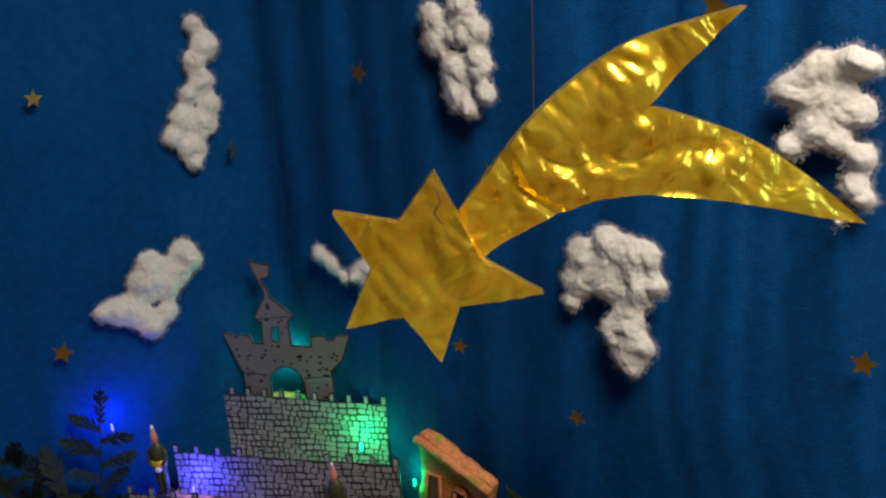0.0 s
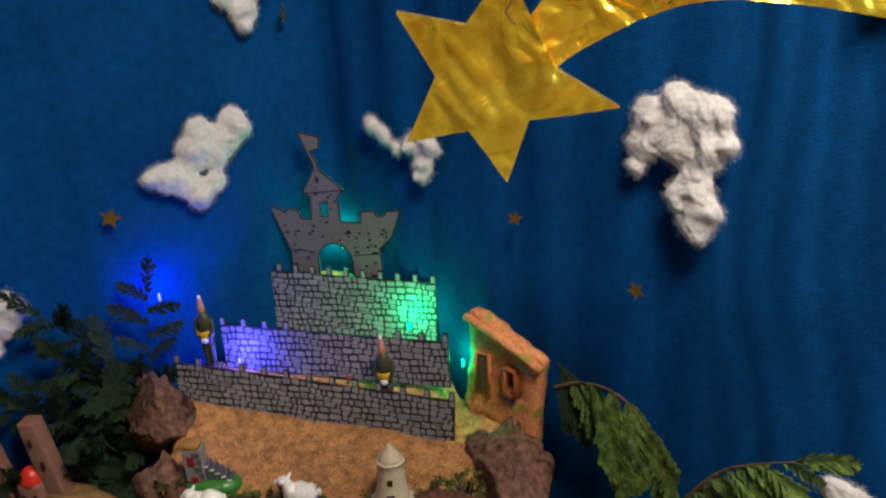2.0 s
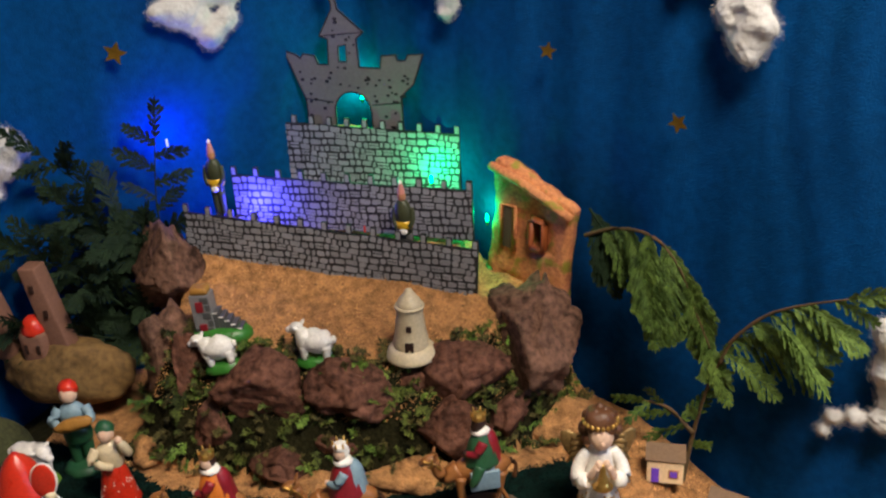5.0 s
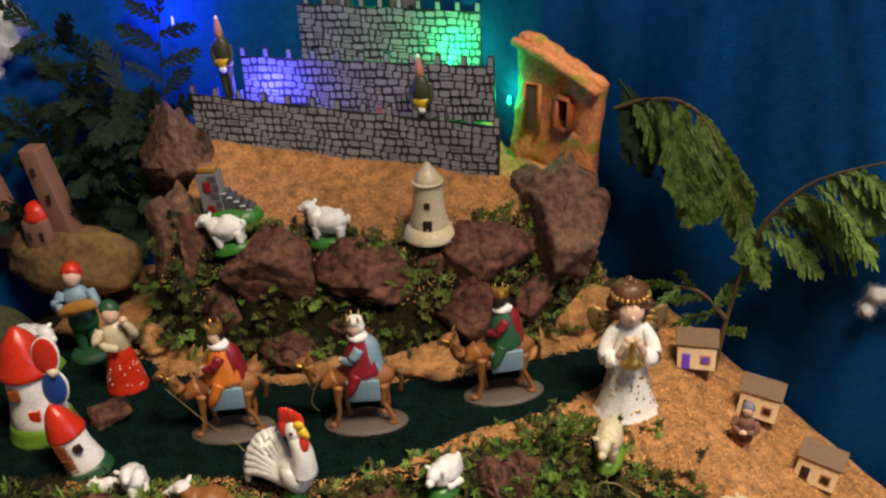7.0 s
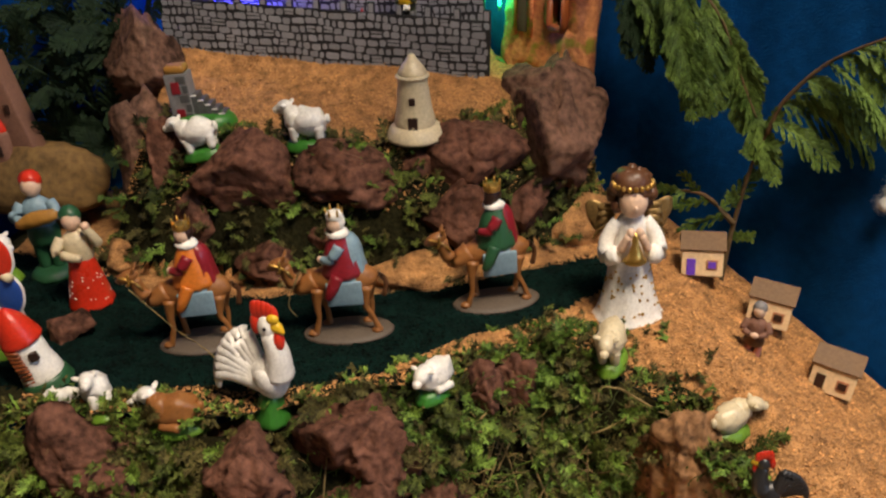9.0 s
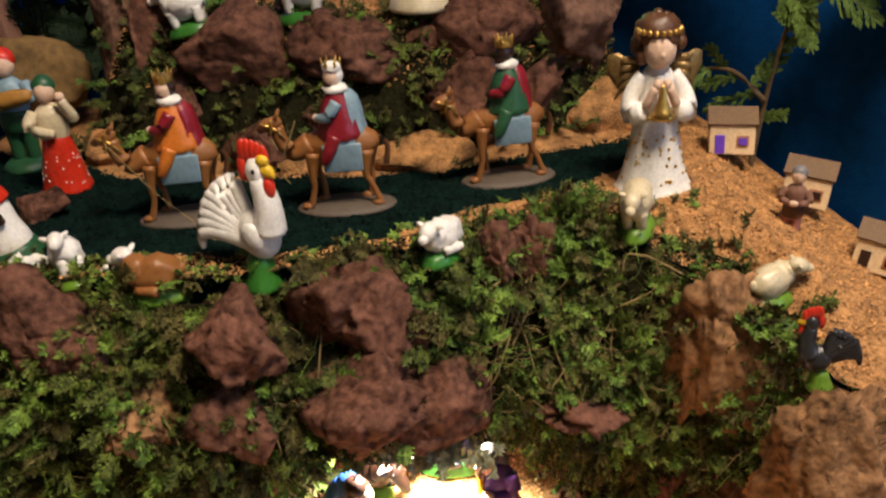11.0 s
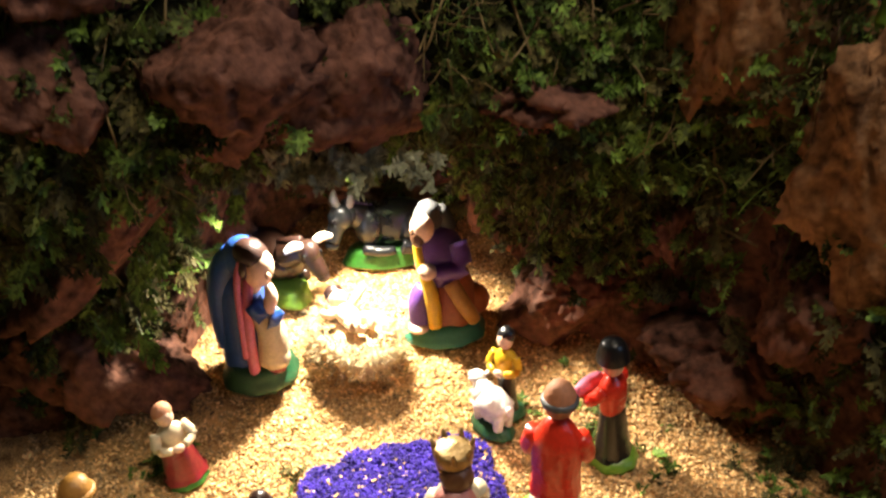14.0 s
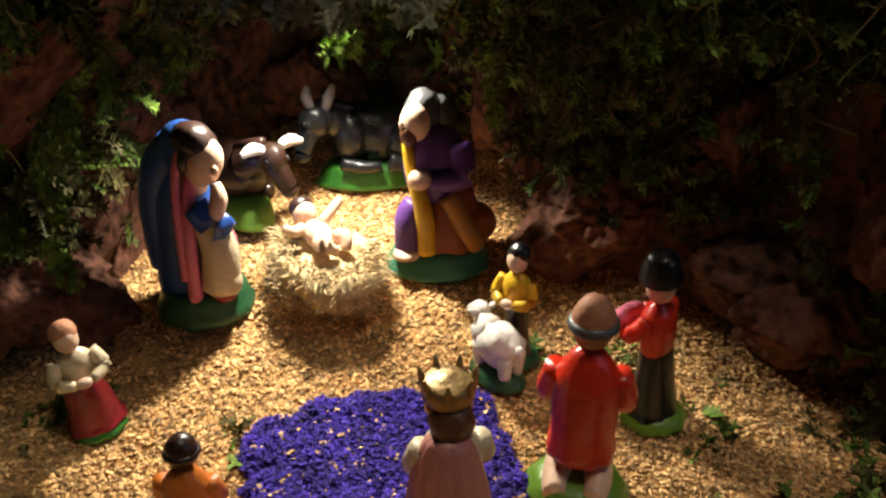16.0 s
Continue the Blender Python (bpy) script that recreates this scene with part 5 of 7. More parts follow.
def lying_beast(m, label, coat, dark, ears, horns, S, seed, base="green"):
    f = Figure(seed)
    P = lambda *c: tuple(k * S for k in c)
    f.lathe([(0.001, 0), (0.034 * S, 0), (0.035 * S, 0.006 * S), (0.028 * S, 0.015 * S), (0.001, 0.017 * S)], base, squash=0.5, folds=0.035, nfold=24)
    f.ball(P(0.008, 0.002, 0.033), P(0.032, 0.016, 0.020), coat, rough=0.06).ball(P(0.024, -0.006, 0.030), P(0.016, 0.013, 0.017), coat).ball(P(-0.012, -0.003, 0.034), P(0.013, 0.014, 0.017), coat)
    f.limb([P(-0.016, 0, 0.040), P(-0.026, -0.005, 0.047), P(-0.031, -0.010, 0.049)], [0.012 * S, 0.010 * S, 0.0085 * S], coat, 14)
    f.ball(P(-0.034, -0.011, 0.047), P(0.0105, 0.0085, 0.0105), coat, (0, -25, 0)).limb([P(-0.036, -0.011, 0.044), P(-0.041, -0.014, 0.034), P(-0.043, -0.016, 0.029)], [0.008 * S, 0.0065 * S, 0.0058 * S], coat, 12).ball(P(-0.043, -0.016, 0.027), P(0.0058, 0.0055, 0.0048), dark)
    f.limb([P(-0.018, -0.012, 0.018), P(-0.006, -0.017, 0.017), P(0.006, -0.017, 0.017)], [0.005 * S, 0.0045 * S, 0.0035 * S], coat).limb([P(0.012, -0.016, 0.020), P(0.024, -0.018, 0.018), P(0.010, -0.018, 0.017)], [0.006 * S, 0.005 * S, 0.0035 * S], coat)
    for s in (-1, 1):
        if ears:
            f.limb([P(-0.031 + s * 0.004, -0.010, 0.054), P(-0.031 + s * 0.007, -0.010, 0.063), P(-0.029 + s * 0.008, -0.009, 0.070)], [0.0026 * S, 0.0036 * S, 0.0012 * S], ears)
        if horns:
            f.limb([P(-0.034, -0.011 + s * 0.006, 0.054), P(-0.034, -0.011 + s * 0.013, 0.056), P(-0.035, -0.011 + s * 0.021, 0.054)], [0.003 * S, 0.0042 * S, 0.0018 * S], horns)
        f.ball(P(-0.040, -0.011 + s * 0.007, 0.048), P(0.0018, 0.0012, 0.0018), "black", sub=ICO2)
    f.limb([P(-0.008, 0.001, 0.050), P(-0.022, -0.002, 0.055), P(-0.031, -0.008, 0.058)], [0.003 * S, 0.004 * S, 0.003 * S], dark)
    return f.done("animal_figurine", label, "figurine", m)


kneeling_mother()
kneeling_father()
# The donkey's ears are painted pale grey to hold the lamp's highlight.
lying_beast(pose(-0.148, 0.778, cave_floor_z(-0.148, 0.778) - 0.002, 0, 0, 8), "dark grey clay donkey lying on ribbed green", "charcoal", "black", "pale_grey", None, 0.95, 42)
lying_beast(pose(-0.226, 0.750, cave_floor_z(-0.226, 0.750) - 0.002, 0, 0, 128), "brown clay ox with pale horns lying on green", "ox_brown", "dark_brown", None, "white", 0.92, 43, "lime")


def manger():
    m = pose(-0.164, 0.683, cave_floor_z(-0.164, 0.683) - 0.002, 0, 0, 36) @ Matrix.Diagonal((0.98, 1.02, 1.15, 1))
    top = empty("manger", m, "straw-filled low manger bed for the infant doll", "manger")
    f = Heap()
    v, fa = ICO3
    f.add([(p.x * 0.028, p.y * 0.042, max(0.0, 0.013 + p.z * 0.013 + (0.007 if abs(p.x) > 0.7 or p.y < -0.75 else 0))) for p in v], fa)
    f.done("body", PAINT["straw"], top, "matted straw bed")
    h, r = Heap(), random.Random(9)
    for _ in range(3600):
        a, q = r.uniform(0, 6.28), math.sqrt(r.random())
        o = Vector((0.029 * q * math.cos(a), 0.042 * q * math.sin(a), 0.019 + 0.008 * q * q + r.uniform(-0.004, 0.004)))
        if q > 0.85:
            o.z -= r.uniform(0, 0.018)
        d = Vector((math.cos(a) * 0.8 + r.gauss(0, 0.8), math.sin(a) * 0.8 + r.gauss(0, 0.8), r.gauss(0.1, 0.35))).normalized() * r.uniform(0.004, 0.010)
        w = d.cross(Vector((r.gauss(0, 1), r.gauss(0, 1), 1))).normalized() * 0.00045
        up = d.cross(w).normalized() * 0.0003
        h.add([o - w, o + w, o + d + up, o + up], [(0, 1, 2), (1, 3, 2), (3, 0, 2), (0, 3, 1)])
    tagged(h.done("straw", PAINT["straw"], top, "loose pale straw", smooth=False), kind="stuff")
    b = Figure(44)
    b.ball((0, 0, 0), (0.0095, 0.013, 0.008), "skin").ball((0.000, 0.019, 0.004), (0.0085, 0.0088, 0.0085), "skin").ball((0.000, 0.023, 0.006), (0.0088, 0.007, 0.0078), "dark_brown")
    b.limb([(-0.008, 0.008, 0.002), (-0.016, 0.004, 0.005), (-0.022, 0.008, 0.007)], [0.004, 0.0036, 0.0028], "skin").limb([(0.008, 0.008, 0.002), (0.016, 0.010, 0.008), (0.024, 0.013, 0.012)], [0.004, 0.0036, 0.0028], "skin")
    b.limb([(-0.004, -0.009, 0.001), (-0.007, -0.018, 0.007), (0.000, -0.023, 0.003)], [0.0058, 0.0050, 0.0032], "skin").limb([(0.004, -0.009, 0.001), (0.009, -0.017, 0.008), (0.006, -0.024, 0.003)], [0.0058, 0.0050, 0.0032], "skin")
    b.done("infant_doll", "small bare clay doll lying on the straw", "figurine", pose(-0.168, 0.688, cave_floor_z(-0.164, 0.683) + 0.034, 14, 0, 38) @ Matrix.Diagonal((0.82, 0.86, 0.86, 1)))


manger()
sheep(pose(-0.072, 0.624, cave_floor_z(-0.072, 0.624), 0, 0, -50), "white clay lamb on a dark green foot", "white", 0.80, False, "dark_green", 10, 50)
standing(pose(-0.062, 0.636, cave_floor_z(-0.062, 0.636), 0, 0, -35) @ Matrix.Diagonal((0.92, 0.92, 1, 1)), "clay shepherd boy in a yellow jacket", "dark_brown", "yellow", "skin", "black", 0.066, base="dark_green", wide=0.7, arms="front", seed=51)
standing(pose(0.002, 0.600, cave_floor_z(0.002, 0.600), 0, 3, -130) @ Matrix.Diagonal((0.92, 0.92, 1, 1)), "clay shepherd in red waistcoat and black hat", "black", "red", "skin", None, 0.086, base="lime", hat="black", wide=0.85, arms="load", apron="pink", seed=52)


def kneeling_man(m, label, coat, sash, legs, base, head, band, S, seed, crown=False, cape=None):
    """A kneeling worshipper seen mostly from behind."""
    f = Figure(seed)
    P = lambda *c: tuple(k * S for k in c)
    f.lathe([(0.001, 0), (0.026 * S, 0), (0.025 * S, 0.007 * S), (0.018 * S, 0.012 * S), (0.001, 0.014 * S)], base, squash=0.9, folds=0.05)
    for s in (-1, 1):
        f.limb([P(s * 0.010, -0.018, 0.010), P(s * 0.011, -0.006, 0.012), P(s * 0.009, 0.010, 0.018)], [0.006 * S, 0.0075 * S, 0.0085 * S], legs).limb([P(s * 0.009, 0.006, 0.012), P(s * 0.009, 0.004, 0.028)], [0.008 * S, 0.009 * S], legs)
    f.lathe([(0.001, 0.022 * S), (0.017 * S, 0.023 * S), (0.0165 * S, 0.036 * S), (0.0175 * S, 0.052 * S), (0.0165 * S, 0.066 * S), (0.008 * S, 0.078 * S), (0.001, 0.081 * S)], coat, squash=0.82, folds=0.06)
    for s in (-1, 1):
        f.limb([P(s * 0.015, 0, 0.067), P(s * 0.0195, 0.006, 0.052), P(s * 0.010, 0.016, 0.050)], [0.0075 * S, 0.0065 * S, 0.005 * S], coat)
    if cape:
        f.lathe([(0.001, 0.006 * S), (0.025 * S, 0.006 * S), (0.023 * S, 0.030 * S), (0.0185 * S, 0.056 * S), (0.012 * S, 0.074 * S), (0.001, 0.078 * S)], cape, (-0.003 * S, -0.005 * S, 0), 0.85, 40, 0.09, 13)
    f.ball(P(0, 0.003, 0.091), P(0.0112, 0.0115, 0.0130), head)
    f.lathe([(0.001, 0.088 * S), (0.0116 * S, 0.088 * S), (0.0118 * S, 0.0925 * S), (0.001, 0.094 * S)], band, (0, 0.003 * S, 0))
    if crown:
        f.ball(P(0, -0.002, 0.084), P(0.0128, 0.012, 0.014), "brown", rough=0.15)
        f.lathe([(0.001, 0.094 * S), (0.0125 * S, 0.094 * S), (0.0145 * S, 0.104 * S), (0.010 * S, 0.107 * S), (0.001, 0.109 * S)], "gold_wing", (0, 0.003 * S, 0))
        for k in range(7):
            a = k * 2 * math.pi / 7
            f.limb([P(0.013 * math.cos(a), 0.003 + 0.013 * math.sin(a), 0.102), P(0.0155 * math.cos(a), 0.003 + 0.0155 * math.sin(a), 0.112)], [0.003 * S, 0.0008 * S], "gold_wing", 6, 1)
    return f.done("kneeling_figurine", label, "figurine", m)


kneeling_man(pose(-0.038, 0.556, cave_floor_z(-0.038, 0.556) - 0.001, 0, 2, -12) @ Matrix.Diagonal((0.86, 0.86, 1, 1)), "clay man kneeling in a bright red coat", "red", None, "skin", "lime", "clay", "grey", 0.96, 53)
kneeling_man(pose(-0.092, 0.530, cave_floor_z(-0.092, 0.530) - 0.001, 0, 0, 15), "clay king kneeling in a rose cape and gold crown", "cream", None, "rose", "lime", "brown", "gold", 0.75, 54, True, "rose")
kneeling_man(pose(-0.199, 0.523, cave_floor_z(-0.199, 0.523) - 0.006, 0, 0, 0), "clay villager kneeling in orange with dark brown hair", "orange", None, "orange", "lime", "dark_brown", "dark_brown", 0.60, 55)
kneeling_man(pose(-0.292, 0.512, cave_floor_z(-0.292, 0.512) - 0.001, 0, 0, -20), "clay villager kneeling in a dark teal coat", "teal", None, "teal", "dark_green", "ochre", "ochre", 0.78, 56)
sheep(pose(-0.262, 0.505, cave_floor_z(-0.262, 0.505), 0, 0, 200), "small white lamb beside the teal coat", "white", 0.55, True, "lime", 0, 58)
standing(pose(-0.264, 0.592, cave_floor_z(-0.264, 0.592), 0, -7, 35), "clay woman kneeling in yellow and maroon", "deep_red", "cream", "skin", "clay", 0.066, base="green", arms="front", wide=1.05, seed=57, hunch=0.12)

# ---- little buildings ----
def little_house(m, label, door_mat):
    """A thin wooden cottage: four walls, two-slope roof, door and window."""
    top = empty("toy_house", m, label, "toy house", "wooden cottages on the slope")
    w, d, h, ridge = 0.0185, 0.0135, 0.025, 0.037
    bm = bmesh.new()
    prof = [(-d, 0), (d, 0), (d, h), (0, ridge), (-d, h)]
    a = [bm.verts.new((-w, y, z)) for y, z in prof]
    b = [bm.verts.new((w, y, z)) for y, z in prof]
    bm.faces.new(a)
    bm.faces.new(b[::-1])
    for i in range(5):
        bm.faces.new((a[i], b[i], b[(i + 1) % 5], a[(i + 1) % 5]))
    bmesh.ops.recalc_face_normals(bm, faces=bm.faces[:])
    bmesh.ops.bevel(bm, geom=bm.edges[:], offset=0.0006, segments=2, affect="EDGES")
    part("wall", bm, PAINT["wood"], top, "pale wooden walls", smooth=False)
    for s in (-1, 1):
        ang = math.atan2(ridge - h, d)
        length = math.hypot(d, ridge - h) + 0.0015
        slab = part("roof", box_bm((-w - 0.002, 0, 0), (w + 0.002, length, 0.0022), 0.0004), PAINT["roof_brown"], top, "brown roof board", smooth=False)
        slab.matrix_local = Matrix.Translation((0, 0, ridge + 0.0005)) @ Matrix.Rotation(0 if s > 0 else math.pi, 4, "Z") @ pose(0, 0, 0, -math.degrees(ang))
    door = part("door", box_bm((-0.014, -d - 0.0012, 0.0008), (-0.006, -d + 0.001, 0.0165), 0.0004), PAINT[door_mat], top, "painted door", smooth=False)
    frame_bm = box_bm((0.0035, -d - 0.0012, 0.007), (0.0135, -d + 0.001, 0.016), 0.0003)
    win = part("window", frame_bm, PAINT["clay"], top, "window frame", smooth=False)
    part("infill", box_bm((0.005, -d - 0.0020, 0.0085), (0.012, -d - 0.0008, 0.0145), 0.0002), PAINT[door_mat], win, smooth=False)


little_house(pose(0.104, 0.824, 0.632, -10, 0, -8), "pale wooden toy cottage with violet door and window", "violet")
little_house(pose(0.161, 0.793, 0.596, -10, 6, -22), "pale wooden toy cottage under the green branch", "dark_brown")
little_house(pose(0.206, 0.738, 0.561, -10, 8, -26), "pale wooden toy cottage at the cloth's edge", "dark_brown")


def lathe_part(name, profile, mat, parent, segs=28, label="", smooth=True, at=(0, 0, 0), squash=1.0):
    f = Figure(1)
    f.lathe(profile, "white", at, squash, segs)
    ob = f.h.done(name, mat, parent, label)
    ob.data.polygons.foreach_set("material_index", [0] * len(ob.data.polygons))
    return ob


def lighthouse():
    top = empty("toy_lighthouse", pose(-0.160, 0.868, 0.757, 0, 1, 0), "cream clay lighthouse with dark door on the stones", "lighthouse")
    lathe_part("foot", [(0.001, 0), (0.026, 0.0), (0.0255, 0.008), (0.019, 0.014), (0.001, 0.016)], PAINT["cream"], top)
    lathe_part("tower", [(0.001, 0.010), (0.0185, 0.012), (0.0165, 0.030), (0.0140, 0.052), (0.0128, 0.060), (0.001, 0.061)], PAINT["cream"], top)
    lathe_part("gallery", [(0.001, 0.058), (0.0142, 0.058), (0.0142, 0.0615), (0.001, 0.062)], PAINT["cream"], top)
    lathe_part("cap", [(0.001, 0.061), (0.0125, 0.061), (0.0115, 0.067), (0.006, 0.074), (0.003, 0.079), (0.001, 0.080)], PAINT["cream"], top)
    part("door", box_bm((-0.0048, -0.0192, 0.012), (0.0048, -0.0145, 0.025), 0.0015), PAINT["dark_brown"], top, "dark brown door", smooth=False)
    part("window", box_bm((-0.003, -0.0168, 0.036), (0.003, -0.0125, 0.043), 0.001), PAINT["dark_brown"], top, "dark window", smooth=False)


lighthouse()


def brick_tower():
    top = empty("toy_tower", pose(-0.388, 0.900, 0.770, 0, -3, 0), "grey brick toy tower with steps on green", "toy house")
    lathe_part("foot", [(0.001, -0.012), (0.034, -0.010), (0.030, 0.004), (0.001, 0.008)], PAINT["green"], top, squash=0.6, at=(0.012, 0, 0))
    part("tower", box_bm((-0.012, -0.009, 0), (0.010, 0.010, 0.048), 0.001), PAINT["pale_grey"], top, smooth=False)
    for k in range(5):
        for j in range(2):
            x = -0.0115 + j * 0.011 + (0.0045 if k % 2 else 0)
            if not (1 <= k <= 2 and j == 0 or k == 4 and j == 0):
                part("brick", box_bm((x, -0.0098, 0.001 + k * 0.0094), (min(x + 0.0095, 0.0098), -0.0085, 0.0086 + k * 0.0094), 0.0006), PAINT["grey"], top, smooth=False)
    for z in (0.000, 0.027):
        part("window" if z else "door", box_bm((-0.006, -0.0106, z + 0.002), (0.002, -0.0088, z + 0.014), 0.0008), PAINT["deep_red"], top, "dark red opening", smooth=False)
    part("roof", box_bm((-0.011, -0.008, 0.048), (0.009, 0.009, 0.056), 0.003), PAINT["ochre"], top, "weathered brown top")
    for k in range(5):
        part("step", box_bm((0.010 + k * 0.006, -0.008, 0), (0.0158 + k * 0.006, 0.010, 0.026 - k * 0.005), 0.0008), PAINT["grey"], top, smooth=False)
        part("step_edge", box_bm((0.010 + k * 0.006, -0.0086, 0.0250 - k * 0.005), (0.0158 + k * 0.006, -0.0074, 0.0262 - k * 0.005), 0.0003), PAINT["white"], top, smooth=False)


brick_tower()


def desert_town():
    top = empty("toy_town", pose(-0.590, 0.945, 0.660, 0, 0, -4), "clay desert town with two towers and red domes", "toy town")
    h, r = Heap(), random.Random(2)
    v, fa = ICO4
    out = []
    for p in v:
        k = 1 + 0.18 * noise.noise(p * 2 + Vector((3, 1, 0))) + 0.07 * noise.noise(p * 6)
        out.append((p.x * 0.085 * k, p.y * 0.035 * k, (0.030 + p.z * 0.045 * k) if p.z > -0.6 else 0.0))
    h.add(out, fa)
    h.done("hill", material("sandy_clay", (0.12, 0.065, 0.020), 0.85, 0, 0.35, 30, 0.6, second=(0.18, 0.105, 0.034)), top, "ochre clay hill")
    for x, lean, z1, wd, dome in ((0.006, 0.0, 0.172, 0.012, False), (-0.066, 0.0, 0.150, 0.015, True)):
        tw = part("tower", box_bm((x - wd, -0.012, 0.05), (x + wd, 0.012, z1), 0.002), PAINT["clay_pink"], top, "dusty pink clay tower")
        for v in tw.data.vertices:
            k = (v.co.z - 0.05) / (z1 - 0.05)
            v.co.x = x + (v.co.x - x) * (1.15 - 0.3 * k) - 0.020 * k
        for dx, z in ((-0.002, z1 - 0.030), (0.003, z1 - 0.062)):
            sl = 0.020 * (z + 0.005 - 0.05) / (z1 - 0.05)
            part("window", box_bm((x - sl + dx - 0.0022, -0.0145, z), (x - sl + dx + 0.0022, -0.010, z + 0.010), 0.0008), PAINT["dark_brown"], tw)
        if dome:
            lathe_part("dome", [(0.001, z1 - 0.002), (0.015, z1 - 0.001), (0.012, z1 + 0.012), (0.001, z1 + 0.018)], PAINT["red"], top, label="red dome", at=(x - 0.020, 0, 0))
    part("hall", box_bm((-0.040, -0.022, 0.05), (-0.008, 0.006, 0.092), 0.006), PAINT["clay_pink"], top, "pink clay hall")
    lathe_part("dome", [(0.001, 0.088), (0.0145, 0.089), (0.0125, 0.102), (0.006, 0.109), (0.001, 0.110)], PAINT["red"], top, label="red dome", at=(-0.024, -0.008, 0))
    for x in (-0.031, -0.016):
        part("window", box_bm((x - 0.002, -0.0235, 0.066), (x + 0.002, -0.020, 0.078), 0.0008), PAINT["dark_brown"], top)


desert_town()


def mill(m, h, label, blades):
    S = h / 0.117
    top = empty("toy_mill" if blades else "toy_tower", m, label, "toy mill" if blades else "toy house")
    lathe_part("foot", [(0.001, 0), (0.030 * S, 0), (0.030 * S, 0.010 * S), (0.025 * S, 0.020 * S), (0.001, 0.022 * S)], PAINT["lime" if blades else "dark_green"], top, label="green foot")
    lathe_part("body", [(0.001, 0.014 * S), (0.025 * S, 0.015 * S), (0.022 * S, 0.045 * S), (0.019 * S, 0.072 * S), (0.001, 0.076 * S)], PAINT["white"], top, label="white round wall")
    lathe_part("roof", [(0.001, 0.070 * S), (0.024 * S, 0.070 * S), (0.022 * S, 0.084 * S), (0.014 * S, 0.104 * S), (0.004 * S, 0.116 * S), (0.001, 0.117 * S)], PAINT["red"], top, label="red pointed roof")
    for x, z, mt in ((-0.007, 0.052, "rust"), (0.006, 0.028, "red")) if blades else ((0.013, 0.050, "dark_brown"),):
        part("window", box_bm((x * S - 0.005 * S, -0.0245 * S, z * S), (x * S + 0.005 * S, -0.017 * S, z * S + 0.011 * S), 0.0012), PAINT[mt], top, smooth=False)
    if blades:
        for k, (mt, z) in enumerate((("red", 0.093), ("blue", 0.058))):
            f = Figure(3)
            f.ball((0.027, -0.014, z), (0.0115, 0.003, 0.019), mt, (0, 8, 0), 0.02).ball((0.0272, -0.0132, z), (0.0130, 0.0024, 0.0205), "white", (0, 8, 0), 0.02)
            ob = f.h.done("sail", [PAINT[q] for q in f.mats], top, mt + " sail with a white rim")
        v, fa = tube([(0.018, -0.006, 0.076), (0.034, -0.018, 0.076)], 0.004, 8)
        mesh_object("hub", v, fa, PAINT["cream"], top)
    else:
        for k in range(9):
            v, fa = tube([(-0.020 * S, -0.010 * S, (0.020 + k * 0.006) * S), (-0.014 * S, -0.021 * S, (0.022 + k * 0.006) * S), (0.000, -0.0245 * S, (0.026 + k * 0.005) * S)], 0.0022 * S, 6)
            mesh_object("shingle", v, fa, PAINT["rust"], top)


mill(pose(-0.523, 0.706, 0.634, 0, 0, 8), 0.117, "white toy mill with red roof and painted sails", True)
mill(pose(-0.455, 0.655, 0.628, 0, -14, 10), 0.080, "small white tower with red roof and rust shingles", False)


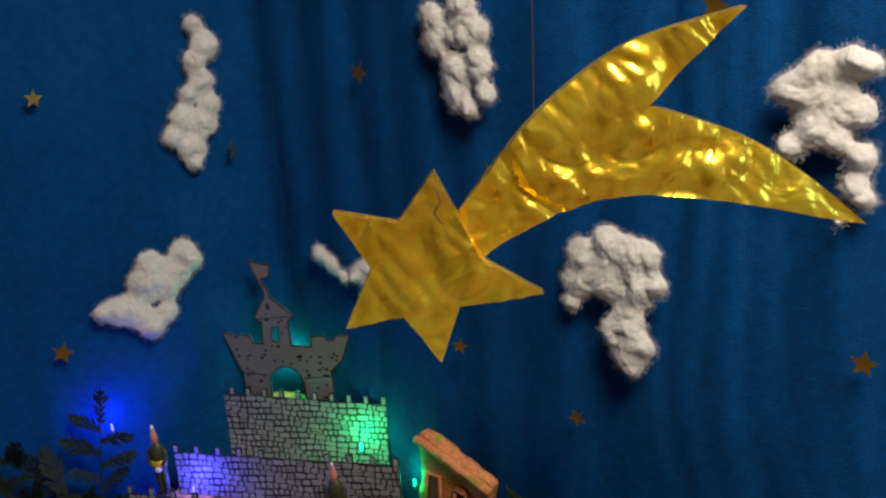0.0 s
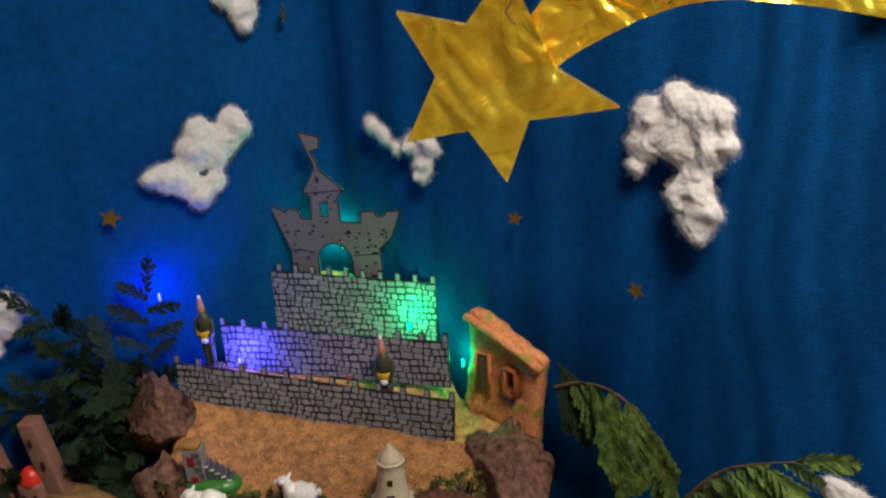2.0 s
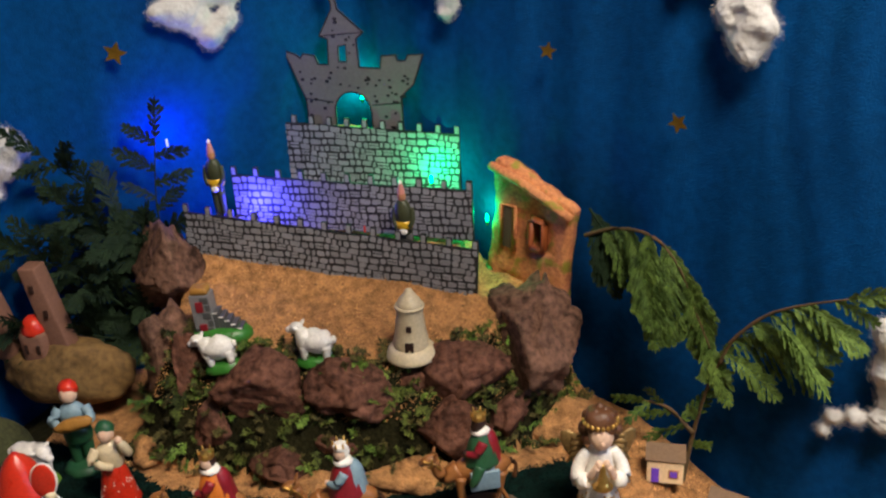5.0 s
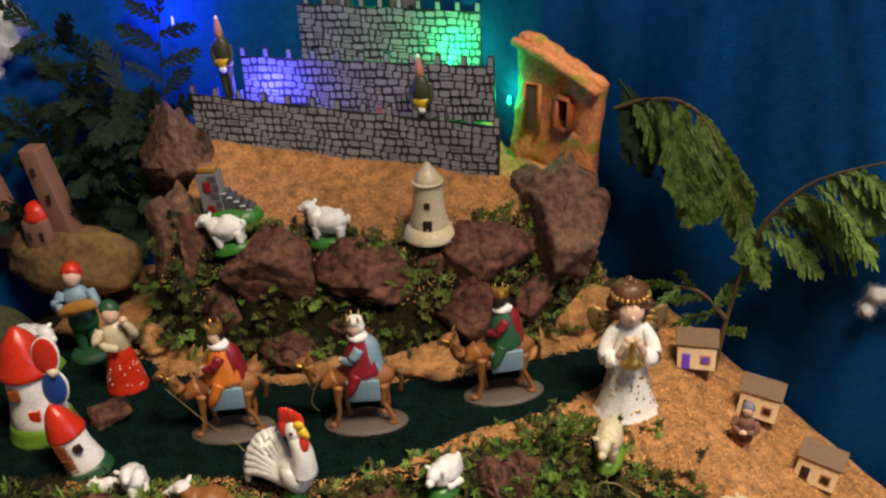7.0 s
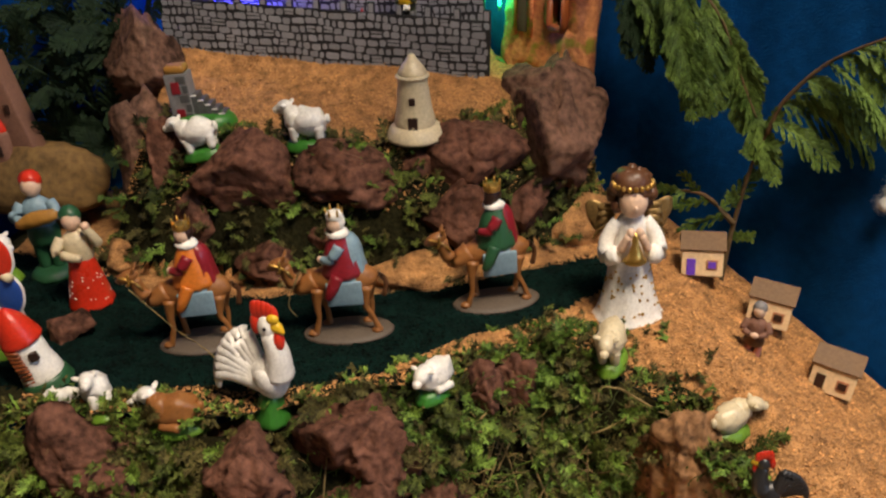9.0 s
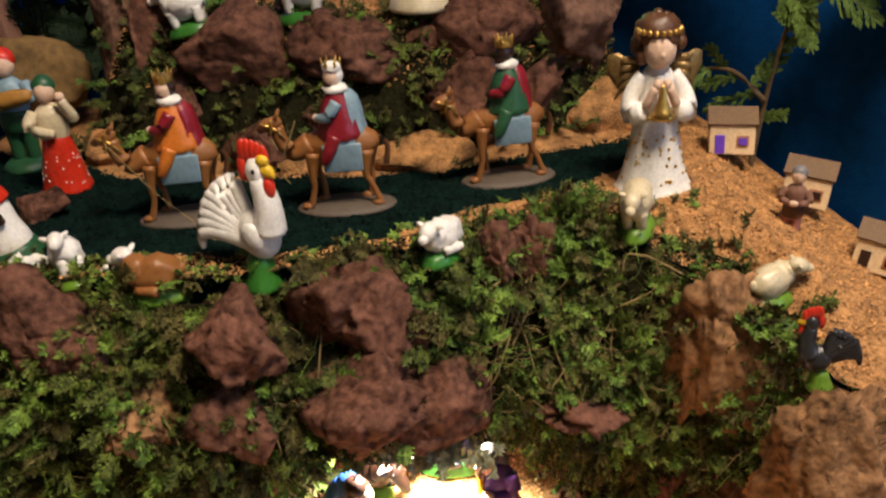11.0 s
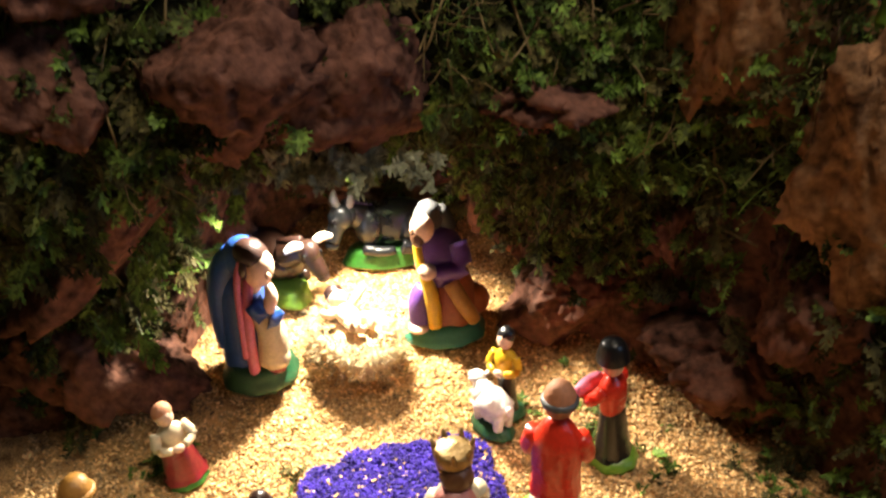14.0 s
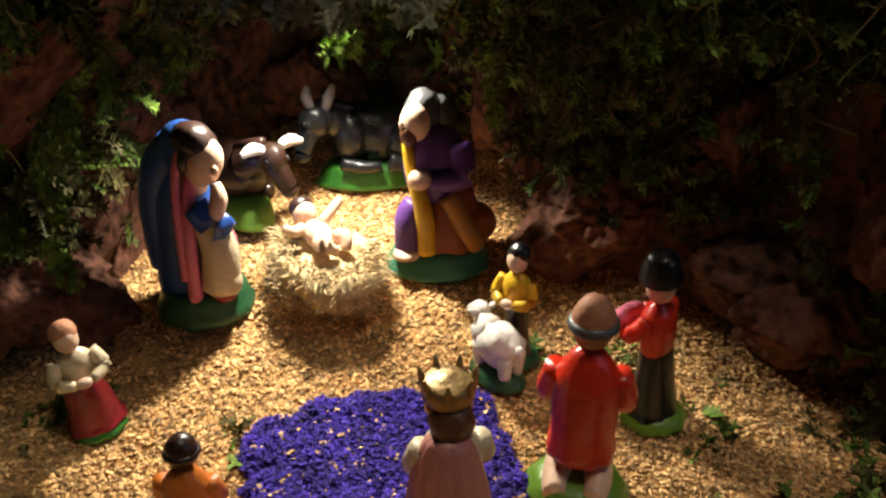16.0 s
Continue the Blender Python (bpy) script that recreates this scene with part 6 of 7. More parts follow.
def ruin():
    """A thick clay house front with worn outline, a blind arch and a window hole."""
    m = pose(-0.037, 0.998, 0.752, -3, 0, -38) @ pose(0, 0, 0, 0, 2, 0) @ Matrix.Diagonal((1, 1, 0.93, 1))
    top = empty("clay_house", m, "orange clay house front with mossy yellow paint", "toy house")
    edge = spline([(-0.058, 0.030, 0), (-0.052, 0.110, 0), (-0.056, 0.168, 0), (-0.040, 0.175, 0), (0.010, 0.160, 0), (0.052, 0.140, 0), (0.056, 0.125, 0), (0.050, 0.060, 0), (0.052, 0.020, 0), (0.030, 0.000, 0), (0.005, 0.006, 0), (-0.030, 0.018, 0)], 4, True)
    hole = [Vector((px, pz, 0)) for px, pz in ((0.005, 0.076), (0.020, 0.075), (0.0225, 0.079), (0.022, 0.108), (0.019, 0.113), (0.006, 0.114), (0.003, 0.110), (0.003, 0.080))]
    bm = cutout_bm([(p.x, p.y) for p in edge], [[(p.x, p.y) for p in hole]], 0.013)
    bmesh.ops.subdivide_edges(bm, edges=bm.edges[:], cuts=2, use_grid_fill=True)
    for v in bm.verts:
        n = noise.noise(v.co * 40) * 0.003 + noise.noise(v.co * 110) * 0.0012
        v.co += Vector((n, -abs(n), n))
    clay = material("orange_clay", (0.60, 0.19, 0.085), 0.75, 0, 0.28, 50, 0.8, 120, second=(0.62, 0.27, 0.10))
    n, link = clay.node_tree.nodes, clay.node_tree.links.new
    spot, span, blend = n.new("ShaderNodeTexNoise"), n.new("ShaderNodeMapRange"), n.new("ShaderNodeMix")
    spot.inputs["Scale"].default_value, spot.inputs["Detail"].default_value = 42, 3
    span.inputs["From Min"].default_value, span.inputs["From Max"].default_value = 0.54, 0.64
    blend.data_type = "RGBA"
    blend.inputs[7].default_value = (0.30, 0.26, 0.03, 1)
    link(n["Texture Coordinate"].outputs["Object"], spot.inputs["Vector"])
    link(spot.outputs["Fac"], span.inputs["Value"])
    link(span.outputs[0], blend.inputs[0])
    link(n["Color Ramp"].outputs[0], blend.inputs[6])
    link(blend.outputs[2], n["Principled BSDF"].inputs["Base Color"])
    part("wall", bm, clay, top)
    rim = [Vector((p.x, -0.004, p.y)) for p in hole]
    v, f = tube(rim + rim[:1], 0.0042, 8)
    mesh_object("window", v, f, PAINT["rust"], top, "rust-red window surround")
    # Black board behind the window hole stands in for the dark inside.
    part("infill", box_bm((0.004, 0.012, 0.077), (0.021, 0.014, 0.113)), PAINT["black"], top)
    v, f = tube([(-0.040, -0.003, 0.060), (-0.041, -0.003, 0.120), (-0.022, -0.003, 0.121), (-0.021, -0.003, 0.060)], 0.003, 8)
    mesh_object("niche_rim", v, f, clay, top)
    part("niche", box_bm((-0.038, -0.0035, 0.064), (-0.023, 0.004, 0.119), 0.001), PAINT["stone"], top, "dark green blind doorway")
    v, f = tube(spline([(-0.058, -0.004, 0.166), (-0.020, -0.008, 0.160), (0.020, -0.008, 0.146), (0.056, -0.004, 0.128)], 4), [0.0055] * 13, 10)
    mesh_object("cornice", v, f, clay, top, "worn orange cornice")


ruin()

def green_hill():
    f = Heap()
    out = []
    for p in ICO4[0]:
        k = 1 + 0.10 * noise.noise(p * 2 + Vector((5, 0, 0)))
        out.append((p.x * 0.055 * k, p.y * 0.045 * k, max(0.0, p.z) * 0.062 * k))
    f.add(out, ICO4[1])
    ob = f.done("felt_hill", material("olive_felt", (0.022, 0.028, 0.009), 0.95, 0, 0.4, 60, 0.6, second=(0.05, 0.055, 0.02)), label="dull green felt hill beside the clay town", category="hill")
    ob.matrix_world = pose(-0.668, 0.868, 0.612)


green_hill()

# ---- fairy lights ----
BULB = {"blue": (0.05, 0.05, 1.0), "green": (0.0, 1.0, 0.30), "red": (1.0, 0.02, 0.01), "white": (0.8, 0.9, 1.0)}
for x, y, z, hue, power, gl in ((-0.365, 1.036, 0.850, "blue", 0.62, 14), (-0.150, 1.074, 0.875, "green", 0.40, 14), (-0.240, 1.158, 0.958, "green", 0.36, 14), (-0.462, 1.058, 0.935, "blue", 0.40, 14),
                                (-0.083, 1.046, 0.835, "green", 0.20, 8), (-0.225, 1.012, 0.838, "red", 0.0, 0.0), (0.000, 0.962, 0.712, "white", 0.0, 6)):
    top = empty("fairy_light", pose(x, y, z), ("lit " if gl else "unlit ") + hue + " fairy light bulb on the scenery", "fairy light", "string of fairy lights")
    big = 0.5 if hue == "white" else 0.7
    v, f = tube(spline([(0, 0, -0.002), (0, 0, 0.004), (0, 0, 0.007)], 3), [0.0020 * big] * 4 + [0.0016 * big, 0.0012 * big, 0.0006 * big], 8)
    mesh_object("bulb", v, f, glow(hue + "_bulb", BULB[hue], gl) if gl else PAINT["red"], top)
    v, f = tube([(0, 0, -0.007), (0, 0, -0.002)], 0.0022 * big, 8)
    mesh_object("socket", v, f, PAINT["dark_green"], top)
    if power:
        lamp(hue + "_bulb_light", "POINT", (x, y - 0.001, z + 0.010), power, BULB[hue], 0.003)

# ---- sprays, moss and flakes ----
def leaf(heap, o, d, side, width, mat=0):
    """A slim scale leaf with a raised rib."""
    n = d.cross(side).normalized() * width * 0.35
    w = side.normalized() * width
    heap.add([o, o + d * 0.45 + w, o + d, o + d * 0.45 - w, o + d * 0.4 + n], [(0, 1, 4), (1, 2, 4), (2, 3, 4), (3, 0, 4), (3, 2, 1, 0)], mat)


def spray(heap, o, d, normal, length, r, depth=2, mat=0, droop=0.25):
    """A flat feathered spray: an axis with side shoots, closed by scale leaves."""
    d = d.normalized()
    n = max(4, int(length / (0.0070 if depth == 2 else 0.0032)))
    p = o.copy()
    for k in range(n):
        t = k / n
        d = (d + Vector((0, 0, -droop / n)) + Vector((r.gauss(0, 0.03), r.gauss(0, 0.03), r.gauss(0, 0.03)))).normalized()
        side = d.cross(normal).normalized()
        q = p + d * length / n
        leaf(heap, p, (q - p) * 1.6, side, 0.0015, mat)
        for s in (-1, 1):
            sd = (d * 1.1 + side * s * (0.72 if depth == 2 else 0.5) + normal * r.gauss(0, 0.12)).normalized()
            reach = length * (0.34 if depth == 2 else 0.46) * math.sin(math.pi * (0.18 + 0.80 * t)) * r.uniform(0.75, 1.1)
            if depth == 2:
                spray(heap, p, sd, normal, max(reach, 0.008), r, 1, mat, droop * 0.8)
            else:
                leaf(heap, p, sd * min(0.0062, max(0.0036, reach)), d.cross(sd).cross(sd).normalized(), 0.0013, mat)
        p = q


def branch(name, label, axes, mat, seed, stem_r, spread, hang, group="", aims=None):
    """A cut conifer branch: stems with sprays along them."""
    top = empty(name, pose(*axes[0][0]), label, "branch", group)
    base = Vector(axes[0][0])
    r = random.Random(seed)
    leaves = Heap()
    for axis, count, length, aim in zip(axes, spread[0], spread[1], aims or [(0, 0, -0.8)] * len(axes)):
        line = spline(axis, 6)
        v, f = tube([p - base for p in line], [stem_r * (1 - 0.7 * i / len(line)) for i in range(len(line))], 7)
        mesh_object("stem", v, f, STEM if mat == CEDAR else mat, top)
        for k in range(count):
            t = 0.12 + 0.88 * (k + r.random() * 0.6) / count
            i = min(len(line) - 2, int(t * (len(line) - 1)))
            d = (line[i + 1] - line[i]).normalized()
            s = 1 if k % 2 else -1
            view = Vector((0, -1, 0.15)) + Vector((r.gauss(0, 0.45), r.gauss(0, 0.3), r.gauss(0, 0.35)))
            out = d * 0.6 + d.cross(view).normalized() * s * (r.uniform(0.1, 0.7) if hang else 0.7) + Vector((r.gauss(0, 0.2), -0.15 + r.gauss(0, 0.15), -0.05)) + (Vector(aim) if hang else Vector())
            spray(leaves, line[i] - base, out, view.normalized(), length * (1.0 - 0.45 * t if not hang else 0.55 + 0.5 * math.sin(math.pi * min(1.0, 0.1 + t))) * r.uniform(0.75, 1.1), r, 2, 0, 0.5 if hang else 0.25)
        spray(leaves, line[-1] - base, (line[-1] - line[-2]), Vector((0, -1, 0.2)), length * 0.6, r)
    tagged(leaves.done("foliage", mat, top, "flat scaly leaf sprays", smooth=False), kind="stuff")


branch("cedar_branch", "green cedar branch drooping before the blue cloth",
       [[(0.156, 0.844, 0.760), (0.164, 0.837, 0.790), (0.188, 0.820, 0.827), (0.213, 0.797, 0.851), (0.245, 0.770, 0.872)],
        [(0.025, 0.935, 0.863), (0.056, 0.918, 0.878), (0.089, 0.882, 0.884), (0.115, 0.871, 0.854), (0.133, 0.862, 0.807), (0.147, 0.852, 0.772)]],
       CEDAR, 1, 0.0024, ((9, 11), (0.100, 0.105)), True, aims=[(0.75, -0.1, -0.75), (0.15, -0.1, -1.1)])
branch("cedar_branch", "upright cedar stem with a few green sprays behind the cottages",
       [[(0.128, 0.850, 0.605), (0.137, 0.858, 0.660), (0.147, 0.852, 0.725), (0.157, 0.843, 0.765)], [(0.137, 0.856, 0.665), (0.110, 0.868, 0.690), (0.080, 0.885, 0.688)]], CEDAR, 2, 0.0030, ((6, 6), (0.035, 0.050)), False)
branch("dark_conifer_branch", "dark cypress branch behind the castle",
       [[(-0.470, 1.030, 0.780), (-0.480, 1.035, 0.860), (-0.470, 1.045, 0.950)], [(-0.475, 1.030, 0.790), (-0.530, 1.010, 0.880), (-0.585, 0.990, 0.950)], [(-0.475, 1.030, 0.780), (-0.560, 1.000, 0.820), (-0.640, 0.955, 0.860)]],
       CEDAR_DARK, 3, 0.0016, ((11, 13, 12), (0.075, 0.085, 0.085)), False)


branch("dark_conifer_branch", "dark dense cypress branch behind the clay town",
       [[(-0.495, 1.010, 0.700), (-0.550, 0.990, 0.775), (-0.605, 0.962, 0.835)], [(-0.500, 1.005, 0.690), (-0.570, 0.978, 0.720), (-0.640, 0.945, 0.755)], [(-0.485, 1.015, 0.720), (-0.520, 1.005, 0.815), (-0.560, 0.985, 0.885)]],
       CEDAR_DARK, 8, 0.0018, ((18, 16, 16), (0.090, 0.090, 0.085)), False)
# Cedar fronds in shade; the dark leaf colour supplies that shade.
branch("dark_conifer_branch", "cedar spray in a shade-dark leaf colour beside the clay house", [[(0.030, 0.945, 0.890), (0.045, 0.930, 0.870), (0.060, 0.915, 0.845)]], CEDAR_DARK, 5, 0.0014, ((6,), (0.075,)), True)


def sprig(heap, o, n, length, r, mat):
    """A moss sprig: a bent stem with short pointed leaves all round."""
    d = (n + Vector((r.gauss(0, 0.7), r.gauss(0, 0.7), r.gauss(0, 0.5)))).normalized()
    side = d.orthogonal().normalized()
    k = max(5, int(length / 0.0026))
    p = o - n * 0.002
    bend = Vector((r.gauss(0, 0.9), r.gauss(0, 0.6), r.gauss(-0.35, 0.6)))
    for i in range(k):
        d = (d + bend / k).normalized()
        q = p + d * length / k
        s = d.cross(n + Vector((0.01, 0, 0))).normalized()
        leaf(heap, p, (q - p) * 1.4, s, 0.0007, mat)
        for sg in (-1, 1):
            ld = (d * 0.5 + s * sg * r.uniform(0.6, 1.0) + n * r.gauss(0, 0.35)).normalized() * r.uniform(0.0035, 0.0065) * (1.15 - 0.6 * i / k)
            leaf(heap, p, ld, ld.cross(n + Vector((0, 0, 0.01))).normalized(), r.uniform(0.0007, 0.0013), mat)
        p = q


def moss_frond(h, o, d, n, length, r, mt):
    """A forked, thin-leaved moss shoot."""
    k = max(4, int(length / 0.004))
    p, bend = o - n * 0.002, Vector((r.gauss(0, 0.5), r.gauss(0, 0.4), r.gauss(-0.4, 0.5)))
    for i in range(k):
        d = (d + bend / k).normalized()
        side = d.cross(n + Vector((0.013, 0.007, 0))).normalized()
        q = p + d * length / k
        leaf(h, p, (q - p) * 1.5, side, 0.0012, mt)
        for s in (-1, 1):
            if r.random() < 0.8:
                sd = (d * 0.8 + side * s * 0.7 + n * r.gauss(0, 0.25)).normalized()
                reach, b = length * 0.34 * (1.1 - 0.7 * i / k) * r.uniform(0.6, 1.2), p.copy()
                m = max(2, int(reach / 0.003))
                for j in range(m):
                    e = b + sd * reach / m
                    leaf(h, b, (e - b) * 1.5, sd.cross(n + Vector((0.01, 0, 0.01))).normalized(), 0.0014, mt)
                    ls = sd.cross(n + Vector((0.01, 0, 0.01))).normalized()
                    for t in (-1, 1) if r.random() < 0.55 else ():
                        leaf(h, b, (sd * 0.6 + ls * t * 0.8) * 0.0052, sd, 0.0012, mt)
                    b = e
        p = q


def moss(name, label, points, seed, lo=0.010, hi=0.026, bright=0.35, feather=0.6):
    r = random.Random(seed)
    h = Heap()
    lo, hi = lo * 1.2, hi * 1.2
    for o, n in points:
        o, n, mt = Vector(o), Vector(n), r.choice((0, 2)) if r.random() > bright else 1
        if r.random() < feather:
            d = n * 0.7 + Vector((r.gauss(0, 0.7), r.gauss(-0.1, 0.4), r.gauss(0.0, 0.7)))
            moss_frond(h, o, d.normalized(), n, r.uniform(lo, hi) * 1.25, r, mt)
        else:
            sprig(h, o, n, r.uniform(lo, hi), r, mt)
    tagged(h.done(name, [MOSS, MOSS_BRIGHT, MOSS_DRY], label=label, category="moss", smooth=False), kind="stuff")


def cliff_spots(n, seed, x0, x1, s0, s1, clump=18):
    r = random.Random(seed)
    out = []
    while len(out) < n:
        x, s = r.uniform(x0, x1), r.uniform(s0, s1)
        if noise.noise((x * clump, s * 5, seed)) < 0.02:
            continue
        p = cliff_point(x, s)
        nrm = (cliff_point(x + 0.004, s) - p).cross(cliff_point(x, min(1, s + 0.02)) - p).normalized()
        if nrm.y > 0:
            nrm = -nrm
        out.append((p, (nrm + Vector((0, -0.2, 0.25))).normalized()))
    return out


moss("moss", "feathery green moss over the bank", cliff_spots(1600, 1, -0.55, 0.115, 0.50, 1.0) + cliff_spots(750, 2, -0.10, 0.055, 0.62, 1.0), 1, 0.012, 0.030, bright=0.38)
moss("moss", "thick moss on the shaded end of the bank", cliff_spots(520, 5, -0.56, -0.27, 0.45, 1.0), 6, 0.014, 0.032, 0.15)
moss("moss", "thin moss on the cave walls", cliff_spots(350, 6, -0.36, 0.16, 0.06, 0.34) + cliff_spots(320, 7, -0.44, -0.25, 0.24, 0.55), 8, 0.012, 0.028, 0.25)
moss("moss", "moss hanging round the cave mouth", cliff_spots(700, 3, -0.34, 0.16, 0.30, 0.62), 2, 0.012, 0.030, 0.3)
r0 = random.Random(12)
spots = []
for _ in range(650):
    x = r0.uniform(-0.48, 0.03)
    foot = float(np.interp(x, [-0.50, -0.30, -0.20, -0.12, -0.03, 0.03], [0.84, 0.805, 0.80, 0.815, 0.868, 0.89]))
    y = foot + r0.uniform(0.000, 0.075)
    spots.append(((x, y, top_z(x, y) + 0.002), (0, -0.6, 0.75)))
moss("moss", "dark moss between the stones below the castle", spots, 3, 0.008, 0.020, 0.12)
spots = []
for _ in range(700):
    x = r0.uniform(-0.55, 0.095)
    rim = table(CLIFF_X, CLIFF, x)
    y = rim[6] + abs(r0.gauss(0.0, 0.014)) + (0.012 if -0.06 < x < 0.05 else 0) * r0.random() * 3
    if x > -0.30 and x < -0.12 and r0.random() < 0.6:
        continue
    spots.append(((x, y, top_z(x, y)), (0, -0.2, 1)))
moss("moss", "green moss along the rim of the road", spots, 4, 0.005, 0.013, 0.3)
spots = []
for cx, cy, n, sp in ((-0.285, 0.600, 26, 0.010), (-0.20, 0.60, 5, 0.004), (-0.19, 0.58, 4, 0.003), (-0.055, 0.635, 10, 0.008), (-0.005, 0.645, 40, 0.014), (0.03, 0.60, 12, 0.010), (0.105, 0.56, 90, 0.022), (0.02, 0.555, 6, 0.01), (-0.13, 0.575, 6, 0.02), (-0.24, 0.545, 5, 0.02), (0.07, 0.52, 20, 0.02)):
    for _ in range(n):
        x, y = r0.gauss(cx, sp), r0.gauss(cy, sp)
        spots.append(((x, y, cave_floor_z(x, y)), (0, -0.1, 1)))
for _ in range(60):
    x, y = r0.gauss(0.088, 0.010), r0.gauss(0.622, 0.010)
    spots.append(((x, y, top_z(x, max(y, table(CLIFF_X, CLIFF, x)[6])) + 0.002), (0, -0.3, 1)))
moss("moss", "loose moss tufts on the sawdust", spots, 5, 0.004, 0.012, 0.6)


LICHEN = material("pale_lichen", (0.16, 0.17, 0.09), 0.85, 0, 0.3, 30, island=0.4, second=(0.34, 0.34, 0.22), spec=0.15)
rl, heap = random.Random(61), Heap()
for _ in range(70):
    x = rl.gauss(-0.150, 0.022)
    o = Vector((x, 0.608 + rl.gauss(0, 0.006), 0.484 + rl.gauss(0, 0.005)))
    moss_frond(heap, o, Vector((rl.gauss(0, 0.8), -0.8, rl.gauss(-0.3, 0.3))).normalized(), Vector((0, -1, 0.2)), rl.uniform(0.008, 0.015), rl, 0)
tagged(heap.done("lichen", LICHEN, label="pale grey-green lichen over the cave mouth", category="moss", smooth=False), kind="stuff")
heap = Heap()
for _ in range(7):
    o = Vector((-0.149 + rl.gauss(0, 0.004), 0.706, 0.440))
    moss_frond(heap, o, Vector((rl.gauss(0, 0.7), -0.3, -1)).normalized(), Vector((0.1, -1, 0.1)), rl.uniform(0.012, 0.022), rl, 0)
tagged(heap.done("moss_tuft", MOSS_BRIGHT, label="small fresh moss tuft hanging over the donkey", category="moss", smooth=False), kind="stuff")


def hanging(points, seed, label):
    """Fresh sprigs that hang into the lamp's light."""
    r, h = random.Random(seed), Heap()
    for x, y, z, length in points:
        spray(h, Vector((x, y, z)), Vector((r.gauss(0, 0.3), -0.25, -1)), Vector((0.2, -1, 0.1)), length, r, 2, 0, 0.2)
    tagged(h.done("fern_sprig", MOSS_BRIGHT, label=label, category="moss", smooth=False), kind="stuff")


hanging([(-0.266, 0.640, 0.440, 0.040), (-0.285, 0.640, 0.420, 0.045), (-0.300, 0.642, 0.395, 0.050), (-0.25, 0.645, 0.455, 0.03), (-0.305, 0.648, 0.36, 0.04), (-0.125, 0.665, 0.475, 0.02), (-0.22, 0.66, 0.45, 0.025), (-0.075, 0.70, 0.42, 0.03)], 7, "fresh green sprigs hanging at the cave mouth")


def strands(name, label, n, seed, x0, x1, s0, s1):
    """Long bare moss stems that loop and fork over the bank."""
    r, h = random.Random(seed), Heap()
    for _ in range(n):
        x, s = r.uniform(x0, x1), r.uniform(s0, s1)
        o = cliff_point(x, s) + Vector((0, -0.006, 0.003))
        d = Vector((r.gauss(0, 1), r.gauss(-0.5, 0.4), r.gauss(-0.2, 0.8))).normalized()
        pts, turn = [o], Vector((r.gauss(0, 0.5), r.gauss(0, 0.2), r.gauss(-0.2, 0.5)))
        for k in range(r.randint(4, 7)):
            d = (d + turn * 0.35 + Vector((r.gauss(0, 0.3), r.gauss(0, 0.15), r.gauss(0, 0.3)))).normalized()
            pts.append(pts[-1] + d * r.uniform(0.005, 0.009))
        rad, mt = r.uniform(0.0003, 0.0006), r.choice((0, 0, 1, 2))
        v, f = tube(pts, [rad * (1 - 0.1 * i) for i in range(len(pts))], 4)
        h.add(v, f, mt)
        for q in pts[1:-1]:
            if r.random() < 0.7:
                e = Vector((r.gauss(0, 1), r.gauss(-0.3, 0.5), r.gauss(0.1, 1))).normalized() * r.uniform(0.005, 0.012)
                v, f = tube([q, q + e * 0.5 + Vector((0, 0, 0.001)), q + e], [rad * 0.8, rad * 0.6, rad * 0.3], 4)
                h.add(v, f, mt)
                for _ in range(3):
                    leaf(h, q + e * r.uniform(0.4, 1.0), Vector((r.gauss(0, 1), r.gauss(-0.2, 0.6), r.gauss(0, 1))).normalized() * 0.004, e.orthogonal().normalized(), 0.0011, 1 if mt == 1 else 0)
    tagged(h.done(name, [MOSS, MOSS_BRIGHT, DRY], label=label, category="moss", smooth=False), kind="stuff")


strands("moss_stems", "long looping moss stems over the bank", 420, 41, -0.11, 0.16, 0.40, 1.0)
strands("moss_stems", "thin moss stems among the red rocks", 220, 42, -0.50, -0.10, 0.40, 1.0)


def root(points, rad, label="dry straw-coloured root on the mossy bank"):
    v, f = tube(spline(points, 5), rad, 5)
    tagged(mesh_object("dry_root", v, f, DRY, label=label, category="root"), group="dry roots")


r1 = random.Random(31)
for k in range(80):
    x = r1.uniform(-0.40, 0.14) if k < 30 else r1.uniform(-0.09, 0.09)
    s = r1.uniform(0.42, 0.97)
    pts = []
    dx, ds = r1.gauss(0, 0.012), r1.gauss(-0.04, 0.04)
    for j in range(5):
        p = cliff_point(x + dx * j + r1.gauss(0, 0.007), min(0.99, max(0.33, s + ds * j)))
        pts.append((p.x, p.y - r1.uniform(0.008, 0.020), p.z + r1.uniform(0.0, 0.008)))
    root(pts, r1.uniform(0.0004, 0.0009))
    if k % 2:
        side = r1.choice((-1, 1))
        root([pts[2], (pts[2][0] + side * 0.007, pts[2][1] - 0.003, pts[2][2] + 0.006), (pts[2][0] + side * 0.012, pts[2][1] - 0.004, pts[2][2] + r1.uniform(-0.004, 0.014))], 0.0005)
root([(-0.372, 0.664, 0.715), (-0.345, 0.672, 0.672), (-0.325, 0.675, 0.650), (-0.300, 0.655, 0.640)], 0.0005, "thin pale cord trailing from the camel")
root([(-0.262, 0.705, 0.700), (-0.252, 0.700, 0.690), (-0.240, 0.700, 0.715), (-0.255, 0.698, 0.680), (-0.250, 0.700, 0.665)], 0.0005, "thin pale rein of the camel")


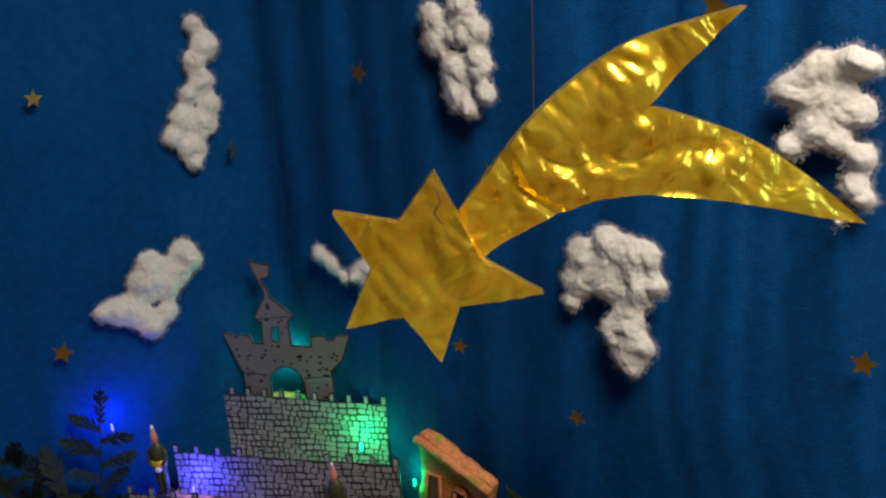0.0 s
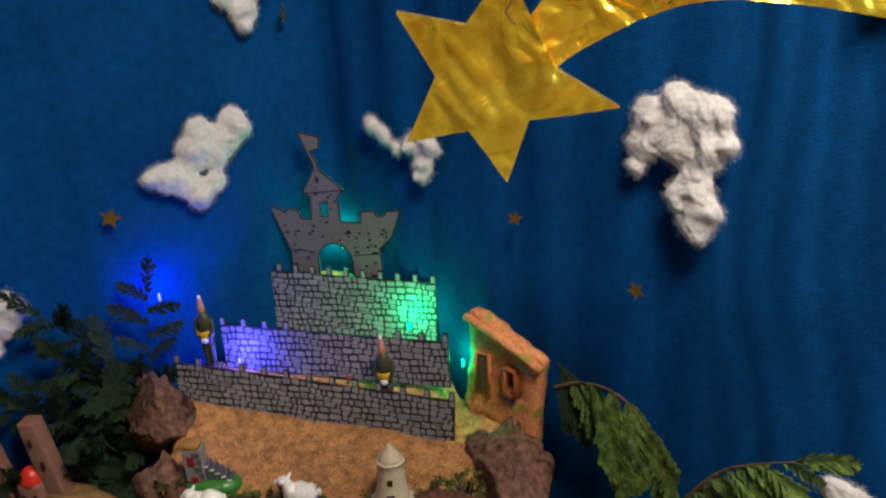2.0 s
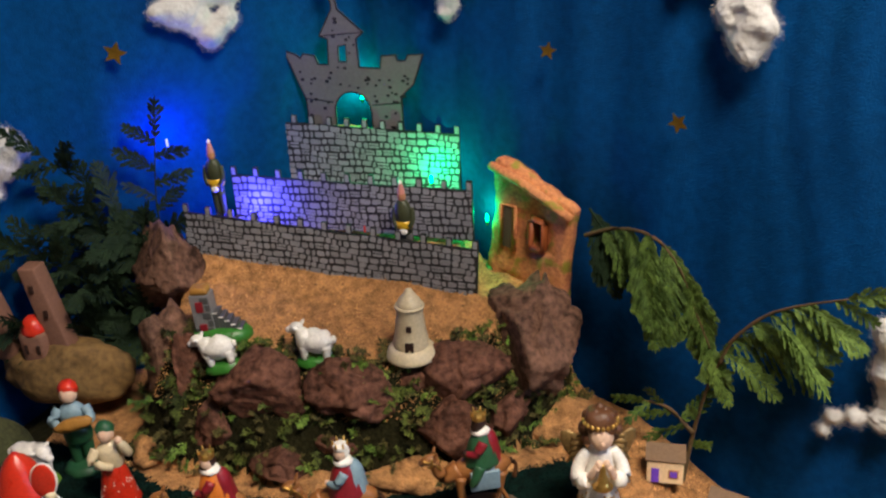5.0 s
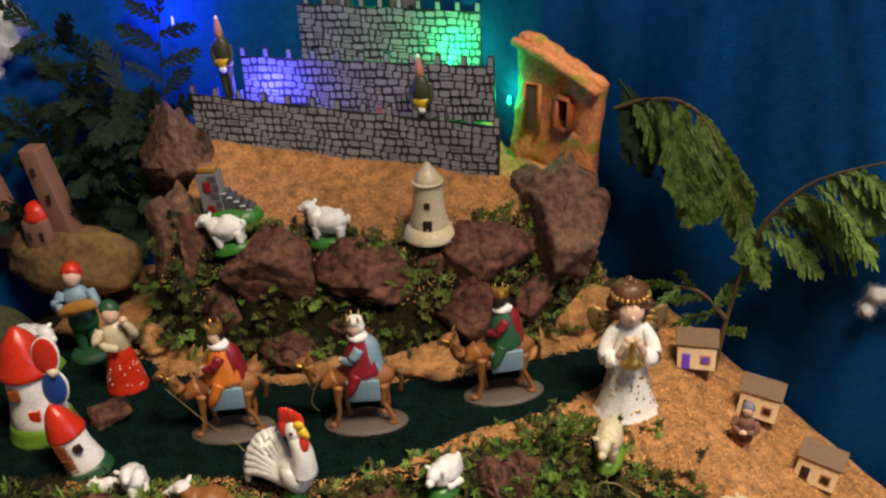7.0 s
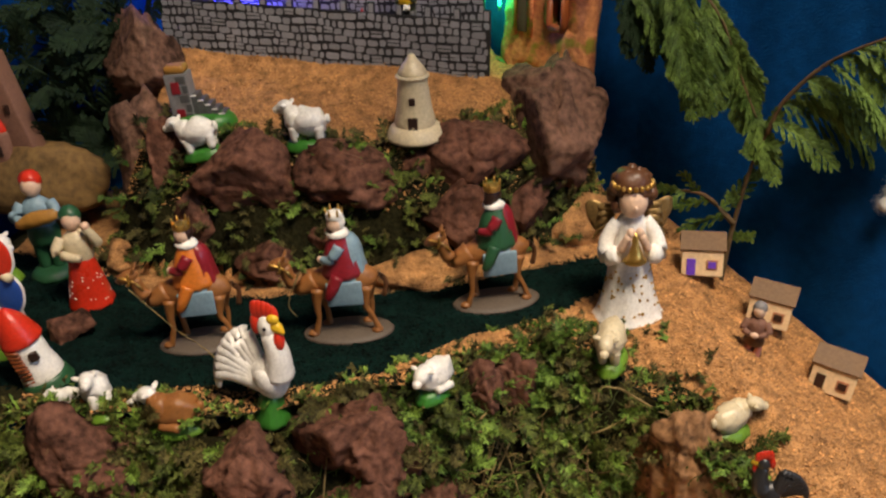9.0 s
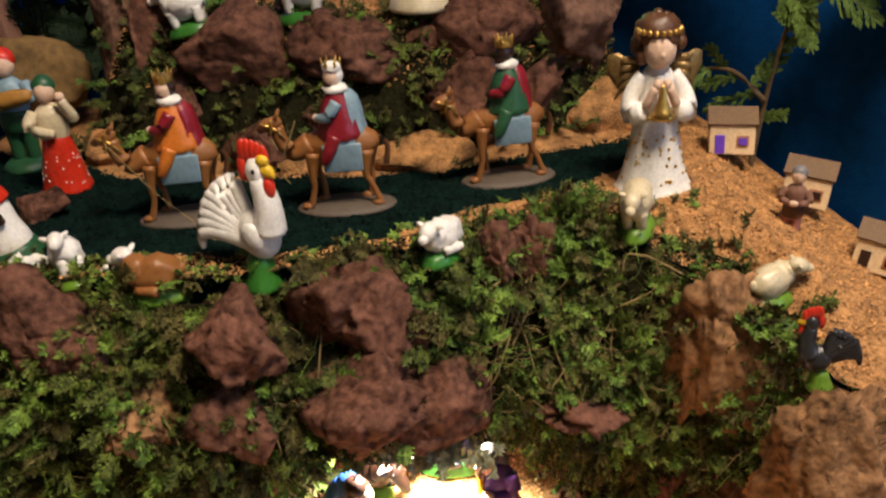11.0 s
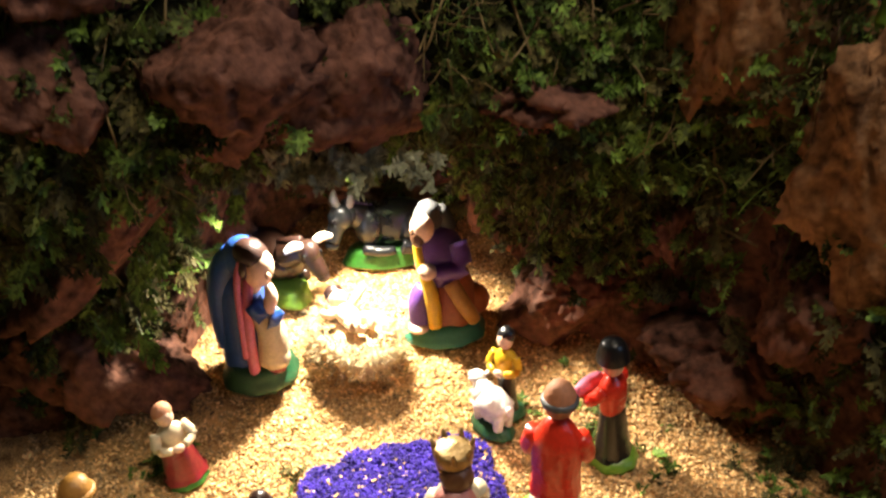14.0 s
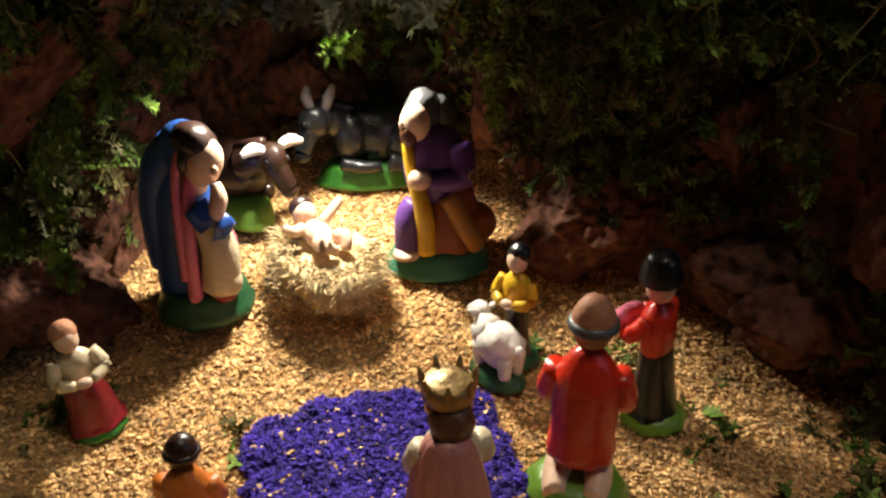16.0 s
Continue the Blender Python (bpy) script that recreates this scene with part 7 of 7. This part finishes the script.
def flakes(name, label, spots, size, mat, seed):
    """Curled wood flakes strewn on a surface."""
    r = random.Random(seed)
    h = Heap()
    for x, y, z in spots:
        a, s = r.uniform(0, 6.28), size * r.uniform(0.5, 1.4)
        u = Vector((math.cos(a), math.sin(a), r.gauss(0, 0.35))) * s
        w = Vector((-math.sin(a), math.cos(a), r.gauss(0, 0.35))) * s * r.uniform(0.3, 0.7)
        o = Vector((x, y, z + 0.0004 + 0.0008 * r.random()))
        t = Vector((0, 0, 0.0004))
        h.add([o - u - w, o + u - w, o + u + w, o - u + w, o + t * 1.6], [(0, 1, 4), (1, 2, 4), (2, 3, 4), (3, 0, 4), (3, 2, 1, 0)])
    tagged(h.done(name, mat, label=label, category="sawdust", smooth=False), kind="stuff")


r2 = random.Random(77)
spots = []
for _ in range(52000):
    x, y = r2.uniform(-0.38, 0.14), r2.uniform(0.46, 0.84)
    spots.append((x, y, cave_floor_z(x, y)))
flakes("sawdust_flakes", "pale sawdust flakes over the cave floor", spots, 0.0013, CHIP, 1)
spots = []
while len(spots) < 26000:
    x, y = r2.uniform(-0.47, 0.28), r2.uniform(0.60, 1.08)
    if y < curtain_y(x) - 0.01 and y > table(CLIFF_X, CLIFF, x)[6] and road_share(x, y) < -0.002:
        z = top_z(x, y)
        if z < 0.70 and x < 0.0 and y > 0.79:
            continue
        spots.append((x, y, z))
flakes("sawdust_flakes", "orange sawdust flakes on slopes and terraces", spots, 0.0013, CHIP_SAND, 2)
spots = []
while len(spots) < 12000:
    x, y = r2.uniform(-0.60, 0.05), r2.uniform(0.60, 0.90)
    if road_share(x, y) > -0.004:
        spots.append((x, y, top_z(x, y)))
flakes("sawdust_flakes", "dark green sawdust flakes of the road", spots, 0.0012, CHIP_ROAD, 3)


def purple_share(x, y):
    u, v = (x + 0.126) * 0.97 + (y - 0.564) * 0.25, (y - 0.564) * 0.97 - (x + 0.126) * 0.25
    return 1 - (u / 0.060) ** 4 - (v / 0.046) ** 4 + 0.45 * noise.noise((x * 60, y * 60, 2)) + 0.3 * noise.noise((x * 150, y * 150, 4))


n = 80
vs, fs, keep_v = [], [], {}
for i in range(n + 1):
    for j in range(n + 1):
        x, y = -0.22 + 0.19 * i / n, 0.48 + 0.15 * j / n
        k = purple_share(x, y)
        if k > 0:
            keep_v[(i, j)] = len(vs)
            vs.append((x, y, cave_floor_z(x, y) + 0.0015 + 0.004 * min(1, k * 2) + 0.002 * noise.noise((x * 130, y * 130, 1))))
for i in range(n):
    for j in range(n):
        q = [keep_v.get(c) for c in ((i, j), (i + 1, j), (i + 1, j + 1), (i, j + 1))]
        if None not in q:
            fs.append(tuple(q))
tagged(mesh_object("purple_carpet", vs, fs, PURPLE, label="patch of purple dyed sawdust on the cave floor", category="sawdust carpet"), kind="stuff")
spots = []
while len(spots) < 9000:
    x, y = r2.uniform(-0.22, -0.03), r2.uniform(0.48, 0.63)
    k = purple_share(x, y)
    if k > -0.06:
        spots.append((x, y, cave_floor_z(x, y) + 0.0018 + 0.004 * min(1, max(0, k) * 2) + 0.002 * r2.random()))
flakes("sawdust_flakes", "pale flakes strewn over the purple patch", [q for q in spots[::26]], 0.0016, CHIP, 9)
flakes("purple_flakes", "purple dyed sawdust flakes", spots, 0.0014, PURPLE, 4)
